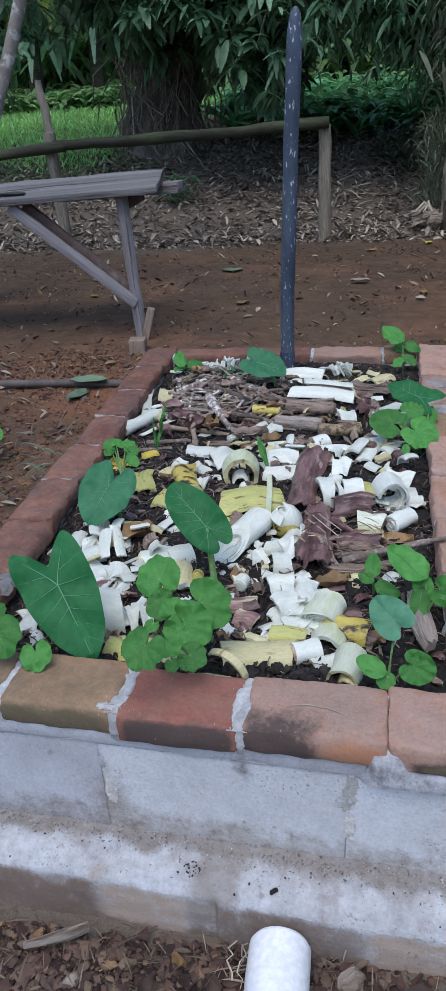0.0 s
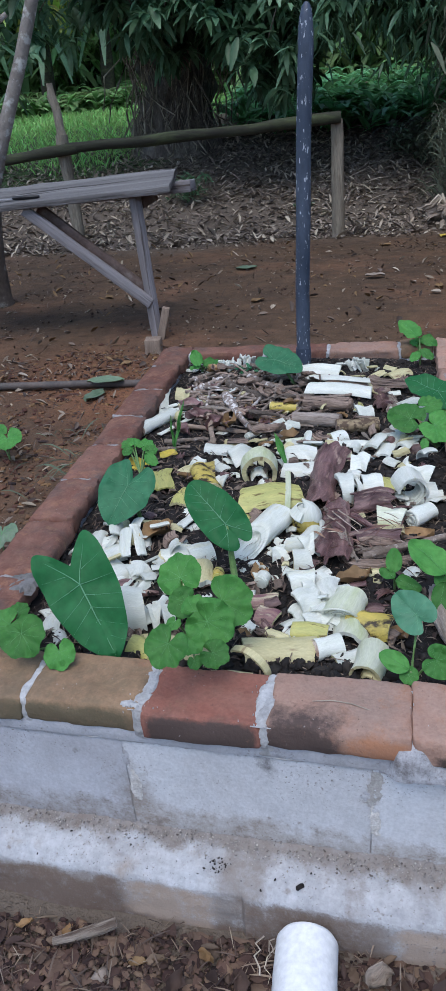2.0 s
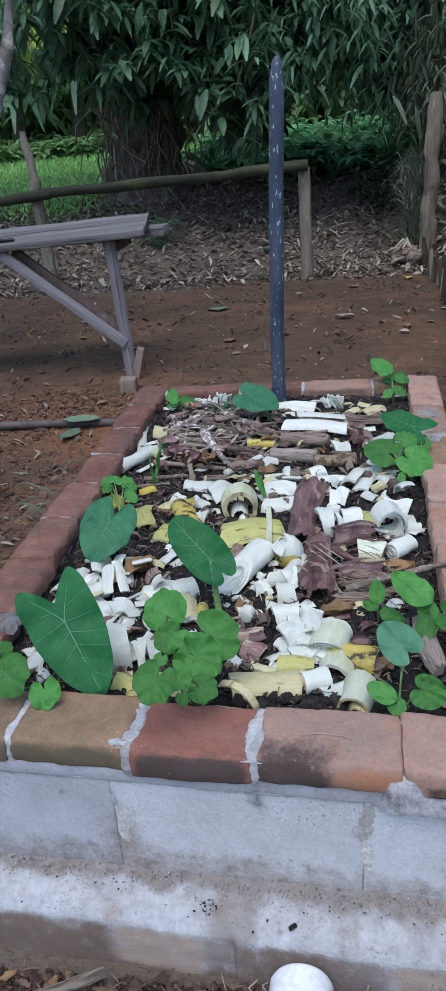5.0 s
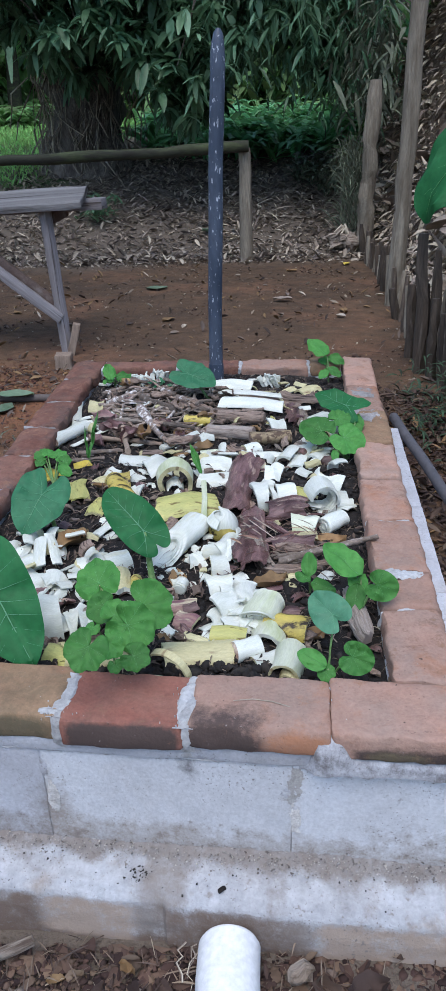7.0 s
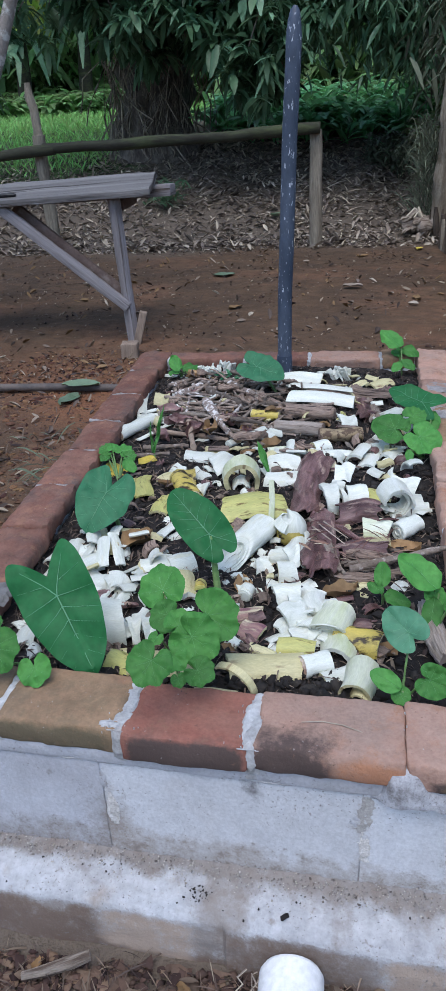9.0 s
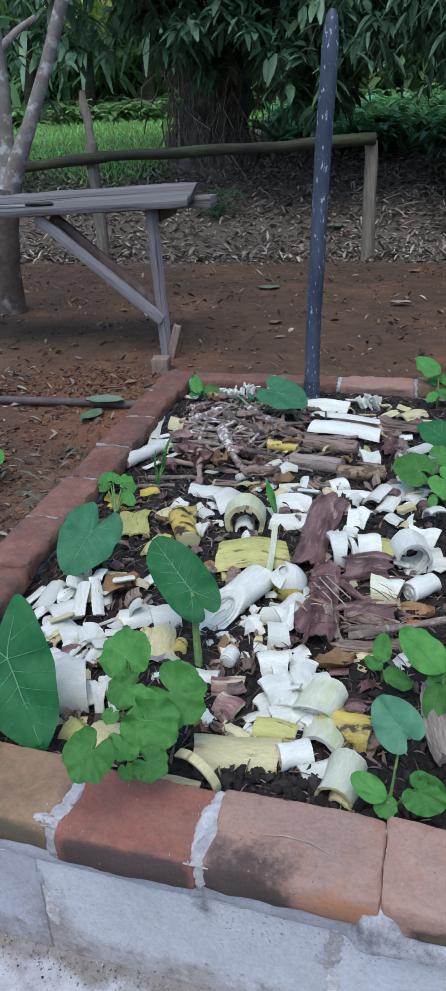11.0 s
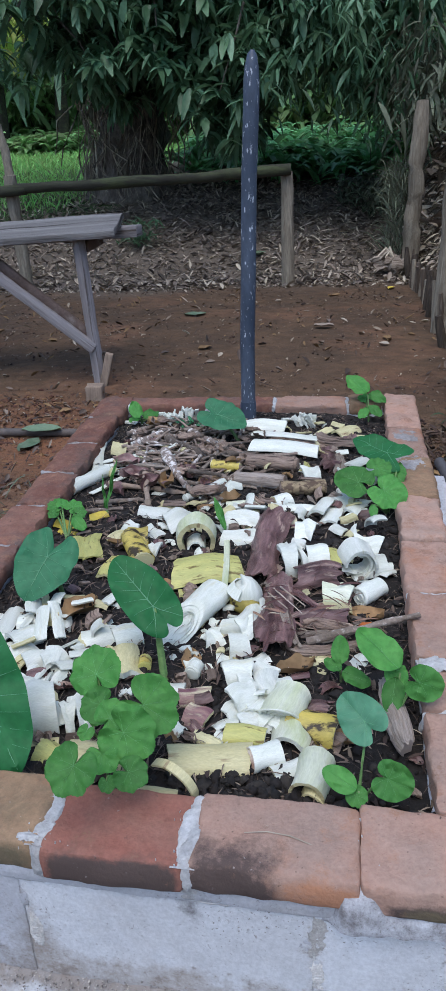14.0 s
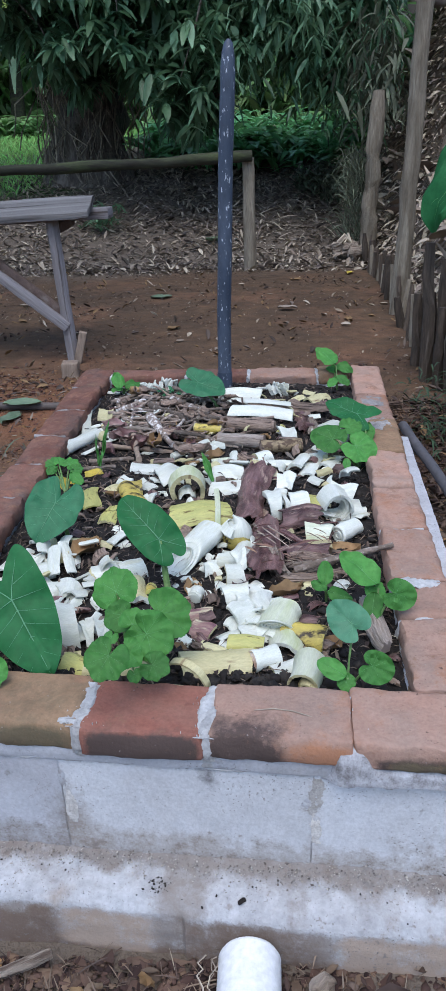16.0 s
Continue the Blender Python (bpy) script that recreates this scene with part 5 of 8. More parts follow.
dry((0.253, 1.594), (0.266, 1.361), 0.021, 120, M_HUSK, 20)
dry((-0.103, 1.552), (-0.015, 1.499), 0.030, 130, M_DRY, 0)
dry((-0.184, 1.526), (-0.103, 1.552), 0.030, 130, M_DRY, 0)
dry((0.146, 1.601), (0.228, 1.583), 0.030, 130, M_DRY, 0, lift=0.004)
log((-0.107, 1.404), (-0.026, 1.390), 0.020, M_ROTTEN, M_CREAM, "short yellow blackened banana stem length", flat=0.8)
sheath((0.002, 1.559), (0.207, 1.499), 0.030, 90, 0.012, -20, lift=0.01, label="long squared white banana stem length")
sheath((-0.003, 1.636), (0.200, 1.585), 0.022, 70, 0.005, -10, lift=0.03, label="white upper layer of a long banana stem length")
sheath((-0.001, 1.474), (0.149, 1.421), 0.020, 60, 0.005, -20)
sheath((0.003, 1.717), (0.234, 1.687), 0.018, 60, 0.004, -10)
sheath((-0.057, 1.764), (0.095, 1.767), 0.056, 50, 0.009, -40, lift=0.006, label="broad flat white banana stem slab")
sheath((0.150, 1.334), (0.199, 1.354), 0.049, 70, 0.007, -50, lift=0.008)
sheath((0.146, 1.345), (0.160, 1.421), 0.026, 60, 0.004, -40, outer=M_YELLOW, inner=M_WHITE, lift=0.006)
sheath((0.187, 1.292), (0.224, 1.281), 0.019, 70, 0.004, -20)
sheath((0.326, 1.333), (0.362, 1.411), 0.027, 110, 0.007, -20, outer=M_WHITE, inner=M_CREAM)
sheath((0.295, 1.414), (0.344, 1.480), 0.028, 110, 0.007, 10, lift=0.004)
sheath((0.209, 1.716), (0.254, 1.797), 0.030, 70, 0.005, 0, outer=M_CREAM, inner=M_WHITE)
sheath((0.263, 1.725), (0.329, 1.791), 0.027, 120, 0.007, -10, outer=M_CREAM, inner=M_CREAM)
sheath((0.294, 1.709), (0.358, 1.718), 0.021, 90, 0.005, 0, outer=M_CREAM, inner=M_WHITE)
frayed(0.161, 1.805, 13, 0.060, "frayed white tuft of banana stem")
frayed(-0.311, 1.859, 12, 0.055, "frayed white tuft of banana stem")
frayed(-0.262, 1.886, 12, 0.055, "frayed white tuft of banana stem")
# pieces along the far left
log((-0.500, 1.251), (-0.426, 1.389), 0.024, M_WHITE, M_BROWNEND, "white hollow banana stem length by the rim", flat=0.8)
sheath((-0.465, 1.402), (-0.516, 1.656), 0.020, 80, 0.005, 0, lift=0.01)
sheath((-0.454, 1.585), (-0.404, 1.582), 0.045, 60, 0.004, -40, outer=M_CREAM, inner=M_CREAM, lift=0.008)
sheath((-0.407, 1.557), (-0.412, 1.622), 0.035, 60, 0.006, -40)
sheath((-0.467, 1.420), (-0.287, 1.441), 0.013, 60, 0.004, -10, lift=0.0)
sheath((-0.453, 1.448), (-0.331, 1.503), 0.015, 60, 0.004, -10, lift=0.004)
sheath((-0.413, 1.389), (-0.289, 1.453), 0.017, 60, 0.004, -10, lift=0.008)
sheath((-0.472, 1.473), (-0.388, 1.518), 0.013, 60, 0.004, -10, lift=0.012)
sheath((-0.383, 1.445), (-0.283, 1.476), 0.015, 60, 0.004, -10, lift=0.0)
sheath((-0.436, 1.378), (-0.315, 1.419), 0.017, 60, 0.004, -10, lift=0.004)
sheath((-0.436, 1.229), (-0.358, 1.375), 0.012, 60, 0.004, -10, lift=0.008)
sheath((-0.377, 1.517), (-0.320, 1.565), 0.015, 60, 0.004, -10, lift=0.012)
sheath((-0.370, 1.505), (-0.349, 1.528), 0.022, 80, 0.005, -20)
sheath((-0.554, 1.895), (-0.375, 1.864), 0.015, 60, 0.004, -10)
# yellowed pieces
sheath((-0.357, 0.837), (-0.384, 0.950), 0.032, 70, 0.004, -10, outer=M_YELLOW, inner=M_YELLOW, lift=0.006, label="yellowed slab of banana stem")
sheath((-0.316, 0.844), (-0.347, 0.958), 0.038, 70, 0.004, 10, outer=M_YELLOW, inner=M_YELLOW, lift=0.004, label="yellowed slab of banana stem folded along its rib")
sheath((-0.272, 0.769), (-0.266, 0.863), 0.030, 80, 0.006, 0, outer=M_YELLOW, inner=M_CREAM, label="yellow piece of banana stem")
sheath((-0.255, 0.939), (-0.209, 0.950), 0.038, 100, 0.006, -20, outer=M_ROTTEN, inner=M_CREAM, lift=0.004, label="yellow blackened banana stem length")
sheath((-0.293, 0.939), (-0.287, 0.991), 0.030, 70, 0.006, 0, outer=M_CREAM, inner=M_CREAM, label="torn cream scrap of sheath")
sheath((-0.479, 1.065), (-0.405, 1.033), 0.030, 60, 0.003, -20, outer=M_YLEAF, inner=M_YLEAF, label="yellowed scrap of leaf on the soil")
sheath((-0.457, 1.021), (-0.405, 0.999), 0.018, 60, 0.003, -20, outer=M_YLEAF, inner=M_YLEAF, label="yellowed scrap of leaf on the soil")
sheath((-0.398, 1.077), (-0.356, 1.103), 0.024, 60, 0.003, -20, outer=M_YLEAF, inner=M_YLEAF, lift=0.006, label="yellowed scrap of leaf on the soil")
# white lengths and the heap in the front corner
sheath((-0.255, 0.528), (-0.200, 0.552), 0.023, 110, 0.007, -20)
sheath((-0.196, 0.544), (-0.150, 0.571), 0.023, 120, 0.008, -20)
sheath((-0.147, 0.418), (-0.178, 0.503), 0.051, 80, 0.012, 0, outer=M_CREAM, inner=M_WHITE, ragged=0.012, label="cream wedge of banana stem with a frayed end")
log((-0.112, 0.451), (-0.115, 0.471), 0.013, M_ROTTEN, M_YELLOW, "yellow disc cut from a banana stem", flat=1.0)
sheath((-0.420, 0.512), (-0.420, 0.576), 0.020, 100, 0.005, 30)
sheath((-0.427, 0.543), (-0.426, 0.633), 0.021, 90, 0.005, 0, lift=0.012)
sheath((-0.391, 0.516), (-0.347, 0.554), 0.024, 130, 0.008, -20, lift=0.006)
sheath((-0.406, 0.590), (-0.373, 0.601), 0.018, 110, 0.005, -10, outer=M_WHITE, inner=M_MAROON, lift=0.004)
sheath((-0.321, 0.518), (-0.338, 0.597), 0.026, 80, 0.005, 30, lift=0.01, slope=0.03)
sheath((-0.300, 0.529), (-0.338, 0.610), 0.014, 80, 0.004, -20, lift=0.014, slope=0.03)
sheath((-0.381, 0.455), (-0.356, 0.509), 0.026, 90, 0.006, -20, lift=0.006)
sheath((-0.342, 0.453), (-0.311, 0.473), 0.022, 100, 0.006, -30, lift=0.01)
sheath((-0.307, 0.451), (-0.278, 0.481), 0.024, 100, 0.006, -10, lift=0.006)
sheath((-0.259, 0.447), (-0.244, 0.471), 0.019, 70, 0.004, -20)
sheath((-0.275, 0.405), (-0.261, 0.439), 0.018, 100, 0.004, 0)
sheath((-0.311, 0.390), (-0.281, 0.408), 0.016, 120, 0.004, -10, lift=0.004)
sheath((-0.343, 0.388), (-0.330, 0.411), 0.013, 240, 0.004, -10, outer=M_WHITE, inner=M_CREAM, label="hollow white end of a banana stem length")
sheath((-0.290, 0.322), (-0.240, 0.339), 0.045, 120, 0.008, -40, lift=0.004)
sheath((-0.226, 0.328), (-0.207, 0.334), 0.042, 70, 0.007, -40, lift=0.004)
sheath((-0.201, 0.332), (-0.178, 0.339), 0.042, 70, 0.007, -40, lift=0.004)
sheath((-0.270, 0.263), (-0.217, 0.274), 0.009, 110, 0.004, -10, outer=M_CREAM, inner=M_MAROON)
sheath((-0.208, 0.280), (-0.151, 0.296), 0.008, 110, 0.004, -10, outer=M_HUSK, inner=M_MAROON)
sheath((-0.132, 0.382), (-0.129, 0.407), 0.015, 90, 0.004, 0)
sheath((-0.428, 0.504), (-0.409, 0.553), 0.023, 90, 0.005, 20)
sheath((-0.460, 0.551), (-0.450, 0.620), 0.019, 80, 0.004, 20, lift=0.006)
sheath((-0.456, 0.477), (-0.448, 0.535), 0.015, 70, 0.004, 20)
sheath((-0.418, 0.316), (-0.411, 0.266), 0.027, 80, 0.005, 0)
sheath((-0.452, 0.325), (-0.440, 0.347), 0.019, 80, 0.004, 0)
sheath((-0.375, 0.239), (-0.406, 0.276), 0.019, 80, 0.004, 0)

# small cut plates and chips thrown over the heap
def bits(n, x0, x1, y0, y1, tones, label, size=(0.010, 0.030), lift=0.012):
    for i in range(n):
        x, y, a, l = rb.uniform(x0, x1), rb.uniform(y0, y1), rb.uniform(0, 6.28), rb.uniform(*size) * 0.6
        m = rb.choice(tones)
        sheath((x - l * math.cos(a), y - l * math.sin(a)), (x + l * math.cos(a), y + l * math.sin(a)), rb.uniform(0.010, 0.024), rb.uniform(40, 110), rb.uniform(0.002, 0.005), rb.uniform(-50, 50), m, m, label=label, name="stem_chip", lift=rb.uniform(0, lift), slope=rb.uniform(-0.008, 0.010), ragged=0.0012)


WT = "small white chip of banana stem on the soil"
bits(30, -0.43, -0.21, 0.36, 0.68, (M_WHITE, M_WHITE, M_WHITE, M_CREAM), WT, (0.022, 0.048), 0.018)
bits(22, -0.24, 0.06, 0.98, 1.26, (M_WHITE, M_WHITE, M_CREAM), WT, (0.020, 0.050))
bits(22, 0.08, 0.33, 0.98, 1.28, (M_WHITE, M_WHITE, M_CREAM), WT, (0.020, 0.050))
bits(14, 0.05, 0.14, 0.30, 0.46, (M_WHITE,), WT, (0.018, 0.038), 0.022)
bits(14, -0.06, 0.08, 0.44, 0.62, (M_WHITE, M_CREAM), WT, (0.006, 0.014), 0.0)
bits(12, 0.02, 0.10, 0.50, 0.66, (M_WHITE,), WT, (0.020, 0.040))
bits(10, 0.12, 0.24, 0.80, 0.96, (M_WHITE,), WT, (0.024, 0.044), 0.016)
bits(10, 0.26, 0.36, 0.76, 0.98, (M_WHITE,), WT, (0.024, 0.050), 0.016)
bits(18, -0.40, 0.33, 0.60, 1.85, (M_WHITE, M_CREAM), WT, (0.008, 0.024))
bits(16, 0.05, 0.36, 1.30, 1.88, (M_WHITE, M_CREAM), WT, (0.020, 0.050))
bits(22, -0.46, -0.20, 1.30, 1.64, (M_WHITE, M_CREAM), "small white chip of banana stem among the sticks", (0.014, 0.040), 0.02)
bits(60, -0.42, 0.35, 0.29, 1.20, (M_DRY, M_MAROON, M_HUSK, M_DRY), "brown scrap of dried sheath on the soil", (0.012, 0.034))
bits(46, -0.30, 0.34, 1.10, 1.80, (M_DRY, M_MAROON, M_HUSK, M_DRY), "brown scrap of dried sheath among the stems", (0.016, 0.046), 0.02)

bits(26, -0.44, -0.20, 0.30, 0.62, (M_WHITE, M_WHITE, M_CREAM), WT, (0.020, 0.046), 0.018)

# sticks
stick((-0.266, 1.475), (-0.157, 1.212), 0.0169, M_STICKW, lift=0.016, label="thick knotty stick mottled with white")
stick((-0.304, 1.362), (-0.242, 1.111), 0.0132, M_FRESHWOOD, lift=0.02, knots=0.001, label="pale brown stick on the heap")
stick((-0.390, 1.269), (-0.251, 1.234), 0.0090, M_FRESHWOOD, lift=0.008, knots=0.002, label="pale brown stick on the heap")
stick((-0.251, 1.234), (-0.156, 1.203), 0.0087, M_FRESHWOOD, lift=0.006, knots=0.002)
stick((-0.213, 1.657), (-0.112, 1.540), 0.0133, M_STICKW, lift=0.016)
stick((-0.288, 1.384), (-0.249, 1.301), 0.0082, M_FRESHWOOD, lift=0.01)
stick((-0.390, 1.581), (-0.317, 1.698), 0.0123, M_STICKW, lift=0.014)
stick((-0.285, 1.614), (-0.107, 1.433), 0.0133, M_STICK, lift=0.012)
stick((-0.439, 1.706), (-0.341, 1.808), 0.0093, M_STICK, lift=0.014)
stick((-0.079, 1.321), (-0.017, 1.278), 0.0097, M_STICK, lift=0.006)
stick((-0.399, 1.160), (-0.269, 1.176), 0.0086, M_STICK, lift=0.004)
stick((-0.415, 1.109), (-0.316, 1.130), 0.0066, M_STICK, lift=0.002)
for i in range(80):
    x, y = rb.uniform(-0.40, -0.10), rb.uniform(1.42, 1.80)
    a = rb.gauss(0.0, 0.9)
    l = rb.uniform(0.025, 0.075)
    stick((x - l * math.cos(a), y - l * math.sin(a)), (x + l * math.cos(a), y + l * math.sin(a)), rb.uniform(0.003, 0.0075), rb.choice((M_STICK, M_STICKW, M_STICK, M_DRY)), rb.uniform(0, 0.026), slope=rb.uniform(-0.015, 0.015), knots=0.014)
for i in range(14):
    x, y = rb.uniform(-0.20, 0.10), rb.uniform(1.22, 1.70)
    a = rb.gauss(0.1, 0.5)
    stick((x - 0.05 * math.cos(a), y - 0.05 * math.sin(a)), (x + 0.05 * math.cos(a), y + 0.05 * math.sin(a)), rb.uniform(0.004, 0.009), rb.choice((M_STICK, M_DRY)), rb.uniform(0, 0.015))
for i in range(46):
    x, y = rb.uniform(-0.36, 0.0), rb.uniform(1.27, 1.72)
    a = rb.gauss(0.3, 0.8)
    l = rb.uniform(0.03, 0.09)
    stick((x - l * math.cos(a), y - l * math.sin(a)), (x + l * math.cos(a), y + l * math.sin(a)), rb.choice((0.002, 0.003, 0.005, 0.008)), rb.choice((M_STICK, M_STICK, M_HUSK, M_DRY)), rb.uniform(0.004, 0.026), slope=rb.uniform(-0.02, 0.02), knots=0.012, label="thin grey dry twig on the heap")


def torn(n, where, l0, l1, w, material, label):
    """Curling torn strands of dried sheath."""
    spots = np.array([where() for _ in range(n)])
    a = RNG.normal(0.9, 0.9, n)
    along = np.stack([np.cos(a), np.sin(a), RNG.uniform(-0.1, 0.35, n)], 1)
    length = RNG.uniform(l0, l1, n)
    ob = leaf_cloud("torn_strands", spots, along, unit(n) + np.array((0, -0.5, 0.8)), length, length * RNG.uniform(w * 0.5, w * 1.5, n), material, None, 0.25, 0.3, 5)
    return tagged(ob, label, "dry strands", kind="stuff")


def maroon_spot():
    x, y = RNG.uniform(0.08, 0.27), RNG.uniform(0.52, 0.72)
    return x, y, bz(x, y) + RNG.uniform(0.01, 0.05)


torn(34, maroon_spot, 0.010, 0.038, 0.05, M_LITTERP, "pale torn strands of dried banana sheath")
torn(60, maroon_spot, 0.025, 0.07, 0.07, M_STRAND, "maroon torn strands of dried banana sheath")
stick((0.180, 0.528), (0.392, 0.582), 0.008, M_STICK, 0.016, label="long grey-brown stick reaching over the rim", slope=0.03)
def rotten_log(a, b, r, label):
    """A decayed length, its wood split into fibres along the grain."""
    a, b = Vector((*a, 0.4)), Vector((*b, 0.405))
    d = (b - a).normalized()
    bm = tube(line(a, b, 22, 0, 0.006, 3.0), [r * (0.75 + 0.35 * math.sin(3.0 * i / 21)) for i in range(22)], 30, 0.002, 30)
    for v in bm.verts:
        t = (v.co - a).dot(d)
        o = v.co - a - d * t
        k = 0.9 * noise.noise(Vector((t * 6, math.atan2(o.z, o.x) * 3.5, 1.0))) + 0.4 * noise.noise(Vector((t * 25, math.atan2(o.z, o.x) * 8, 5.0)))
        v.co += o * 0.30 * k + d * 0.010 * noise.noise(o * 160) * (1 if 0.01 < t < (b - a).length - 0.01 else 1.6)
    ob = obj("decayed_log", bm, M_LOGWOOD)
    settle(ob, 0.006)
    return tagged(ob, label, "log")


rotten_log((0.320, 0.425), (0.338, 0.270), 0.018, "greyish decayed piece of wood on the soil")


# dead leaves in the bed
def dead_leaf(x, y, z, size, ang, material=M_DEADLEAF, label="crumpled brown dead leaf", crumple=0.5, name="dead_leaf", cat="dead leaf"):
    bm = bmesh.new()
    uvl = bm.loops.layers.uv.verify()
    n, m = 8, 6
    g = []
    for i in range(n + 1):
        t = i / n
        w = math.sin(math.pi * min(0.98, 0.04 + 0.93 * t)) ** 0.7 * 0.30
        row = []
        for k in range(m + 1):
            s = k / m * 2 - 1
            p = Vector(((t - 0.5), s * w, crumple * 0.18 * s * s))
            p += wob(p * 1.0 + Vector((x * 50, y * 50, 0)), 3.5, 0.14 * crumple)
            row.append(bm.verts.new(p * size))
        g.append(row)
    for i in range(n):
        for k in range(m):
            f = bm.faces.new((g[i][k], g[i + 1][k], g[i + 1][k + 1], g[i][k + 1]))
            for l, (u, v) in zip(f.loops, ((i, k), (i + 1, k), (i + 1, k + 1), (i, k + 1))):
                l[uvl].uv = (size * u / n + x, size * 0.6 * v / m + y)
    low = min(v.co.z for v in bm.verts)
    bm.transform(pose(x, y, z, 0, 0, ang) @ pose(0, 0, -low + 0.001))
    return tagged(obj(name, bm, material), label, cat)


for (x, y, s, a) in ((-0.289, 0.620, 0.10, 60), (0.165, 0.470, 0.07, 20), (-0.030, 0.480, 0.06, 100), (0.24, 0.30, 0.06, 40), (-0.10, 1.28, 0.08, 20), (0.30, 0.66, 0.07, 0)):
    dead_leaf(x, y, bz(x, y), s, a, crumple=1.0)
for i in range(70):
    x, y = rb.uniform(-0.44, 0.36), rb.uniform(0.18, 1.85)
    dead_leaf(x, y, bz(x, y), rb.uniform(0.02, 0.05), rb.uniform(0, 360), rb.choice((M_DRY, M_DEADLEAF, M_MAROON, M_LITTER)), "small crumpled brown scrap on the soil", 1.2)
for i in range(34):
    x, y = rb.uniform(-0.38, 0.02), rb.uniform(1.15, 1.82)
    dead_leaf(x, y, bz(x, y) + rb.uniform(0.0, 0.03), rb.uniform(0.04, 0.09), rb.uniform(0, 360), rb.choice((M_DRY, M_DEADLEAF, M_MAROON)), "crumpled brown scrap among the sticks", 1.3)
dead_leaf(0.295, 0.597, bz(0.295, 0.597) + 0.016, 0.034, 10, M_ORANGE, "small orange withered blossom on the soil", 0.8, "withered_blossom", "blossom")

# ---- living plants ----
TARO = ((0, 1.0), (0.13, 0.90), (0.28, 0.68), (0.38, 0.40), (0.43, 0.10), (0.44, -0.16), (0.42, -0.42), (0.33, -0.57), (0.18, -0.48), (0.0, -0.25))
PUMPKIN = ((0, 0.82), (0.19, 0.76), (0.33, 0.63), (0.54, 0.55), (0.63, 0.31), (0.70, 0.05), (0.62, -0.22), (0.45, -0.43), (0.23, -0.48), (0.08, -0.33), (0.0, -0.05))
HEART = ((0, 0.92), (0.17, 0.85), (0.40, 0.60), (0.55, 0.27), (0.58, -0.04), (0.52, -0.32), (0.37, -0.50), (0.20, -0.52), (0.08, -0.38), (0.0, -0.22))
ROUND = ((0, 0.84), (0.22, 0.80), (0.42, 0.66), (0.58, 0.42), (0.64, 0.12), (0.60, -0.18), (0.46, -0.38), (0.25, -0.44), (0.08, -0.32), (0.0, -0.08))
SLIM = ((0, 1.0), (0.13, 0.95), (0.27, 0.76), (0.36, 0.46), (0.38, 0.14), (0.37, -0.12), (0.30, -0.34), (0.18, -0.48), (0.07, -0.47), (0.0, -0.34))
THIN = ((0, 1.0), (0.018, 0.8), (0.035, 0.5), (0.035, 0.25), (0.02, 0.0), (0.0, 0.0))
NARROW = ((0, 1.0), (0.04, 0.85), (0.09, 0.6), (0.10, 0.35), (0.07, 0.12), (0.03, 0.0), (0.0, 0.0))
OVAL = ((0, 1.0), (0.14, 0.93), (0.27, 0.72), (0.32, 0.45), (0.27, 0.20), (0.13, 0.04), (0.0, 0.0))


def outline(half, per=4):
    """A smooth closed outline from one half's corners."""
    pts = list(half) + [(-x, y) for x, y in half[-2:0:-1]]
    n, out = len(pts), []
    sharp = {0, len(half) - 1}
    for i in range(n):
        p0, p1, p2, p3 = (pts[(i + k - 1) % n] for k in range(4))
        if i in sharp:
            p0 = p1
        if (i + 1) % n in sharp:
            p3 = p2
        for s in range(per):
            t = s / per
            out.append(tuple(0.5 * (2 * b + (c - a) * t + (2 * a - 5 * b + 4 * c - d) * t * t + (3 * b - a - 3 * c + d) * t ** 3) for a, b, c, d in zip(p0, p1, p2, p3)))
    return out


def blade(half, size, cup=0.15, bend=0.25, wave=0.03, seed=0.0, tooth=0.0, centre=(0, 0.0)):
    """A leaf blade, its stalk joint on the origin and its tip along +y."""
    ring = outline(half)
    bm = bmesh.new()
    c0 = Vector((*centre, 0))

    def surf(x, y, r):
        z = cup * abs(x) * (1 - 0.5 * abs(x)) - bend * y * abs(y) + wave * noise.noise(Vector((x * 4 + seed, y * 4, seed))) * (0.3 + r)
        return Vector((x, y, z)) * size

    mid = bm.verts.new(surf(0, 0, 0))
    prev = None
    for q in (0.25, 0.5, 0.75, 0.92, 1.0):
        row = []
        for i, (x, y) in enumerate(ring):
            k = q * (1 + (tooth * (1 if i % 2 else -1) if q == 1.0 else 0))
            row.append(bm.verts.new(surf(x * k, y * k, q)))
        n = len(row)
        for i in range(n):
            j = (i + 1) % n
            if prev is None:
                bm.faces.new((mid, row[j], row[i]))
            else:
                bm.faces.new((prev[i], prev[j], row[j], row[i]))
        prev = row
    bmesh.ops.recalc_face_normals(bm, faces=bm.faces)
    return bm, surf


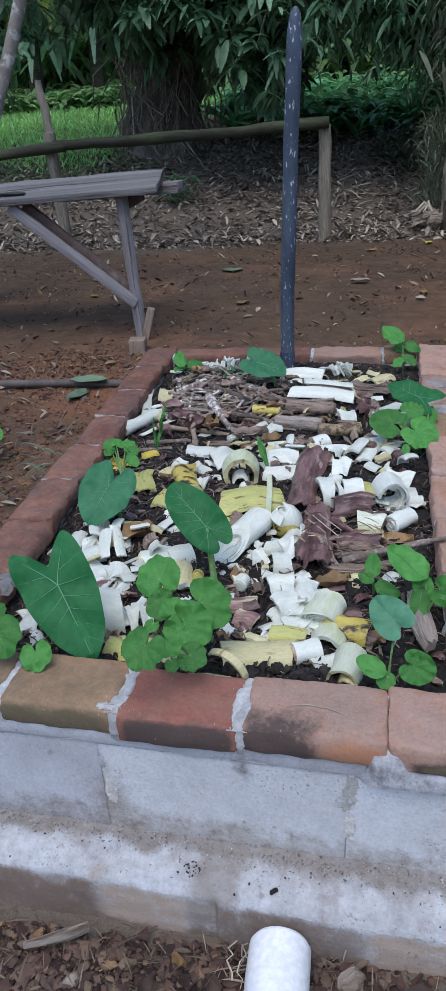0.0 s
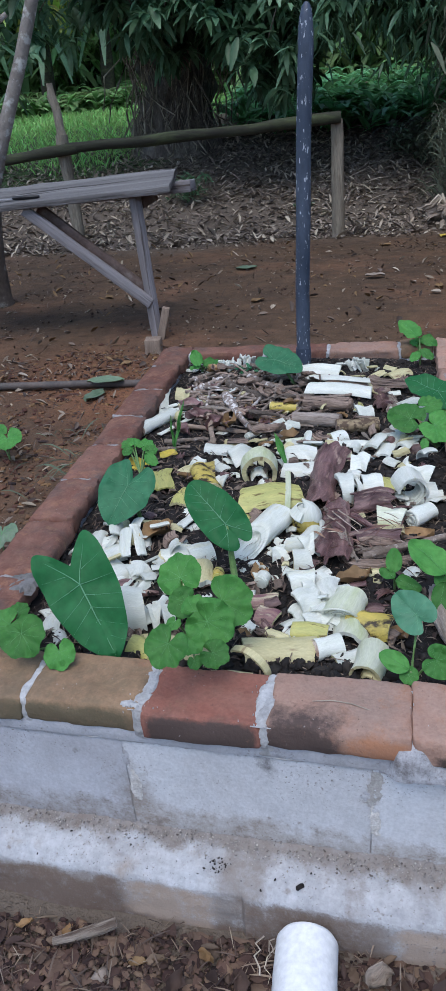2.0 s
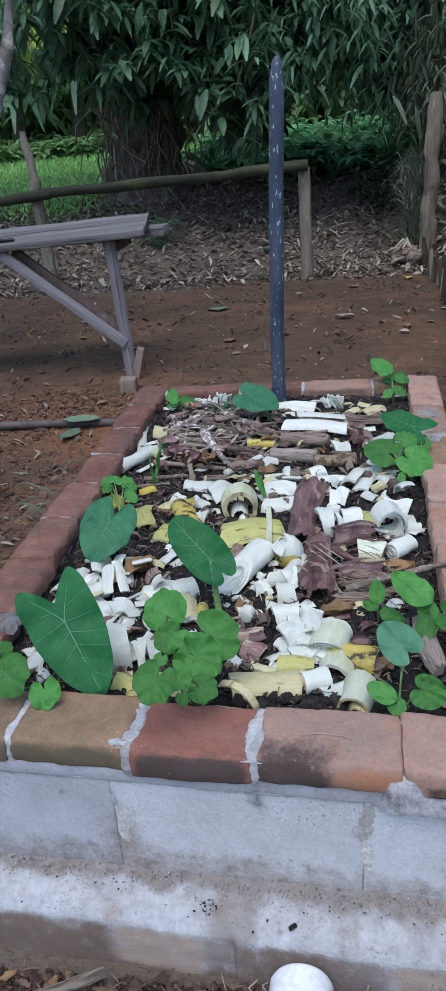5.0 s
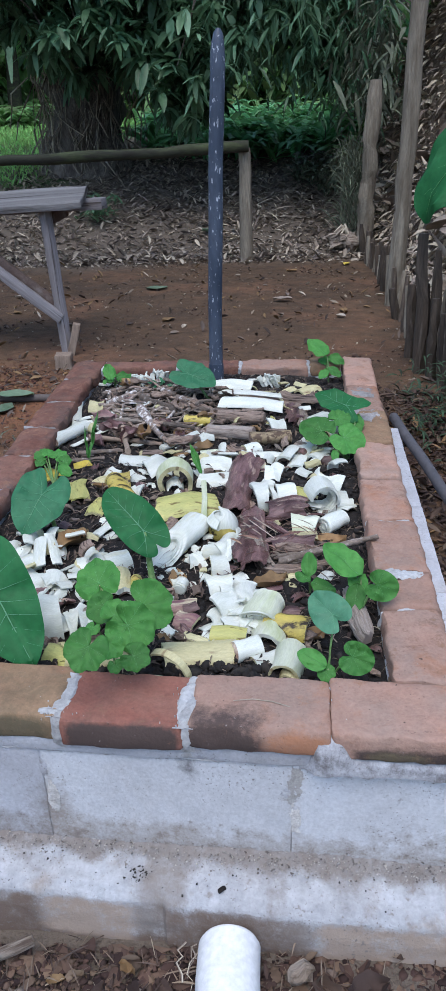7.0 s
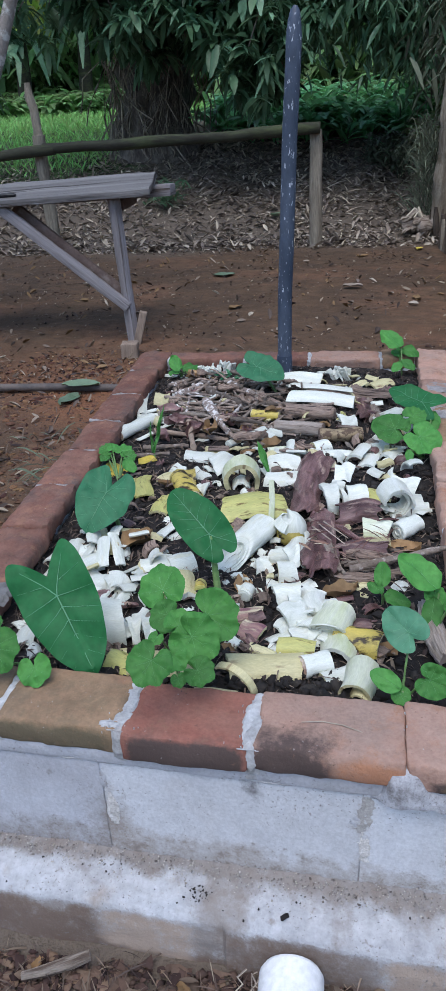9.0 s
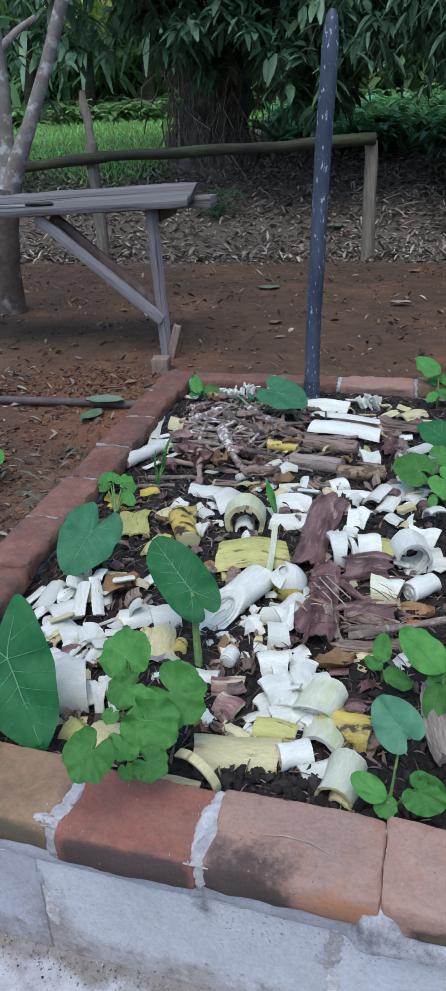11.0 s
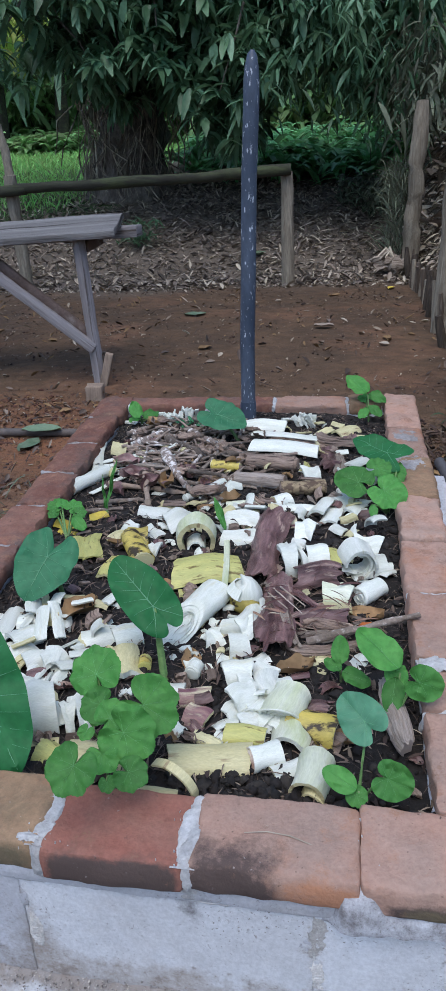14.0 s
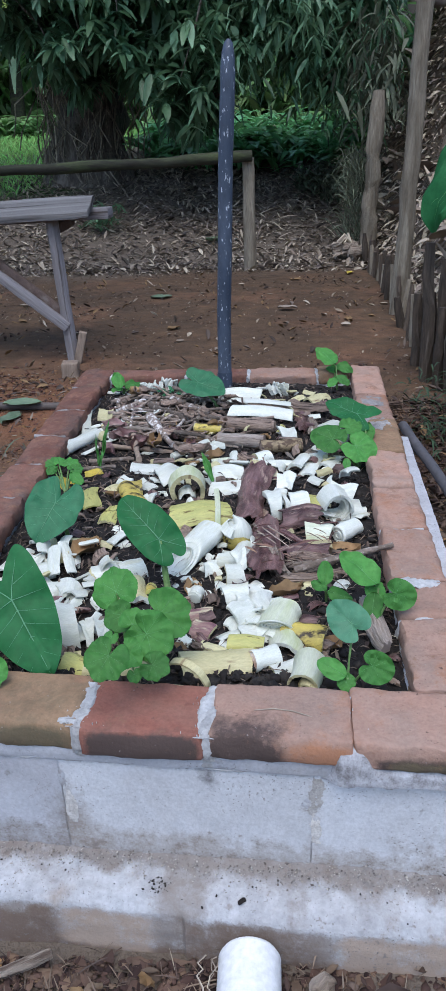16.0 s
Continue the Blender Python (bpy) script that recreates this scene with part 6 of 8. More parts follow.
def veins(half, size, surf, targets, w=0.008):
    """Main veins from the stalk joint, with finer ones branching off."""
    bm = bmesh.new()

    def run(p, q, r, n=6):
        pts = []
        for i in range(n):
            t = i / (n - 1)
            x, y = p[0] + (q[0] - p[0]) * t, p[1] + (q[1] - p[1]) * (t ** 0.85)
            pts.append(surf(x, y, t) + Vector((0, 0, 0.004 * size + 0.0005)))
        merge(bm, tube(pts, [r * (1 - 0.75 * i / (n - 1)) for i in range(n)], 5, 0, 1, True, 0, 0.6))

    if half in (TARO, HEART, SLIM):
        wide = 0.45 if half is TARO else 0.34 if half is SLIM else 0.50
        run((0, 0), (0, 0.95), size * w)
        for s in (1, -1):
            run((0, 0), (s * 0.26, -0.42), size * w * 0.8)
            run((s * 0.10, -0.16), (s * wide * 0.88, -0.22), size * w * 0.45, 5)
            run((0, 0), (s * wide * 0.93, 0.06), size * w * 0.6)
            for f in (0.13, 0.30, 0.47, 0.64):
                run((0, f), (s * wide * 0.92 * (1.0 - max(0.0, f - 0.1)), f + 0.20), size * w * (0.55 - 0.3 * f), 5)
        return bm
    for k, (tx, ty) in enumerate(targets):
        run((0, 0), (tx * 0.97, ty * 0.97), size * w)
        for f in (0.42, 0.68) if k == 0 else (0.55,):
            for s in (1, -1):
                o = Vector((tx, ty)) * f
                d = Vector((tx, ty)).normalized()
                run(o, o + d * 0.16 + Vector((-d.y, d.x)) * s * 0.10, size * w * 0.45, 4)
    return bm


TARO_V = ((0, 0.97), (0.33, 0.40), (-0.33, 0.40), (0.38, 0.08), (-0.38, 0.08), (0.35, -0.28), (-0.35, -0.28), (0.20, -0.42), (-0.20, -0.42))
PUMP_V = ((0, 0.76), (0.46, 0.48), (-0.46, 0.48), (0.62, 0.05), (-0.62, 0.05), (0.38, -0.38), (-0.38, -0.38))


def leaf(plant, kind, joint, tip, face, material=None, root=None, r=0.0022, cup=0.08, bend=0.10):
    """One leaf on its stalk, from its stalk joint to its tip; face: the way its upper side looks."""
    half, vv, mm, tooth, reach = {"taro": (TARO, TARO_V, M_TARO, 0.0, 1.0), "heart": (HEART, TARO_V, M_TAROB, 0.0, 0.9), "pumpkin": (PUMPKIN, PUMP_V, M_PUMP, 0.010, 0.97),
                                  "round": (ROUND, PUMP_V, M_PUMP, 0.004, 0.97), "slim": (SLIM, TARO_V, M_TARO, 0.0, 1.0), "oval": (OVAL, ((0, 0.95),), M_PUMP, 0.0, 1.0), "thin": (THIN, ((0, 0.95),), M_PUMP, 0.0, 1.0), "narrow": (NARROW, ((0, 0.95),), M_PUMP, 0.0, 1.0)}[kind]
    o = plant.location
    a, b = Vector(joint), Vector(tip)
    size = (b - a).length / reach
    y = (b - a).normalized()
    z = Vector(face) + wob(a, 30, 0.25)
    z = (z - y * z.dot(y)).normalized()
    x = y.cross(z)
    m = Matrix((x, y, z)).transposed().to_4x4()
    m.translation = a - o
    bm, surf = blade(half, size, cup, bend, 0.10 if half in (TARO, HEART, SLIM) else 0.15, joint[0] * 31 + joint[1] * 17, tooth)
    ob = part("leaf", place(bm, m), material or mm, plant)
    part("vein", place(veins(half, size, surf, vv, 0.009 if half in (TARO, HEART, SLIM) else 0.005), m), M_VEINT if half in (TARO, HEART, SLIM) else M_VEIN, ob, "pale leaf veins")
    if root:
        s, e = Vector(root) - o, a - o - z * 0.006 - y * 0.004
        c = s.lerp(e, 0.5) + Vector((0, 0, 0.15 * (e - s).length))
        pts = [s.lerp(c, t).lerp(c.lerp(e, t), t) for t in (0, 0.17, 0.33, 0.5, 0.67, 0.83, 1.0)]
        part("stalk", tube(pts, [r * (1.4 - 0.5 * i / 6) for i in range(7)], 7), M_STEM, plant, "green leaf stalk")
    return ob


def plant_at(name, label, x, y, z=None, group="seedlings in the bed"):
    return thing(name, label, "plant", (x, y, (z if z is not None else bz(x, y)) - 0.004), group)


def root_of(p):
    return (p.location.x, p.location.y, p.location.z)


p = plant_at("taro_plant", "young taro plant with one large dark green leaf", -0.360, 0.300)
for k, a, b, f in (
    ("taro", (-0.314, 0.233, 0.512), (-0.236, 0.158, 0.410), (0.1, -0.75, 0.65)),
):
    leaf(p, k, a, b, f, None, root_of(p), 0.004)

p = plant_at("taro_plant", "young taro plant with one dark green shield-shaped leaf", -0.072, 0.432)
for k, a, b, f in (
    ("slim", (-0.094, 0.481, 0.500), (-0.176, 0.536, 0.568), (0.1, -0.75, 0.65)),
):
    leaf(p, k, a, b, f, None, root_of(p), 0.0055)

p = plant_at("taro_plant", "young taro plant with a heart-shaped green leaf", -0.345, 0.700)
for k, a, b, f in (
    ("heart", (-0.362, 0.685, 0.482), (-0.396, 0.611, 0.426), (0.1, -0.65, 0.75)),
):
    leaf(p, k, a, b, f, None, root_of(p), 0.004)

p = plant_at("taro_plant", "small taro plant with a rounded bluish green leaf", -0.045, 1.620)
for k, a, b, f in (
    ("heart", (-0.116, 1.626, 0.488), (-0.024, 1.596, 0.468), (0, -0.5, 0.85)),
):
    leaf(p, k, a, b, f, None, root_of(p), 0.004)

p = plant_at("pumpkin_seedling", "pumpkin seedling with rounded bright green leaves", -0.124, 0.244)
for k, a, b, f in (
    ("pumpkin", (-0.143, 0.282, 0.500), (-0.163, 0.326, 0.533), (0, -0.6, 0.8)),
    ("pumpkin", (-0.058, 0.230, 0.488), (0.003, 0.203, 0.468), (0, -0.6, 0.8)),
    ("pumpkin", (-0.070, 0.157, 0.500), (-0.019, 0.142, 0.475), (0.1, -0.75, 0.65)),
    ("pumpkin", (-0.112, 0.069, 0.522), (-0.132, 0.033, 0.495), (0, -0.6, 0.8)),
    ("pumpkin", (-0.123, 0.230, 0.485), (-0.159, 0.214, 0.473), (0, -0.6, 0.8)),
    ("pumpkin", (-0.099, 0.193, 0.492), (-0.069, 0.212, 0.507), (0, -0.6, 0.8)),
    ("pumpkin", (-0.054, 0.109, 0.475), (-0.022, 0.098, 0.467), (0, -0.6, 0.8)),
    ("pumpkin", (-0.097, 0.136, 0.480), (-0.073, 0.115, 0.464), (0, -0.6, 0.8)),
    ("pumpkin", (-0.083, 0.102, 0.462), (-0.077, 0.089, 0.452), (0, -0.6, 0.8)),
    ("pumpkin", (-0.136, 0.190, 0.470), (-0.143, 0.175, 0.462), (0, -0.45, 0.9)),
):
    leaf(p, k, a, b, f, None, root_of(p), 0.0018)

p = plant_at("pumpkin_seedling", "pumpkin seedling leaning over the brick rim", -0.430, 0.205)
for k, a, b, f in (
    ("pumpkin", (-0.392, 0.136, 0.475), (-0.357, 0.101, 0.449), (0, -0.6, 0.8)),
    ("pumpkin", (-0.426, 0.164, 0.470), (-0.455, 0.131, 0.446), (0, -0.6, 0.8)),
    ("pumpkin", (-0.326, 0.128, 0.445), (-0.311, 0.099, 0.423), (0, -0.6, 0.8)),
    ("pumpkin", (-0.427, 0.201, 0.470), (-0.417, 0.224, 0.481), (0, -0.45, 0.9)),
):
    leaf(p, k, a, b, f, None, root_of(p), 0.0018)

p = plant_at("pumpkin_seedling", "pumpkin seedling with a bluish young leaf", 0.258, 0.178)
for k, a, b, f in (
    ("heart", (0.268, 0.243, 0.465), (0.234, 0.278, 0.484), (-0.25, -0.5, 0.8)),
    ("round", (0.296, 0.158, 0.440), (0.335, 0.147, 0.430), (-0.1, -0.85, 0.5)),
    ("oval", (0.253, 0.150, 0.425), (0.207, 0.171, 0.441), (0, -0.6, 0.8)),
    ("pumpkin", (0.253, 0.151, 0.415), (0.262, 0.135, 0.403), (0, -0.6, 0.8)),
):
    leaf(p, k, a, b, f, M_PALELEAF if k == "heart" else None, root_of(p), 0.0018, 0.22, 0.10)

p = plant_at("pumpkin_seedling", "pumpkin seedling with long seed leaves by the rim", 0.325, 0.352)
for k, a, b, f in (
    ("oval", (0.332, 0.382, 0.455), (0.268, 0.439, 0.498), (0, -0.6, 0.8)),
    ("round", (0.329, 0.393, 0.440), (0.331, 0.366, 0.427), (0, -0.45, 0.9)),
    ("oval", (0.327, 0.379, 0.440), (0.316, 0.333, 0.406), (0, -0.6, 0.8)),
    ("round", (0.360, 0.345, 0.460), (0.402, 0.334, 0.450), (-0.1, -0.85, 0.5)),
):
    leaf(p, k, a, b, f, None, root_of(p), 0.002)

p = plant_at("pumpkin_seedling", "small seedling with three oval green leaves", 0.242, 0.447)
for k, a, b, f in (
    ("oval", (0.239, 0.438, 0.420), (0.240, 0.471, 0.458), (0.1, -0.75, 0.65)),
    ("oval", (0.241, 0.428, 0.415), (0.212, 0.447, 0.425), (0, -0.45, 0.9)),
    ("oval", (0.243, 0.426, 0.415), (0.290, 0.406, 0.405), (0, -0.45, 0.9)),
):
    leaf(p, k, a, b, f, None, root_of(p), 0.0018)

p = plant_at("pumpkin_seedling", "larger pumpkin seedling spreading over the rim", 0.382, 1.135)
for k, a, b, f in (
    ("taro", (0.389, 1.316, 0.475), (0.299, 1.374, 0.504), (0, -0.45, 0.9)),
    ("round", (0.306, 1.156, 0.455), (0.240, 1.184, 0.478), (0, -0.6, 0.8)),
    ("round", (0.369, 1.134, 0.445), (0.425, 1.097, 0.418), (0, -0.6, 0.8)),
    ("oval", (0.339, 1.075, 0.430), (0.338, 1.045, 0.411), (0, -0.6, 0.8)),
    ("pumpkin", (0.359, 1.240, 0.460), (0.405, 1.255, 0.468), (0, -0.45, 0.9)),
    ("oval", (0.419, 1.286, 0.455), (0.414, 1.224, 0.424), (0, -0.45, 0.9)),
):
    leaf(p, k, a, b, f, None, root_of(p), 0.0025)

p = plant_at("pumpkin_seedling", "pumpkin seedling at the far brick rim", 0.381, 1.889)
for k, a, b, f in (
    ("oval", (0.376, 1.944, 0.460), (0.310, 2.015, 0.513), (0, -0.6, 0.8)),
    ("oval", (0.383, 1.980, 0.450), (0.443, 1.952, 0.429), (0, -0.6, 0.8)),
    ("pumpkin", (0.371, 1.982, 0.430), (0.343, 2.001, 0.439), (0, -0.45, 0.9)),
    ("oval", (0.379, 1.898, 0.430), (0.423, 1.867, 0.406), (0, -0.6, 0.8)),
    ("oval", (0.373, 1.883, 0.425), (0.345, 1.841, 0.404), (0, -0.45, 0.9)),
):
    leaf(p, k, a, b, f, None, root_of(p), 0.0022)

p = plant_at("pumpkin_seedling", "small bright green seedling in the far corner", -0.427, 1.866)
for k, a, b, f in (
    ("oval", (-0.424, 1.833, 0.410), (-0.459, 1.873, 0.461), (0.1, -0.75, 0.65)),
    ("oval", (-0.417, 1.849, 0.410), (-0.359, 1.874, 0.422), (0, -0.45, 0.9)),
    ("oval", (-0.422, 1.849, 0.405), (-0.469, 1.843, 0.402), (0, -0.45, 0.9)),
    ("oval", (-0.400, 1.834, 0.405), (-0.367, 1.834, 0.405), (0, -0.45, 0.9)),
):
    leaf(p, k, a, b, f, None, root_of(p), 0.002)

p = plant_at("pumpkin_seedling", "low seedling with several small rounded leaves", -0.422, 0.968)
for k, a, b, f in (
    ("pumpkin", (-0.471, 1.059, 0.425), (-0.503, 1.071, 0.431), (0, -0.45, 0.9)),
    ("pumpkin", (-0.456, 1.056, 0.430), (-0.450, 1.077, 0.440), (0, -0.45, 0.9)),
    ("pumpkin", (-0.423, 1.040, 0.430), (-0.403, 1.065, 0.442), (0, -0.45, 0.9)),
    ("pumpkin", (-0.403, 1.018, 0.425), (-0.376, 1.023, 0.427), (0, -0.45, 0.9)),
    ("oval", (-0.410, 1.003, 0.420), (-0.376, 0.969, 0.403), (0, -0.45, 0.9)),
    ("pumpkin", (-0.473, 1.037, 0.415), (-0.487, 1.021, 0.407), (0, -0.45, 0.9)),
):
    leaf(p, k, a, b, f, None, root_of(p), 0.002)

p = plant_at("seedling", "grass-like upright leaf near the rim", -0.356, 1.113)
for k, a, b, f in (
    ("thin", (-0.356, 1.114, 0.395), (-0.335, 1.180, 0.520), (0, -0.9, 0.4)),
    ("thin", (-0.360, 1.116, 0.395), (-0.372, 1.150, 0.480), (0, -0.9, 0.4)),
):
    leaf(p, k, a, b, f, None, root_of(p), 0.003)

p = plant_at("seedling", "single narrow green leaf rising from the soil", -0.022, 0.985)
for k, a, b, f in (
    ("narrow", (-0.023, 0.985, 0.400), (-0.053, 1.025, 0.475), (0.2, -0.8, 0.5)),
):
    leaf(p, k, a, b, f, None, root_of(p), 0.002)

p = plant_at("seedling", "small bluish seedling with narrow pointed leaves", -0.215, 1.760)
for a in (0, 55, 120, 180, 235, 300):
    c, s = math.cos(radians(a)), math.sin(radians(a))
    leaf(p, "narrow", (-0.215 + 0.012 * c, 1.760 + 0.012 * s, 0.415), (-0.215 + 0.07 * c, 1.760 + 0.07 * s, 0.425), (0, -0.4, 0.9), M_TAROB, None)

# ---- pole at the end of the bed ----
pole = thing("pole", "dark blue-black wooden pole flecked with paint, standing in the bed", "pole", (-0.041, 1.880, 0.36))
pts = [(0, 0, 0), (0.002, 0, 0.12), (0.005, 0, 0.30), (0.013, 0, 0.55), (0.022, 0, 0.80), (0.036, 0, 1.03), (0.038, 0, 1.08), (0.040, 0, 1.12), (0.042, 0, 1.148), (0.043, 0, 1.160)]
part("pole_shaft", tube(pts, [0.0255, 0.0252, 0.025, 0.025, 0.0248, 0.0245, 0.024, 0.020, 0.014, 0.006], 20, 0.0022, 9), M_POLE, pole)
part("pole_sleeve", tube([(0, 0, 0.0), (0.001, 0, 0.085), (0.001, 0, 0.095)], [0.0280, 0.0280, 0.0268], 20), M_POLE, pole, "dull plastic sleeve round the foot")

# ---- work bench in the yard ----
bench = thing("work_bench", "rough weathered grey plank bench on slanting legs", "bench", (-1.5, 3.2, 0.14))


def bench_beam(name, a, b, w, h, material, label="", seed=0.0, bevel=0.004, amp=0.003):
    """A sawn board from a to b; w across, h thick."""
    a, b = Vector(a), Vector(b)
    L = (b - a).length
    bm = rough_box((L, w, h), bevel, amp, 9, 4, seed)
    d = (b - a).normalized()
    q = d.to_track_quat("X", "Z")
    bm.transform(Matrix.Translation((a + b) / 2 - bench.location) @ q.to_matrix().to_4x4())
    return part(name, bm, material, bench, label)


def table_top():
    """One wide plank sloping gently to the yard, its end cut askew."""
    for k, (y0, y1, x1, s) in enumerate(((3.150, 3.745, -0.825, 1),)):
        bm = rough_box((1.95, y1 - y0, 0.034), 0.005, 0.006, 7, 4, s)
        for v in bm.verts:
            if v.co.x > 0.5:
                v.co.x -= 0.15 * (v.co.y + 0.1)
        ym = (y0 + y1) / 2
        bm.transform(pose(x1 - 0.975 - bench.location.x, ym - bench.location.y, 0.888 + 0.092 * (ym - 3.15) - bench.location.z, 5.3, -2.2, 0))
        part("top_plank", bm, M_WOODTOP, bench, "weathered grey plank, cracked along the grain")


table_top()
bench_beam("back_plank", (-2.75, 3.58, 0.845), (-0.765, 3.58, 0.906), 0.13, 0.058, M_WOOD, "second plank, reaching farther out", 2)
bench_beam("cross_bar", (-1.005, 3.30, 0.855), (-1.005, 3.60, 0.868), 0.05, 0.055, M_WOODB)
bench_beam("leg", (-1.010, 3.24, 0.90), (-0.968, 3.22, 0.13), 0.05, 0.045, M_WOOD, seed=3)
bench_beam("leg", (-1.03, 3.27, 0.90), (-0.988, 3.25, 0.13), 0.025, 0.045, M_WOOD, seed=4)
bench_beam("brace", (-1.62, 3.20, 0.872), (-0.975, 3.20, 0.345), 0.030, 0.056, M_WOOD, seed=5)
bench_beam("brace", (-1.57, 3.28, 0.872), (-1.01, 3.27, 0.405), 0.030, 0.050, M_WOODB, "darker brown brace", 6)
bench_beam("leg", (-2.55, 3.24, 0.85), (-2.60, 3.22, 0.13), 0.05, 0.05, M_WOOD, seed=7)
bench_beam("stake", (-0.950, 3.175, 0.12), (-0.893, 3.185, 0.325), 0.05, 0.040, M_FRESHWOOD, "short pale stake beside the leg", 8)
block = rough_box((0.085, 0.09, 0.10), 0.006, 0.004, 20, 2, 5)
block.transform(pose(-0.915, 2.93, 0.175, 0, 0, 8))
tagged(obj("wood_block", block, M_FRESHWOOD), "pale sawn wood block beside the bench leg", "wood block")

knife = thing("knife", "knife with a black handle lying on the bench", "knife", (-1.62, 3.235, 0.929))
part("handle", tube([(-0.07, 0, 0), (-0.03, 0, 0.002), (0.02, 0, 0.001), (0.075, 0, 0.002), (0.085, 0, 0.002)], [0.009, 0.014, 0.013, 0.014, 0.008], 10, oval=0.75), M_BLACK, knife)
bmk = rough_box((0.24, 0.03, 0.003), 0.001, 0.0005, 20, 1)
bmk.transform(pose(-0.185, 0.0, -0.002))
part("blade", bmk, M_STEEL, knife, "steel blade")

# ---- rail fence behind the yard ----
fence = thing("rail_fence", "low rail fence of mossy round poles", "fence", (-1.5, 6.5, 0.13))


def fpart(name, pts, radii, material, label="", sides=12, amp=0.006, seed=0.0):
    bm = tube([Vector(q) - fence.location for q in pts], radii, sides, amp, 5, True, seed)
    return part(name, bm, material, fence, label)


fpart("post", line((-0.065, 6.55, 0.02), (-0.07, 6.55, 1.135), 8, 0, 0.01), [0.062, 0.06, 0.06, 0.058, 0.057, 0.056, 0.056, 0.054], M_POST)
fpart("post", line((-2.60, 6.56, 0.05), (-2.62, 6.56, 1.20), 8, 0, 0.015), 0.06, M_POST)
fpart("post", line((-2.62, 6.60, 1.10), (-2.68, 6.62, 1.63), 6, 0, 0.02), [0.050, 0.044, 0.040, 0.040, 0.042, 0.028], M_POST, "upper end of the post, bent and bare", seed=3)
fpart("post", line((-5.2, 6.50, 0.02), (-5.2, 6.50, 1.10), 6, 0, 0.01), 0.06, M_POST)
fpart("rail", line((-0.03, 6.47, 1.150), (-2.55, 6.46, 1.085), 14, 0.012, 0.02), [0.048 + 0.004 * math.sin(i) for i in range(14)], M_RAIL)
fpart("rail", line((-2.45, 6.46, 1.082), (-5.4, 6.44, 0.90), 12, 0.02, 0.02), [0.050 + 0.004 * math.sin(i * 2) for i in range(12)], M_RAIL, seed=4)

# ---- forked tree beside the bench ----
ltree = thing("forked_tree", "slender grey-barked tree forking near the ground", "tree", (-2.40, 4.25, 0.14))


def tpart(tree, name, pts, radii, material, sides=14, amp=0.01, scale=6, seed=0.0, label=""):
    return part(name, tube([Vector(q) - tree.location for q in pts], radii, sides, amp, scale, True, seed), material, tree, label)


tpart(ltree, "trunk", [(-2.43, 4.25, 0.08), (-2.42, 4.25, 0.20), (-2.40, 4.25, 0.45), (-2.36, 4.25, 0.72), (-2.31, 4.25, 0.95)], [0.14, 0.105, 0.088, 0.082, 0.085], M_BARKD)
tpart(ltree, "limb", [(-2.31, 4.25, 0.92), (-2.21, 4.25, 1.13), (-2.10, 4.25, 1.31), (-1.925, 4.25, 1.65), (-1.785, 4.25, 1.96), (-1.67, 4.25, 2.4), (-1.55, 4.25, 3.2), (-1.45, 4.2, 4.2)], [0.072, 0.056, 0.047, 0.042, 0.040, 0.038, 0.034, 0.022], M_BARK, seed=2)
tpart(ltree, "limb", [(-2.31, 4.25, 0.92), (-2.275, 4.26, 1.2), (-2.245, 4.26, 1.56), (-2.25, 4.26, 2.1), (-2.3, 4.26, 3.0), (-2.4, 4.26, 4.2)], [0.06, 0.048, 0.042, 0.04, 0.035, 0.02], M_BARK, seed=5)
tpart(ltree, "limb", [(-2.25, 4.26, 1.72), (-2.12, 4.32, 1.84), (-2.02, 4.36, 1.90)], [0.026, 0.022, 0.016], M_BARK, seed=7)


def clusters(centres, per, l0, l1, w, material, name, parent, droop, down=0.5, spread=0.10):
    """Whorls of leaves hanging round twig ends."""
    n = len(centres) * per
    c = np.repeat(centres, per, 0) + RNG.normal(0, spread, (n, 3))
    d = unit(n)
    d[:, 2] = d[:, 2] * 0.6 - down
    length = RNG.uniform(l0, l1, n)
    ob = leaf_cloud(name, c - np.array(parent.location if parent else (0, 0, 0)), d, unit(n) * 0.5 + np.array((0, 0, 1.0)), length, length * RNG.uniform(w * 0.75, w * 1.25, n), material, parent, droop)
    return ob


cen = np.stack([RNG.uniform(-3.4, -0.9, 110), RNG.uniform(3.6, 5.2, 110), RNG.uniform(3.5, 5.0, 110)], 1)
part_crown = clusters(cen, 9, 0.14, 0.24, 0.26, M_MANGO, "crown", ltree, 0.3)

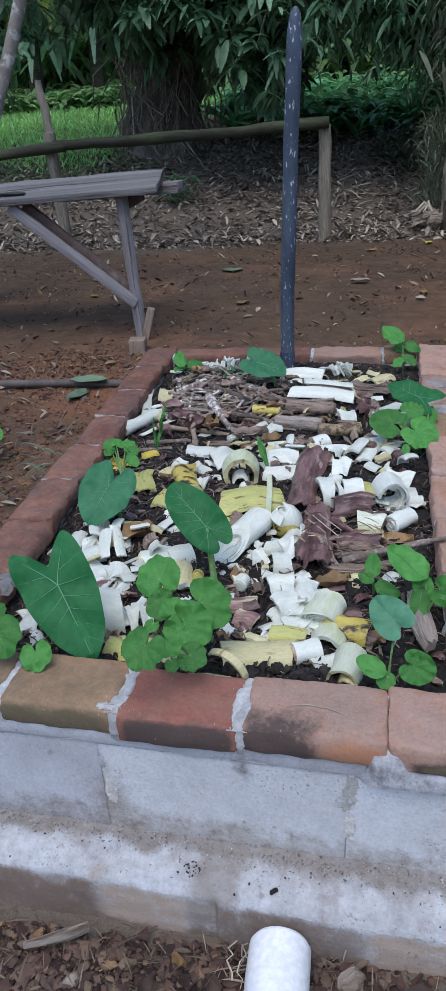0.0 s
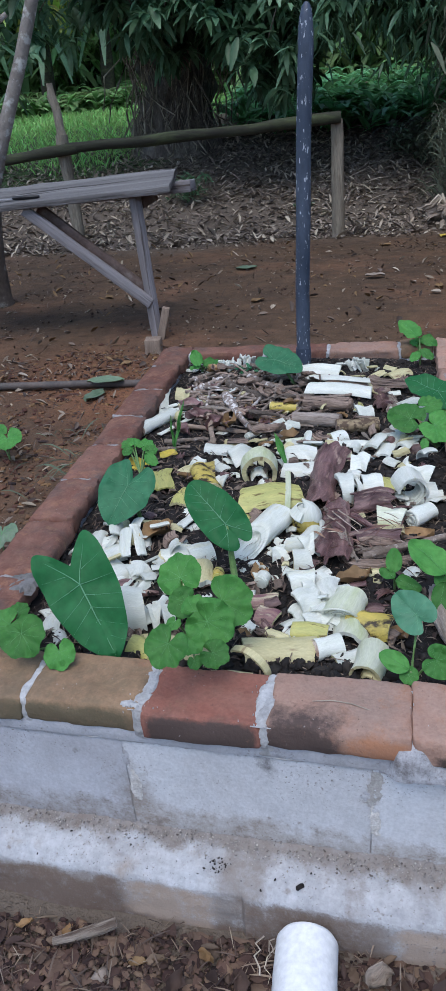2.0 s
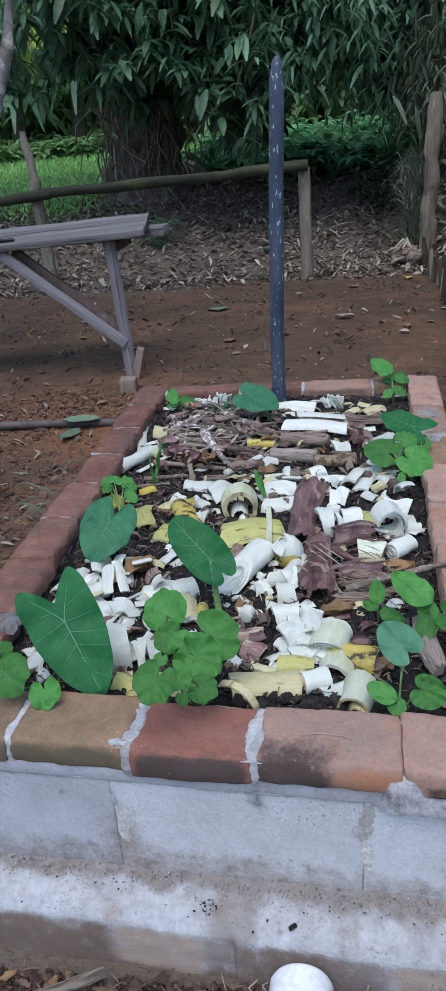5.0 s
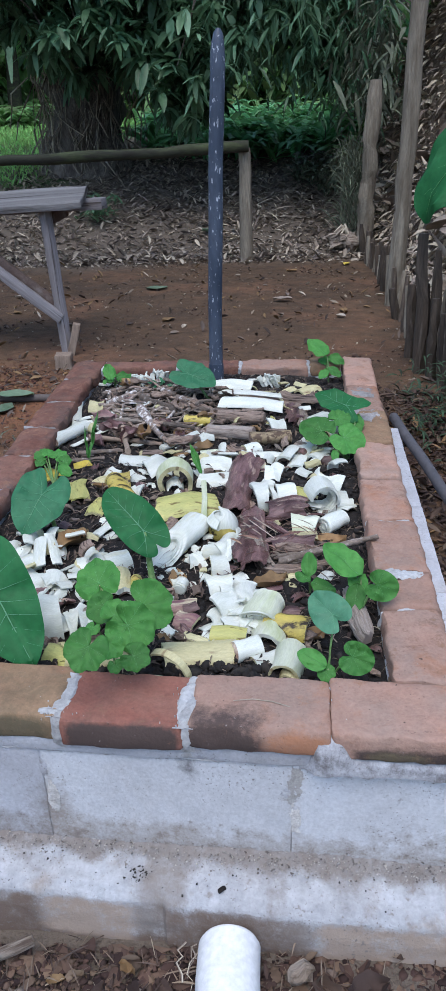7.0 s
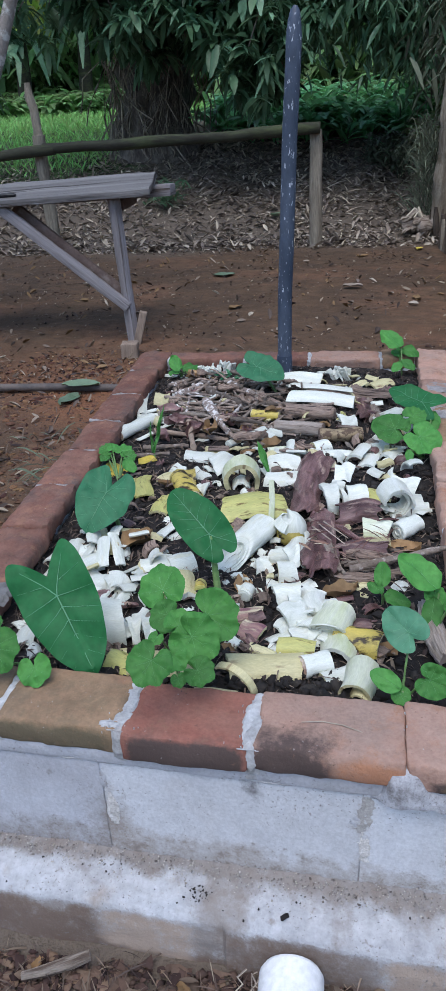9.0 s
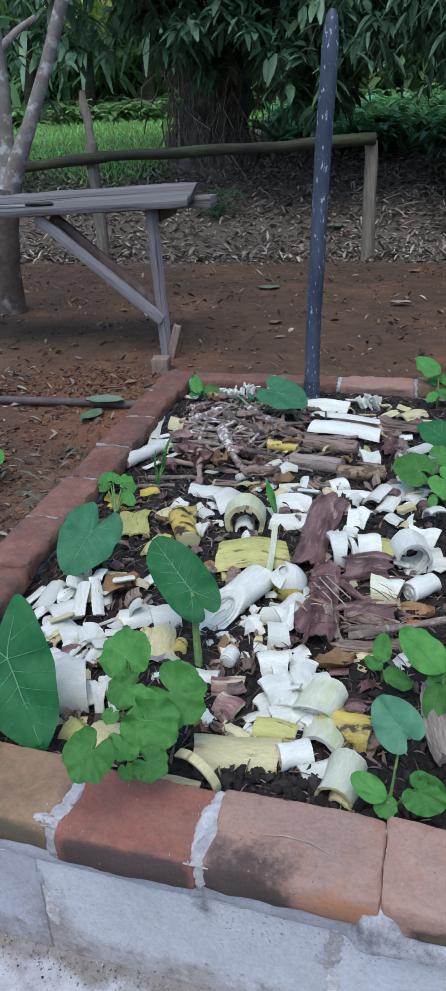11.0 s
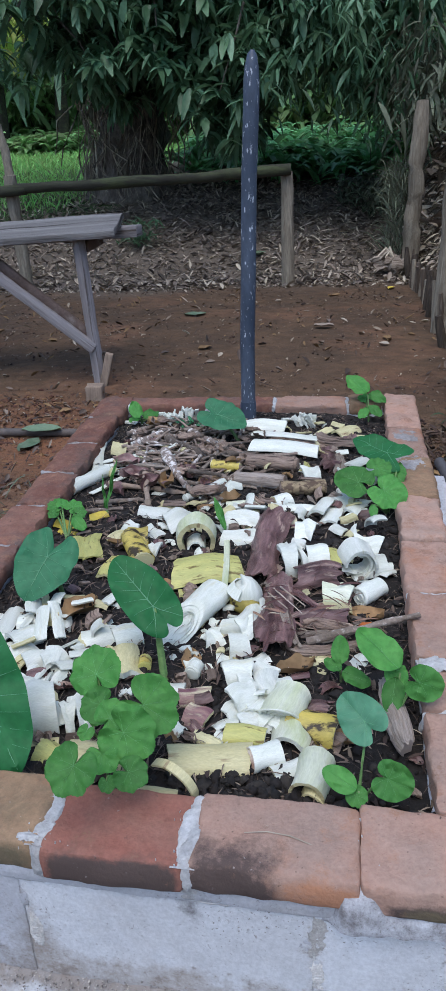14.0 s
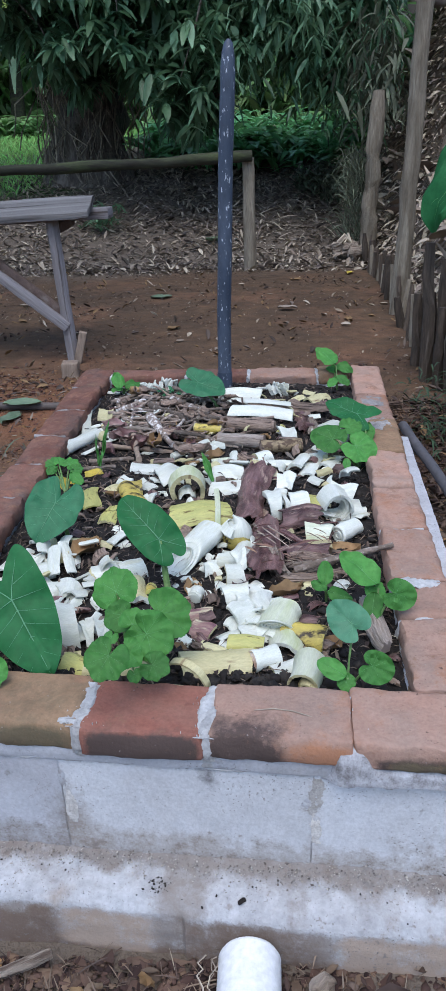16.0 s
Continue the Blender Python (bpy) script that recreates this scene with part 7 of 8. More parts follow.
# ---- big dark tree behind the rail ----
mango = thing("large_tree", "large dark-leaved tree with a rugged root-hung trunk", "tree", (-2.35, 10.4, 0.75))
tpts = [(-2.35 + 0.15 * t * t, 10.4, 0.55 + 4.45 * t) for t in (0, 0.035, 0.07, 0.11, 0.15, 0.19, 0.23, 0.28, 0.33, 0.38, 0.43, 0.5, 0.6, 0.75, 1)]
tpart(mango, "trunk", tpts, [0.54 + 0.46 * math.exp(-k * 0.75) - 0.008 * k for k in range(15)], M_TRUNK, 64, 0.20, 3.2)
for k, (e, r) in enumerate((((-5.5, 8.6, 4.4), 0.22), ((1.0, 8.2, 4.3), 0.24), ((3.6, 9.0, 4.8), 0.2), ((-2.4, 7.2, 4.6), 0.2), ((-1.0, 13.0, 5.2), 0.2))):
    a = Vector((-2.25, 10.4, 2.9 + 0.2 * k))
    pts = [a.lerp(Vector(e), t) + Vector((0, 0, 0.6 * math.sin(3.1 * t))) for t in (0, 0.2, 0.4, 0.6, 0.8, 1.0)]
    tpart(mango, "limb", pts, [r * (1 - 0.15 * i) for i in range(6)], M_TRUNK, 12, 0.03, 3, k * 2.0)
bmv = bmesh.new()
for i in range(150):
    a = rb.uniform(math.pi * 0.95, math.pi * 2.05)
    R0 = rb.uniform(0.52, 0.68)
    x, y = -2.33 + R0 * math.cos(a), 10.4 + R0 * math.sin(a)
    z1 = rb.uniform(1.1, 3.0)
    z0 = max(0.75, z1 - rb.uniform(0.3, 1.4))
    s, r = rb.gauss(0, 0.16), rb.choice((0.004, 0.006, 0.009, 0.012))
    q = [(x + s * (1 - t) + rb.gauss(0, 0.05), y + rb.gauss(-0.04, 0.04), z0 + (z1 - z0) * t) for t in (0, 0.25, 0.5, 0.75, 1)]
    merge(bmv, tube([Vector(v) - mango.location for v in q], [r * 0.5, r, r * 1.2, r, r * 0.8], 6, r * 0.4, 12))
tagged(part("root_fringe", bmv, M_VINE, mango, "brown hanging roots and dry vines"), kind="stuff")

n = 2500
cx = RNG.uniform(-6.0, 1.7, n)
cx = np.where((cx < -3.3) & (RNG.random(n) < 0.6), RNG.uniform(-3.0, 1.4, n), cx)
cy = 7.6 + 2.6 * RNG.random(n)
low = 2.05 + 0.35 * np.sin(cx * 1.7) + 0.25 * np.sin(cx * 4.1 + 1) + 0.10 * (cy - 7.6)
low = np.where((cx < -2.9), low + 0.15, low)
low = np.where(cx > 0.9, low + 0.5 * (cx - 0.9), low)
bough = RNG.normal(0, 0.26, 400)[(np.floor(cx * 2.1 + 0.7 * np.sin(cy * 3)).astype(int) * 7 + np.floor(cy * 1.6).astype(int) * 31) % 400]
cz = low + bough + RNG.random(n) ** 1.5 * np.maximum(0.3, 4.6 - low)
keep = (cx > -2.75) | (RNG.random(n) < 0.5)
cx, cy, cz = cx[keep], cy[keep], cz[keep]
n = len(cx)
clusters(np.stack([cx, cy, cz], 1), 11, 0.13, 0.25, 0.34, M_MANGO, "crown", mango, 0.42, 0.22, 0.035)

# twigs that carry the lowest leaves
bmt = bmesh.new()
for i in range(170):
    k = rb.randrange(n)
    b = Vector((cx[k], cy[k], cz[k]))
    a = b + Vector((rb.gauss(0, 0.25), rb.gauss(0.1, 0.25), rb.uniform(0.3, 0.8)))
    merge(bmt, tube([q - mango.location for q in (b, b.lerp(a, 0.5) + Vector((0.03, 0, 0.05)), a)], [0.006, 0.010, 0.014], 5))
tagged(part("twig_tangle", bmt, M_TRUNK, mango, "thin dark twigs"), kind="stuff")


side = np.concatenate([np.stack([RNG.uniform(-0.2, 0.9, 60), RNG.uniform(7.2, 8.2, 60), RNG.uniform(1.75, 3.0, 60)], 1), np.stack([RNG.uniform(0.35, 1.25, 110), RNG.uniform(7.3, 8.6, 110), RNG.uniform(1.55, 3.1, 110)], 1)])
clusters(side, 10, 0.10, 0.2, 0.22, M_MANGO, "crown", mango, 0.45, 0.55, 0.14)

# ---- undergrowth, grass, far woods ----
def undergrowth(name, n, where, blades, l0, l1, w, material, label, droop=0.55):
    pts, dirs, lens = [], [], []
    for _ in range(n):
        x, y = where()
        for _ in range(blades):
            a = RNG.uniform(0, 6.283)
            e = RNG.uniform(0.5, 1.6)
            pts.append((x + RNG.normal(0, 0.06), y + RNG.normal(0, 0.06), gz(x, y) + RNG.uniform(0, 0.25)))
            dirs.append((math.cos(a), math.sin(a), e))
            lens.append(RNG.uniform(l0, l1))
    pts, dirs, lens = np.array(pts), np.array(dirs), np.array(lens)
    ob = leaf_cloud(name, pts, dirs, unit(len(pts)) * 0.3 + np.array((0, 0, 1.0)), lens, lens * RNG.uniform(w * 0.7, w * 1.3, len(pts)), material, None, droop, 0.15, 4)
    return tagged(ob, label, "undergrowth", kind="stuff")


undergrowth("undergrowth", 150, lambda: (RNG.uniform(-1.6, 1.9), RNG.uniform(10.2, 13.0)), 15, 0.35, 0.85, 0.13, M_BUSH, "lush green broad-bladed plants behind the tree")
undergrowth("undergrowth", 130, lambda: (RNG.uniform(-9.0, -3.0), RNG.uniform(14.5, 16.8)), 18, 0.25, 0.7, 0.2, M_WOODS, "dark bushes at the far edge of the grass")
undergrowth("undergrowth", 16, lambda: (RNG.uniform(0.45, 1.0), RNG.uniform(8.6, 9.6)), 26, 0.12, 0.42, 0.09, M_SCRUB, "grey-green scrub at the head of the bank", 0.6)
undergrowth("undergrowth", 110, lambda: (RNG.uniform(1.1, 3.4), RNG.uniform(9.8, 13.5)), 16, 0.25, 0.75, 0.16, M_WOODS, "green bushes on top of the bank")
undergrowth("weeds", 9, lambda: (RNG.normal(-1.78, 0.10), RNG.normal(7.9, 0.10)), 14, 0.08, 0.24, 0.16, M_MANGO, "small green weed growing on the littered bank", 0.4)
n = 300
fp = np.stack([RNG.normal(1.00, 0.06, n), RNG.normal(7.35, 0.08, n), RNG.uniform(0.25, 1.05, n)], 1)
fd = unit(n) * 0.42 + np.array((-0.10, -0.05, 1.0))
tagged(leaf_cloud("tall_grass", fp, fd, unit(n) * 0.4 + np.array((-0.2, -0.6, 0.5)), RNG.uniform(0.35, 0.85, n), RNG.uniform(0.007, 0.014, n), M_FOUNTAIN, None, 0.75, 0.1, 6), "grey-green tall grass drooping beside the far post", "grass", kind="stuff")
n = 70
fp = np.stack([RNG.uniform(0.98, 1.30, n), RNG.uniform(7.12, 7.9, n), RNG.uniform(1.45, 2.3, n)], 1)
tagged(clusters(fp, 8, 0.08, 0.22, 0.22, M_FOUNTAIN, "creeper", None, 0.5, 0.5, 0.10), "grey-green creeper hanging over the far post", "creeper", kind="stuff")
undergrowth("grass_tuft", 3, lambda: (RNG.normal(-0.74, 0.02), RNG.normal(1.25, 0.05)), 14, 0.06, 0.17, 0.05, M_SCRUB, "thin grass tuft beside the brick rim")
undergrowth("weeds", 26, lambda: (RNG.uniform(0.70, 0.92), RNG.uniform(1.55, 2.15)), 14, 0.04, 0.10, 0.10, M_WEED, "small dark weeds by the stakes")

n = 20000
gx, gy = RNG.uniform(-9.5, -2.1, n), RNG.uniform(7.6, 15.5, n)
keep = gy > np.maximum(8.7, 9.5 + 0.8 * (gx + 2.4)) + 0.6 + 0.25 * np.sin(gx * 2.3) + np.abs(RNG.normal(0, 0.5, n))
gx, gy = gx[keep], gy[keep]
n = len(gx)
gp = np.stack([gx, gy, np.array([gz(a, b) for a, b in zip(gx, gy)])], 1)
gd = unit(n) * 0.55 + np.array((0, 0, 1.0))
tagged(leaf_cloud("grass", gp, gd, unit(n), RNG.uniform(0.10, 0.26, n), RNG.uniform(0.010, 0.022, n), M_GRASS, None, 0.35, 0.1, 3), "bright green long grass on the bank", "grass", kind="stuff")

n = 4600
wc = np.stack([RNG.uniform(-16, 14, n), RNG.uniform(16.5, 22, n), np.zeros(n)], 1)
wc[:, 2] = np.array([gz(min(a, 2), b) for a, b in wc[:, :2]]) + RNG.random(n) ** 1.2 * 4.6
tagged(clusters(wc, 8, 0.22, 0.6, 0.34, M_WOODS, "far_trees", None, 0.4, 0.35, 0.3), "dense dark trees beyond the grass", "trees", kind="stuff")
lc = np.array((-5.75, 15.3, 3.75)) + RNG.normal(0, 1, (26, 3)) * np.array((0.5, 0.3, 0.3))
tagged(clusters(lc, 8, 0.25, 0.5, 0.34, M_LIME, "far_shrub", None, 0.4, 0.3, 0.12), "yellow-green foliage among the far dark trees", "shrub", kind="stuff")
for x, y, h in ((-6.2, 15.6, 3.0), (-5.1, 16.2, 3.4), (-7.6, 15.9, 3.2)):
    bt = thing("banana_plant", "ragged banana plant with dry hanging leaves", "banana plant", (x, y, gz(x, y) - 0.02), "banana plants beyond the grass")
    part("stem", tube(line((0, 0, 0), (0.1, 0, h * 0.6), 6), [0.16, 0.15, 0.14, 0.12, 0.1, 0.08], 12, 0.01, 5), M_RAIL, bt)
    for k in range(9):
        a = 0.7 * k
        ll = leaf_cloud("leaf" if k < 6 else "dry_leaf", np.array([[0.1, 0, h * 0.55]]), np.array([[math.cos(a), math.sin(a), 1.0 if k < 6 else -0.4]]), np.array([[0, 0, 1.0]]), np.array([1.2 if k < 6 else 0.9]), np.array([0.30 if k < 6 else 0.16]), M_MANGO, bt, 0.7 if k < 6 else 0.9, 0.1, 8)

# ---- stake fence, bank of dry trash and things beside the bed ----
stakes = thing("stake_fence", "fence of tall posts and short split stakes", "fence", (1.0, 4.0, 0.13))


def spart(name, pts, radii, label="", sides=10, amp=0.005, seed=0.0, material=None):
    return part(name, tube([Vector(q) - stakes.location for q in pts], radii, sides, amp, 6, True, seed), material or M_POST, stakes, label)


spart("post", line((1.005, 4.40, 0.05), (1.050, 4.40, 2.7), 16, 0, 0.022), [0.064, 0.058, 0.060, 0.057, 0.053, 0.056, 0.054, 0.057, 0.052, 0.053, 0.050, 0.052, 0.049, 0.050, 0.048, 0.047], sides=16, amp=0.010)
spart("post", line((1.085, 7.0, 0.05), (1.125, 7.0, 1.66), 14, 0, 0.020), [0.098, 0.092, 0.086, 0.084, 0.088, 0.082, 0.080, 0.084, 0.078, 0.074, 0.076, 0.070, 0.064, 0.048], sides=16, amp=0.018, seed=3)
for i in range(64):
    t = i / 63
    y = 1.70 + 5.1 * t ** 1.1 + rb.uniform(-0.03, 0.03)
    x = 0.93 + 0.14 * smooth01(1.7, 6.5, y) + rb.uniform(-0.03, 0.03)
    h = (rb.uniform(0.24, 0.46) + 0.12 * (y < 3.0)) * (1.0 if y < 3.6 else 0.62)
    x += 0.045 * smooth01(3.4, 2.4, y)
    r = rb.uniform(0.016, 0.034)
    spart("stake", line((x, y, 0.06), (x + rb.uniform(-0.05, 0.05), y + rb.uniform(-0.05, 0.05), 0.15 + h), 5, 0, 0.010), [r, r, r * 0.95, r * 0.85, r * rb.uniform(0.3, 0.8)], seed=i, sides=7, amp=0.008, material=M_STAKE if i % 4 else M_POST)
for x, y, tx, h, r in ((0.888, 2.76, 0.857, 0.80, 0.036), (0.893, 3.05, 0.876, 0.52, 0.030), (0.922, 2.63, 0.908, 0.53, 0.030), (0.968, 2.37, 0.941, 0.51, 0.032), (0.956, 2.55, 0.935, 0.48, 0.028), (0.905, 2.90, 0.900, 0.62, 0.024)):
    spart("stake", line((x, y, 0.06), (tx, y, h), 6, 0, 0.014), [r * 0.95, r * 0.9, r * 0.92, r * 0.85, r * 0.8, r * 0.62], seed=y * 7, sides=6, amp=0.006, material=M_STAKE)
spart("stake", line((0.915, 1.62, 0.06), (0.93, 1.60, 0.66), 5), 0.034, seed=77, material=M_STAKE)


def bank_spot():
    x = 1.12 + RNG.random() ** 1.1 * 2.2
    y = RNG.uniform(1.6, 11.0)
    return x, y, gz(x, y)


scatter_leaves("bank_litter", 15000, bank_spot, 0.03, 0.15, 0.28, M_LITTERP, "heap of dry pale banana leaves and trash on the bank", "litter", 0.5, 0.35, 0.02)
scatter_leaves("bank_litter", 520, lambda: (lambda q: (q[0] + 0.22, q[1], gz(q[0] + 0.22, q[1])))(bank_spot()), 0.14, 0.36, 0.34, M_LITTERP, "large pale dried banana leaf pieces heaped on the bank", "litter", 0.5, -0.25, 0.03, 0.5)
scatter_leaves("bank_litter", 3000, bank_spot, 0.03, 0.15, 0.35, M_LITTER, "brown dry leaves on the bank", "litter", 0.4, 0.3, 0.01)


def slope_spot():
    x, y = RNG.uniform(-6.5, 1.4), 6.35 + RNG.random() * 4.4
    y = max(y, 6.2 + RNG.normal(0.2, 0.25))
    return x, y, gz(x, y)


scatter_leaves("leaf_litter", 19000, slope_spot, 0.015, 0.060, 0.36, M_SLOPE, "thick carpet of dry brown leaves on the bank", "litter", 0.35, 0.25, 0.006, 0.35)
scatter_leaves("leaf_litter", 6000, slope_spot, 0.045, 0.10, 0.34, M_SLOPE, "large curled brown leaves on the bank", "litter", 0.35, -0.25, 0.008, 0.55)
scatter_leaves("leaf_litter", 2600, slope_spot, 0.03, 0.11, 0.22, M_LITTERP, "paler dry leaves strewn over the bank", "litter", 0.35, -0.2, 0.014, 0.4)


drifts = np.stack([RNG.uniform(-3.6, 1.0, 70), RNG.uniform(2.3, 6.4, 70)], 1)


def frond_spot():
    x, y = RNG.uniform(-1.9, 1.0), RNG.uniform(7.2, 9.4)
    return x, y, gz(x, y)


scatter_leaves("dry_fronds", 170, frond_spot, 0.12, 0.42, 0.05, M_LITTERP, "pale dry stalks and fronds lying on the bank", "litter", 0.25, 0.2, 0.02)


def yard_spot():
    if RNG.random() < 0.45:
        x, y = drifts[RNG.integers(0, 70)] + RNG.normal(0, 0.16, 2)
    else:
        x, y = RNG.uniform(-3.6, 1.0), 2.2 + RNG.random() ** 0.75 * 4.3
    return x, max(2.2, y), gz(x, max(2.2, y))


scatter_leaves("yard_leaves", 1500, yard_spot, 0.008, 0.035, 0.40, M_LITTER, "scattered dry leaves on the trodden yard", "litter", 0.3, 0.25, 0.004, 0.4)
scatter_leaves("yard_leaves", 190, yard_spot, 0.030, 0.065, 0.36, M_LITTER, "larger curled dry leaves on the trodden yard", "litter", 0.3, -0.3, 0.006, 0.55)
scatter_leaves("yard_twigs", 420, yard_spot, 0.05, 0.22, 0.030, M_FIBRE, "thin dark twigs on the trodden yard", "litter", 0.12, 0.1, 0.006)
scatter_leaves("yard_leaves", 170, yard_spot, 0.02, 0.065, 0.40, M_DEADLEAF, "ochre dry leaves on the trodden yard", "litter", 0.3, -0.25, 0.005, 0.5)
scatter_leaves("yard_leaves", 80, yard_spot, 0.02, 0.075, 0.36, M_LITTERP, "pale dry leaves on the trodden yard", "litter", 0.3, -0.25, 0.005, 0.5)


def side_spot():
    if RNG.random() < 0.55:
        x, y = RNG.uniform(0.62, 1.0), RNG.uniform(0.3, 2.6)
    else:
        x, y = RNG.uniform(-1.7, -0.66), RNG.uniform(0.3, 3.0)
    return x, y, gz(x, y)


scatter_leaves("side_leaves", 320, side_spot, 0.02, 0.06, 0.36, M_BRITTLE, "dry leaves beside the bed", "litter", 0.25, 0.15, 0.004)
def wall_side_spot():
    x, y = RNG.uniform(0.60, 0.98), RNG.uniform(0.1, 2.4)
    return x, y, gz(x, y) + RNG.uniform(0, 0.02)


scatter_leaves("side_litter", 1300, wall_side_spot, 0.015, 0.055, 0.32, M_BRITTLE, "brown leaf litter between the bed and the stakes", "litter", 0.35, -0.2, 0.006, 0.5)
scatter_leaves("side_litter", 60, wall_side_spot, 0.03, 0.07, 0.34, M_DEADLEAF, "ochre leaves between the bed and the stakes", "litter", 0.35, -0.2, 0.008, 0.5)
lumps("side_clods", 1500, wall_side_spot, 0.003, 0.012, M_CHIP, "dark clods and chips between the bed and the stakes", "earth", 0.5, False, 1.0)
lumps("yard_crumbs", 9000, lambda: (lambda s: (s[0], s[1], s[2]))(yard_spot() if RNG.random() < 0.55 else side_spot()), 0.002, 0.010, M_CHIP, "crumbs of earth on the yard", "earth")


M_REDCLOD = mat("red_clod", (0.165, 0.076, 0.040), (0.10, 0.050, 0.031), 6, 0.95, 0.4, 80, island=0.6)


def left_spot():
    x, y = RNG.uniform(-1.9, -0.64), RNG.uniform(0.3, 3.1)
    return x, y, gz(x, y)


lumps("red_crumbs", 5200, left_spot, 0.002, 0.014, M_REDCLOD, "crumbs and clods of reddish earth beside the bed", "earth", 0.6, False)
scatter_leaves("side_litter", 520, left_spot, 0.012, 0.05, 0.34, M_LITTER, "dry curled leaves on the reddish earth", "litter", 0.35, -0.2, 0.005, 0.5)
scatter_leaves("side_litter", 420, left_spot, 0.03, 0.16, 0.035, M_FIBRE, "dark straws and twigs on the reddish earth", "litter", 0.2, 0.2, 0.006)


lumps("yard_specks", 1800, lambda: yard_spot() if RNG.random() < 0.6 else side_spot(), 0.0015, 0.006, M_LITTERP, "pale specks of gravel and straw on the yard", "earth", 0.6)


def front_spot():
    if RNG.random() < 0.72:
        x, y = RNG.uniform(-0.62, 0.62), RNG.uniform(-0.30, -0.075)
    else:
        x, y = RNG.normal(0, 0.75), -0.075 - abs(RNG.normal(0, 0.40))
    return x, y, gz(x, y) + RNG.uniform(0, 0.006)


lumps("front_clods", 5200, front_spot, 0.0015, 0.007, M_CHIP, "brown clods and crumbs before the bed", "earth", 0.6, True, 1.0)
lumps("bark_chips", 4200, front_spot, 0.002, 0.008, M_CHIP, "angular reddish brown bark chips before the bed", "bark chips", 0.35, False, 1.6)
lumps("front_stones", 70, front_spot, 0.004, 0.015, M_STONE, "small stones among the clods", "stones", 0.7)
scatter_leaves("front_litter", 1500, front_spot, 0.008, 0.05, 0.06, M_FIBRE, "tangled dark fibres and rootlets before the bed", "litter", 0.4, 0.4, 0.008, 0.3)
lumps("bark_chips", 420, front_spot, 0.005, 0.012, M_CHIP, "larger flat pieces of brown bark before the bed", "bark chips", 0.3, False, 1.2)
scatter_leaves("front_litter", 130, front_spot, 0.012, 0.034, 0.42, M_BRITTLE, "torn brown leaf scraps before the bed", "litter", 0.35, -0.3, 0.008, 0.5)
scatter_leaves("front_litter", 90, front_spot, 0.02, 0.08, 0.04, M_LITTER, "brown fibres and straw before the bed", "litter", 0.3, 0.3, 0.010)
for x, y, s, a, mm in ((-0.33, -0.150, 0.030, 200, M_BRITTLE), (-0.14, -0.130, 0.030, 20, M_BRITTLE), (-0.10, -0.165, 0.045, 70, M_BRITTLE), (0.00, -0.150, 0.04, 110, M_BRITTLE), (-0.06, -0.115, 0.03, 150, M_DEADLEAF), (0.21, -0.120, 0.05, 35, M_HUSK), (0.25, -0.155, 0.07, 100, M_BRITTLE), (0.31, -0.135, 0.06, 200, M_BRITTLE), (0.18, -0.175, 0.05, 300, M_BRITTLE)):
    dead_leaf(x, y, gz(x, y) + 0.009, s, a, mm, "crumpled brown dead leaf before the bed", 1.3)
for x, y, s, a in ((-0.38, -0.095, 0.026, 30), (-0.30, -0.100, 0.028, 80), (-0.17, -0.135, 0.026, 10)):
    dead_leaf(x, y, gz(x, y) + 0.008, s, a, M_DEADLEAF, "curled ochre dead leaf before the bed", 1.0)
st = tube([Vector(q) for q in ((-0.315, -0.125, 0.052), (-0.28, -0.115, 0.056), (-0.24, -0.10, 0.062), (-0.215, -0.088, 0.066))], [0.007, 0.009, 0.010, 0.009], 8, 0.001, 60)
tagged(obj("wood_piece", st, M_HUSK), "grey weathered stick before the footing", "stick")

for k in range(7):
    x = 0.03 + 0.008 * k + rb.uniform(-0.01, 0.01)
    bend = [(x, -0.088, 0.060 + rb.uniform(0, 0.015))]
    for j in range(5):
        bend.append((bend[-1][0] + rb.uniform(-0.016, 0.014), bend[-1][1] - rb.uniform(0.004, 0.016), max(0.036, bend[-1][2] - rb.uniform(-0.004, 0.012))))
    tagged(obj("dry_root", tube(bend, [0.0012, 0.0011, 0.0010, 0.0009, 0.0007, 0.0004], 6) if k else tube(bend, 0.0016, 6), M_LITTERP), "thin pale dry root hanging by the pipe", "root", "dry roots by the pipe")

twig = tube([(0.105, 0.068, RIM + 0.0045), (0.135, 0.070, RIM + 0.006), (0.165, 0.066, RIM + 0.005), (0.190, 0.056, RIM + 0.0045), (0.207, 0.047, RIM + 0.0045)], [0.0006, 0.0009, 0.0010, 0.0008, 0.0005], 6, 0.0006, 60)
tagged(obj("twig", twig, M_LITTERP), "thin dry twig lying on a rim brick", "twig")

pipe = thing("drain_pipe", "short white plastic pipe at the foot of the wall", "pipe", (0.098, -0.09, 0.03))
pp = [(0.0, 0.005, 0.030), (0.0, -0.05, 0.033), (0.005, -0.15, 0.036), (0.012, -0.30, 0.038)]
part("pipe_wall", tube(pp, 0.049, 28), M_PVC, pipe)
part("pipe_rim", tube([(0.0, 0.014, 0.030), (0.0, 0.004, 0.030)], [0.044, 0.049], 28), M_PVC, pipe)

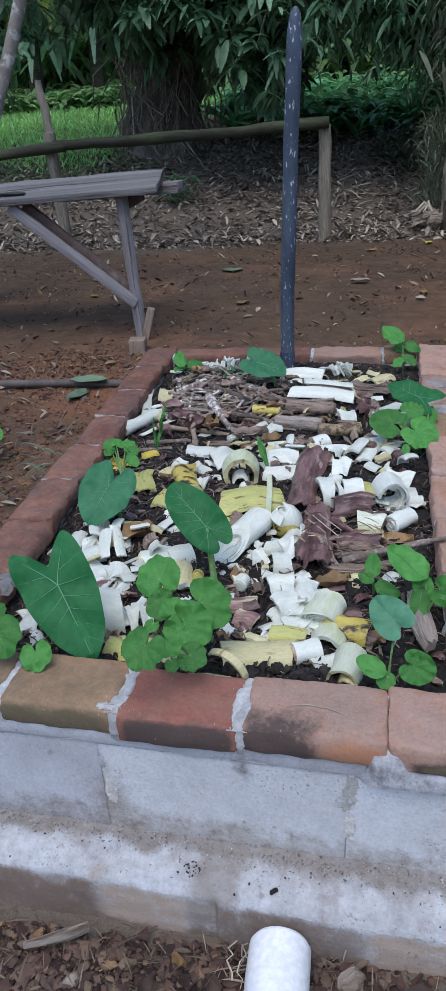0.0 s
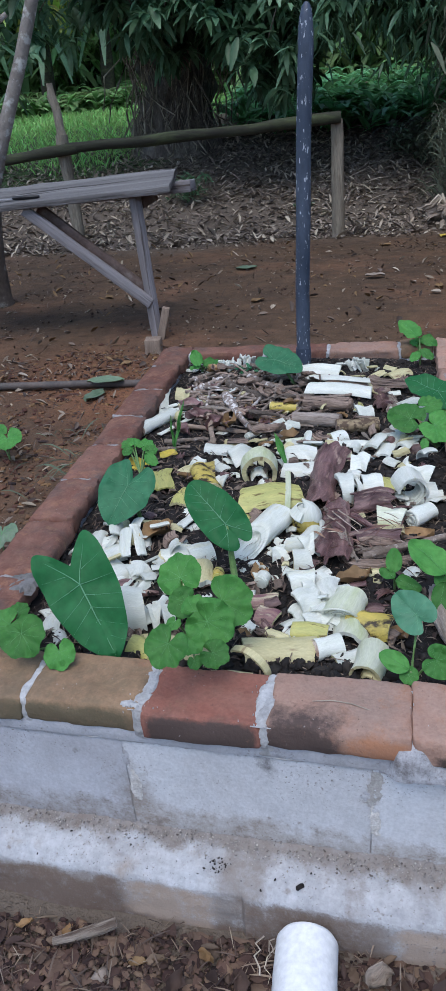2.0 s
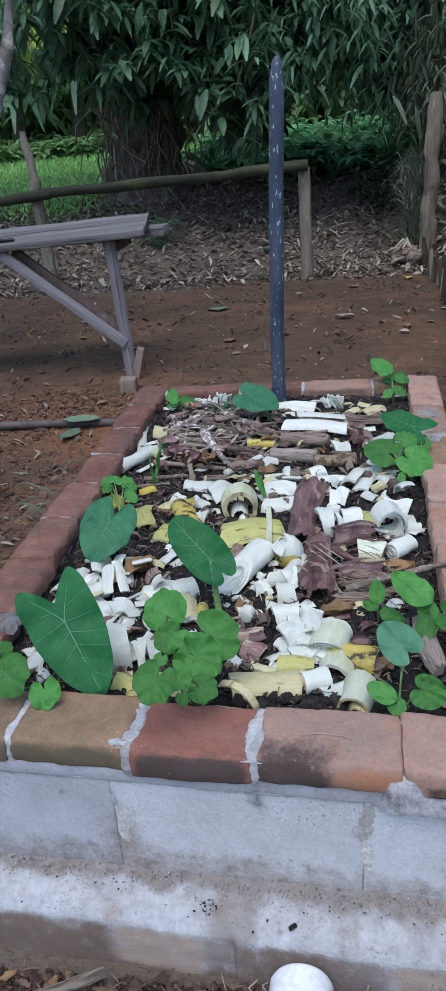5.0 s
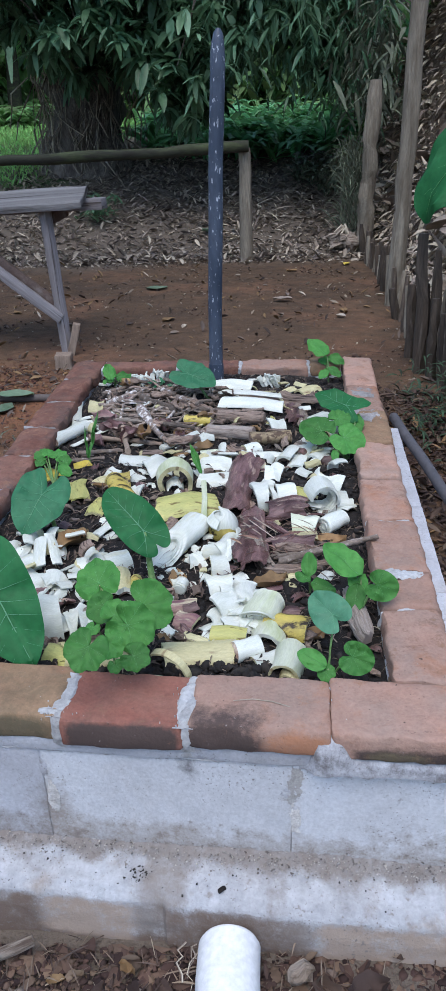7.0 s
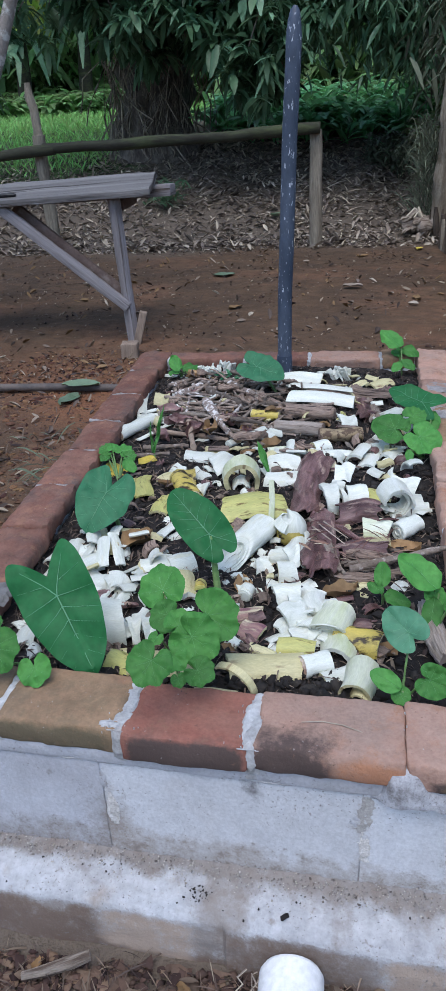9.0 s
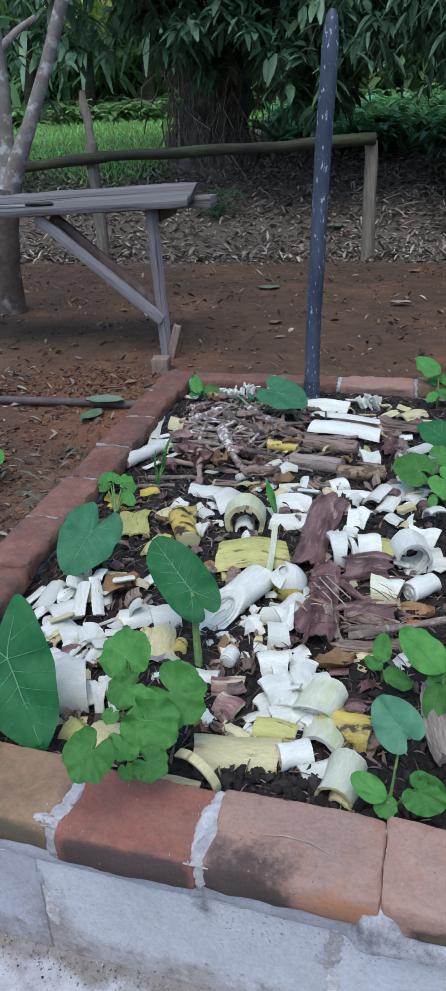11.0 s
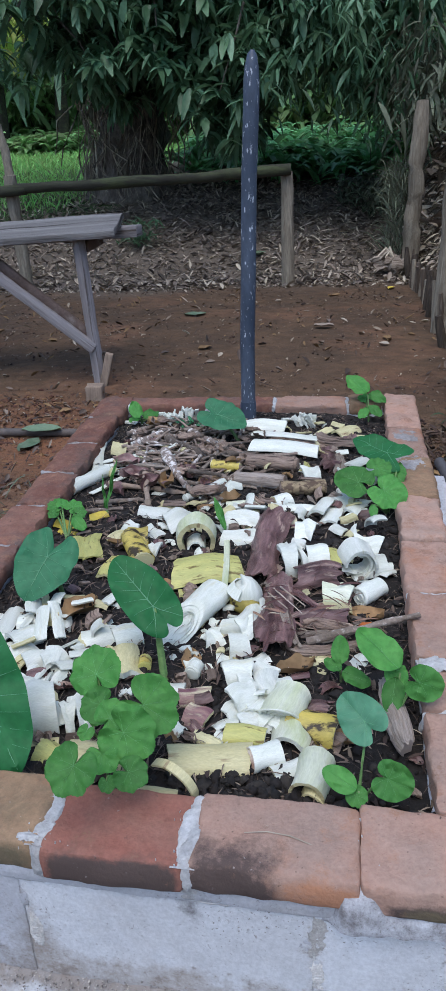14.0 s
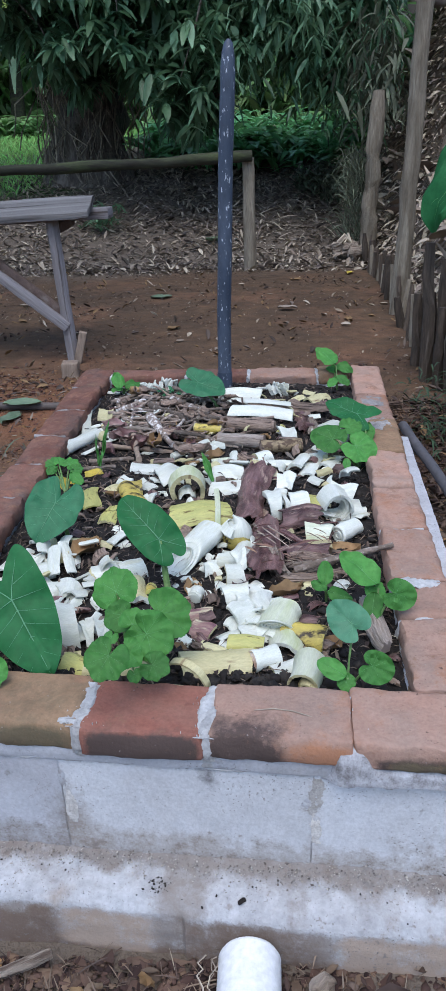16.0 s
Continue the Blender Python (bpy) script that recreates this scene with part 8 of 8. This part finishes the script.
hose = tube([(0.585, 1.62, 0.33), (0.60, 1.50, 0.318), (0.635, 1.34, 0.292), (0.665, 1.16, 0.265), (0.70, 0.98, 0.235), (0.74, 0.75, 0.20), (0.78, 0.45, 0.15), (0.8, 0.2, 0.09)], 0.017, 12)
tagged(obj("hose", hose, M_HOSE), "grey plastic hose resting against the bed wall", "hose")
lh = tube([(-2.6, 2.42, 0.168), (-1.9, 2.36, 0.170), (-1.45, 2.35, 0.172), (-1.1, 2.36, 0.172), (-0.86, 2.36, 0.170), (-0.70, 2.38, 0.166)], 0.018, 10, 0.002, 9)
tagged(obj("ground_pipe", lh, M_PIPE), "dark pipe lying on the earth beside the bed", "pipe")

dead_leaf(-0.735, 5.16, gz(-0.735, 5.16) + 0.004, 0.17, 10, M_FALLEN, "fallen pale green leaf on the yard", 0.3, "fallen_leaf", "leaf")
dead_leaf(-0.99, 2.33, 0.19, 0.17, 5, M_FALLEN, "fallen green leaf lying over the pipe", 0.3, "fallen_leaf", "leaf")
dead_leaf(-1.01, 2.22, 0.156, 0.14, 70, M_FALLEN, "fallen green leaf beside the pipe", 0.5, "fallen_leaf", "leaf")
for x, y, s, a, mm in ((0.649, 4.218, 0.09, 80, M_DEADLEAF), (0.25, 4.6, 0.14, 0, M_LITTERP), (0.35, 5.9, 0.10, 20, M_DEADLEAF), (-0.5, 4.0, 0.10, 40, M_DEADLEAF), (-1.6, 4.3, 0.09, 140, M_DEADLEAF), (-1.75, 4.9, 0.10, 20, M_LITTERP), (-0.45, 7.6, 0.26, 30, M_FALLEN), (0.85, 6.2, 0.10, 60, M_YLEAF)):
    dead_leaf(x, y, gz(x, y) + 0.006, s, a, mm, "dry leaf lying on the yard", 0.5, "fallen_leaf", "leaf")

# dry husks by the far post
husk = thing("husk_heap", "dry pale husks and stalks heaped by the post", "husks", (0.93, 7.0, 0.17))
for k, (hx, hy, hr, a) in enumerate(((0.0, 0.0, 0.085, 20), (-0.10, -0.06, 0.07, 140), (0.05, -0.10, 0.065, 250), (-0.05, 0.02, 0.07, 80))):
    hb = shell((hx - 0.08, hy, 0.07 + 0.04 * (k % 2)), (hx + 0.08, hy + 0.03, 0.10 + 0.05 * (k % 2)), hr, hr * 0.6, 170, 0.02, a, 8, 12, 0.05, k * 3.0, 0.03, ridge=0.012)
    part("husk", hb, [M_HUSK, M_HUSK], husk)
part("husk", tube(line((0.02, -0.05, 0.0), (0.05, -0.06, 0.15), 7), [0.03, 0.062, 0.078, 0.082, 0.076, 0.058, 0.02], 14, 0.012, 14), M_HUSK, husk)
for i in range(6):
    a, e = rb.uniform(1.0, 4.2), rb.uniform(0.3, 1.4)
    s = rb.uniform(0.08, 0.17)
    part("stalk", tube([(0, 0, 0.16), (0.5 * s * math.cos(a), 0.3 * s * math.sin(a), 0.19 + 0.3 * s * e), (s * math.cos(a), s * math.sin(a), 0.16 + 0.3 * s * (e - 0.7))], [0.014, 0.012, 0.006], 6, 0.004, 20), M_LITTERP, husk, "pale dry splayed stalk")

# big leaf of a taro plant standing beside the stakes
p = thing("taro_plant", "tall taro plant with a large smooth green leaf", "plant", (1.10, 2.66, 0.13))
leaf(p, "oval", (1.04, 2.60, 1.25), (0.778, 2.57, 0.895), (-0.62, -0.62, 0.46), M_TARO, (1.10, 2.66, 0.13), 0.010, 0.05, 0.05)

# pumpkin leaves at the left of the bed
p = plant_at("pumpkin_seedling", "pumpkin runner leaf beside the bed", -1.12, 1.55, 0.16, "seedlings beside the bed")
leaf(p, "pumpkin", (-1.10, 1.53, 0.25), (-1.06, 1.47, 0.23), (0, -0.5, 0.8), None, root_of(p), 0.002)
leaf(p, "pumpkin", (-1.17, 1.58, 0.24), (-1.24, 1.60, 0.24), (0, -0.5, 0.8), None, root_of(p), 0.002)
p = plant_at("pumpkin_seedling", "low leaf beside the brick rim", -0.80, 0.80, 0.14, "seedlings beside the bed")
leaf(p, "pumpkin", (-0.790, 0.82, 0.27), (-0.78, 0.76, 0.25), (0, -0.5, 0.8), M_FALLEN, root_of(p), 0.002)


def ledge_spot():
    x = RNG.normal(-0.05, 0.012) if RNG.random() < 0.55 else RNG.uniform(-0.5, 0.5)
    y = RNG.normal(-0.022, 0.006) if abs(x + 0.05) < 0.03 else RNG.uniform(-0.05, 0.0)
    y -= 0.058 * x
    return x, y, 0.132 + 0.35 * max(0.0, y + 0.058 * x + 0.03)


lumps("ledge_specks", 84, ledge_spot, 0.0006, 0.0026, M_CLOD, "dark specks of soil on the footing step", "earth", 0.35)
def crease_spot():
    x = RNG.uniform(-0.55, 0.5)
    return x, 0.018 - 0.058 * x + RNG.normal(0, 0.015), 0.147 + RNG.normal(0, 0.005)


lumps("crease_grit", 3200, crease_spot, 0.0004, 0.0017, M_GRIT, "sandy grit washed into the crease of the footing", "earth", 0.6)
lumps("crease_grit", 320, crease_spot, 0.0010, 0.0022, M_GRIT, "coarse grey grit in the crease of the footing", "earth", 0.6, False)
chip = rough_box((0.014, 0.007, 0.003), 0.001, 0.002, 90, 1, 3)
chip.transform(pose(0.085, -0.038, 0.133, 10, 6, 35))
tagged(obj("bark_chip", chip, M_CLOD), "small dark bark chip lying on the footing step", "bark chip")
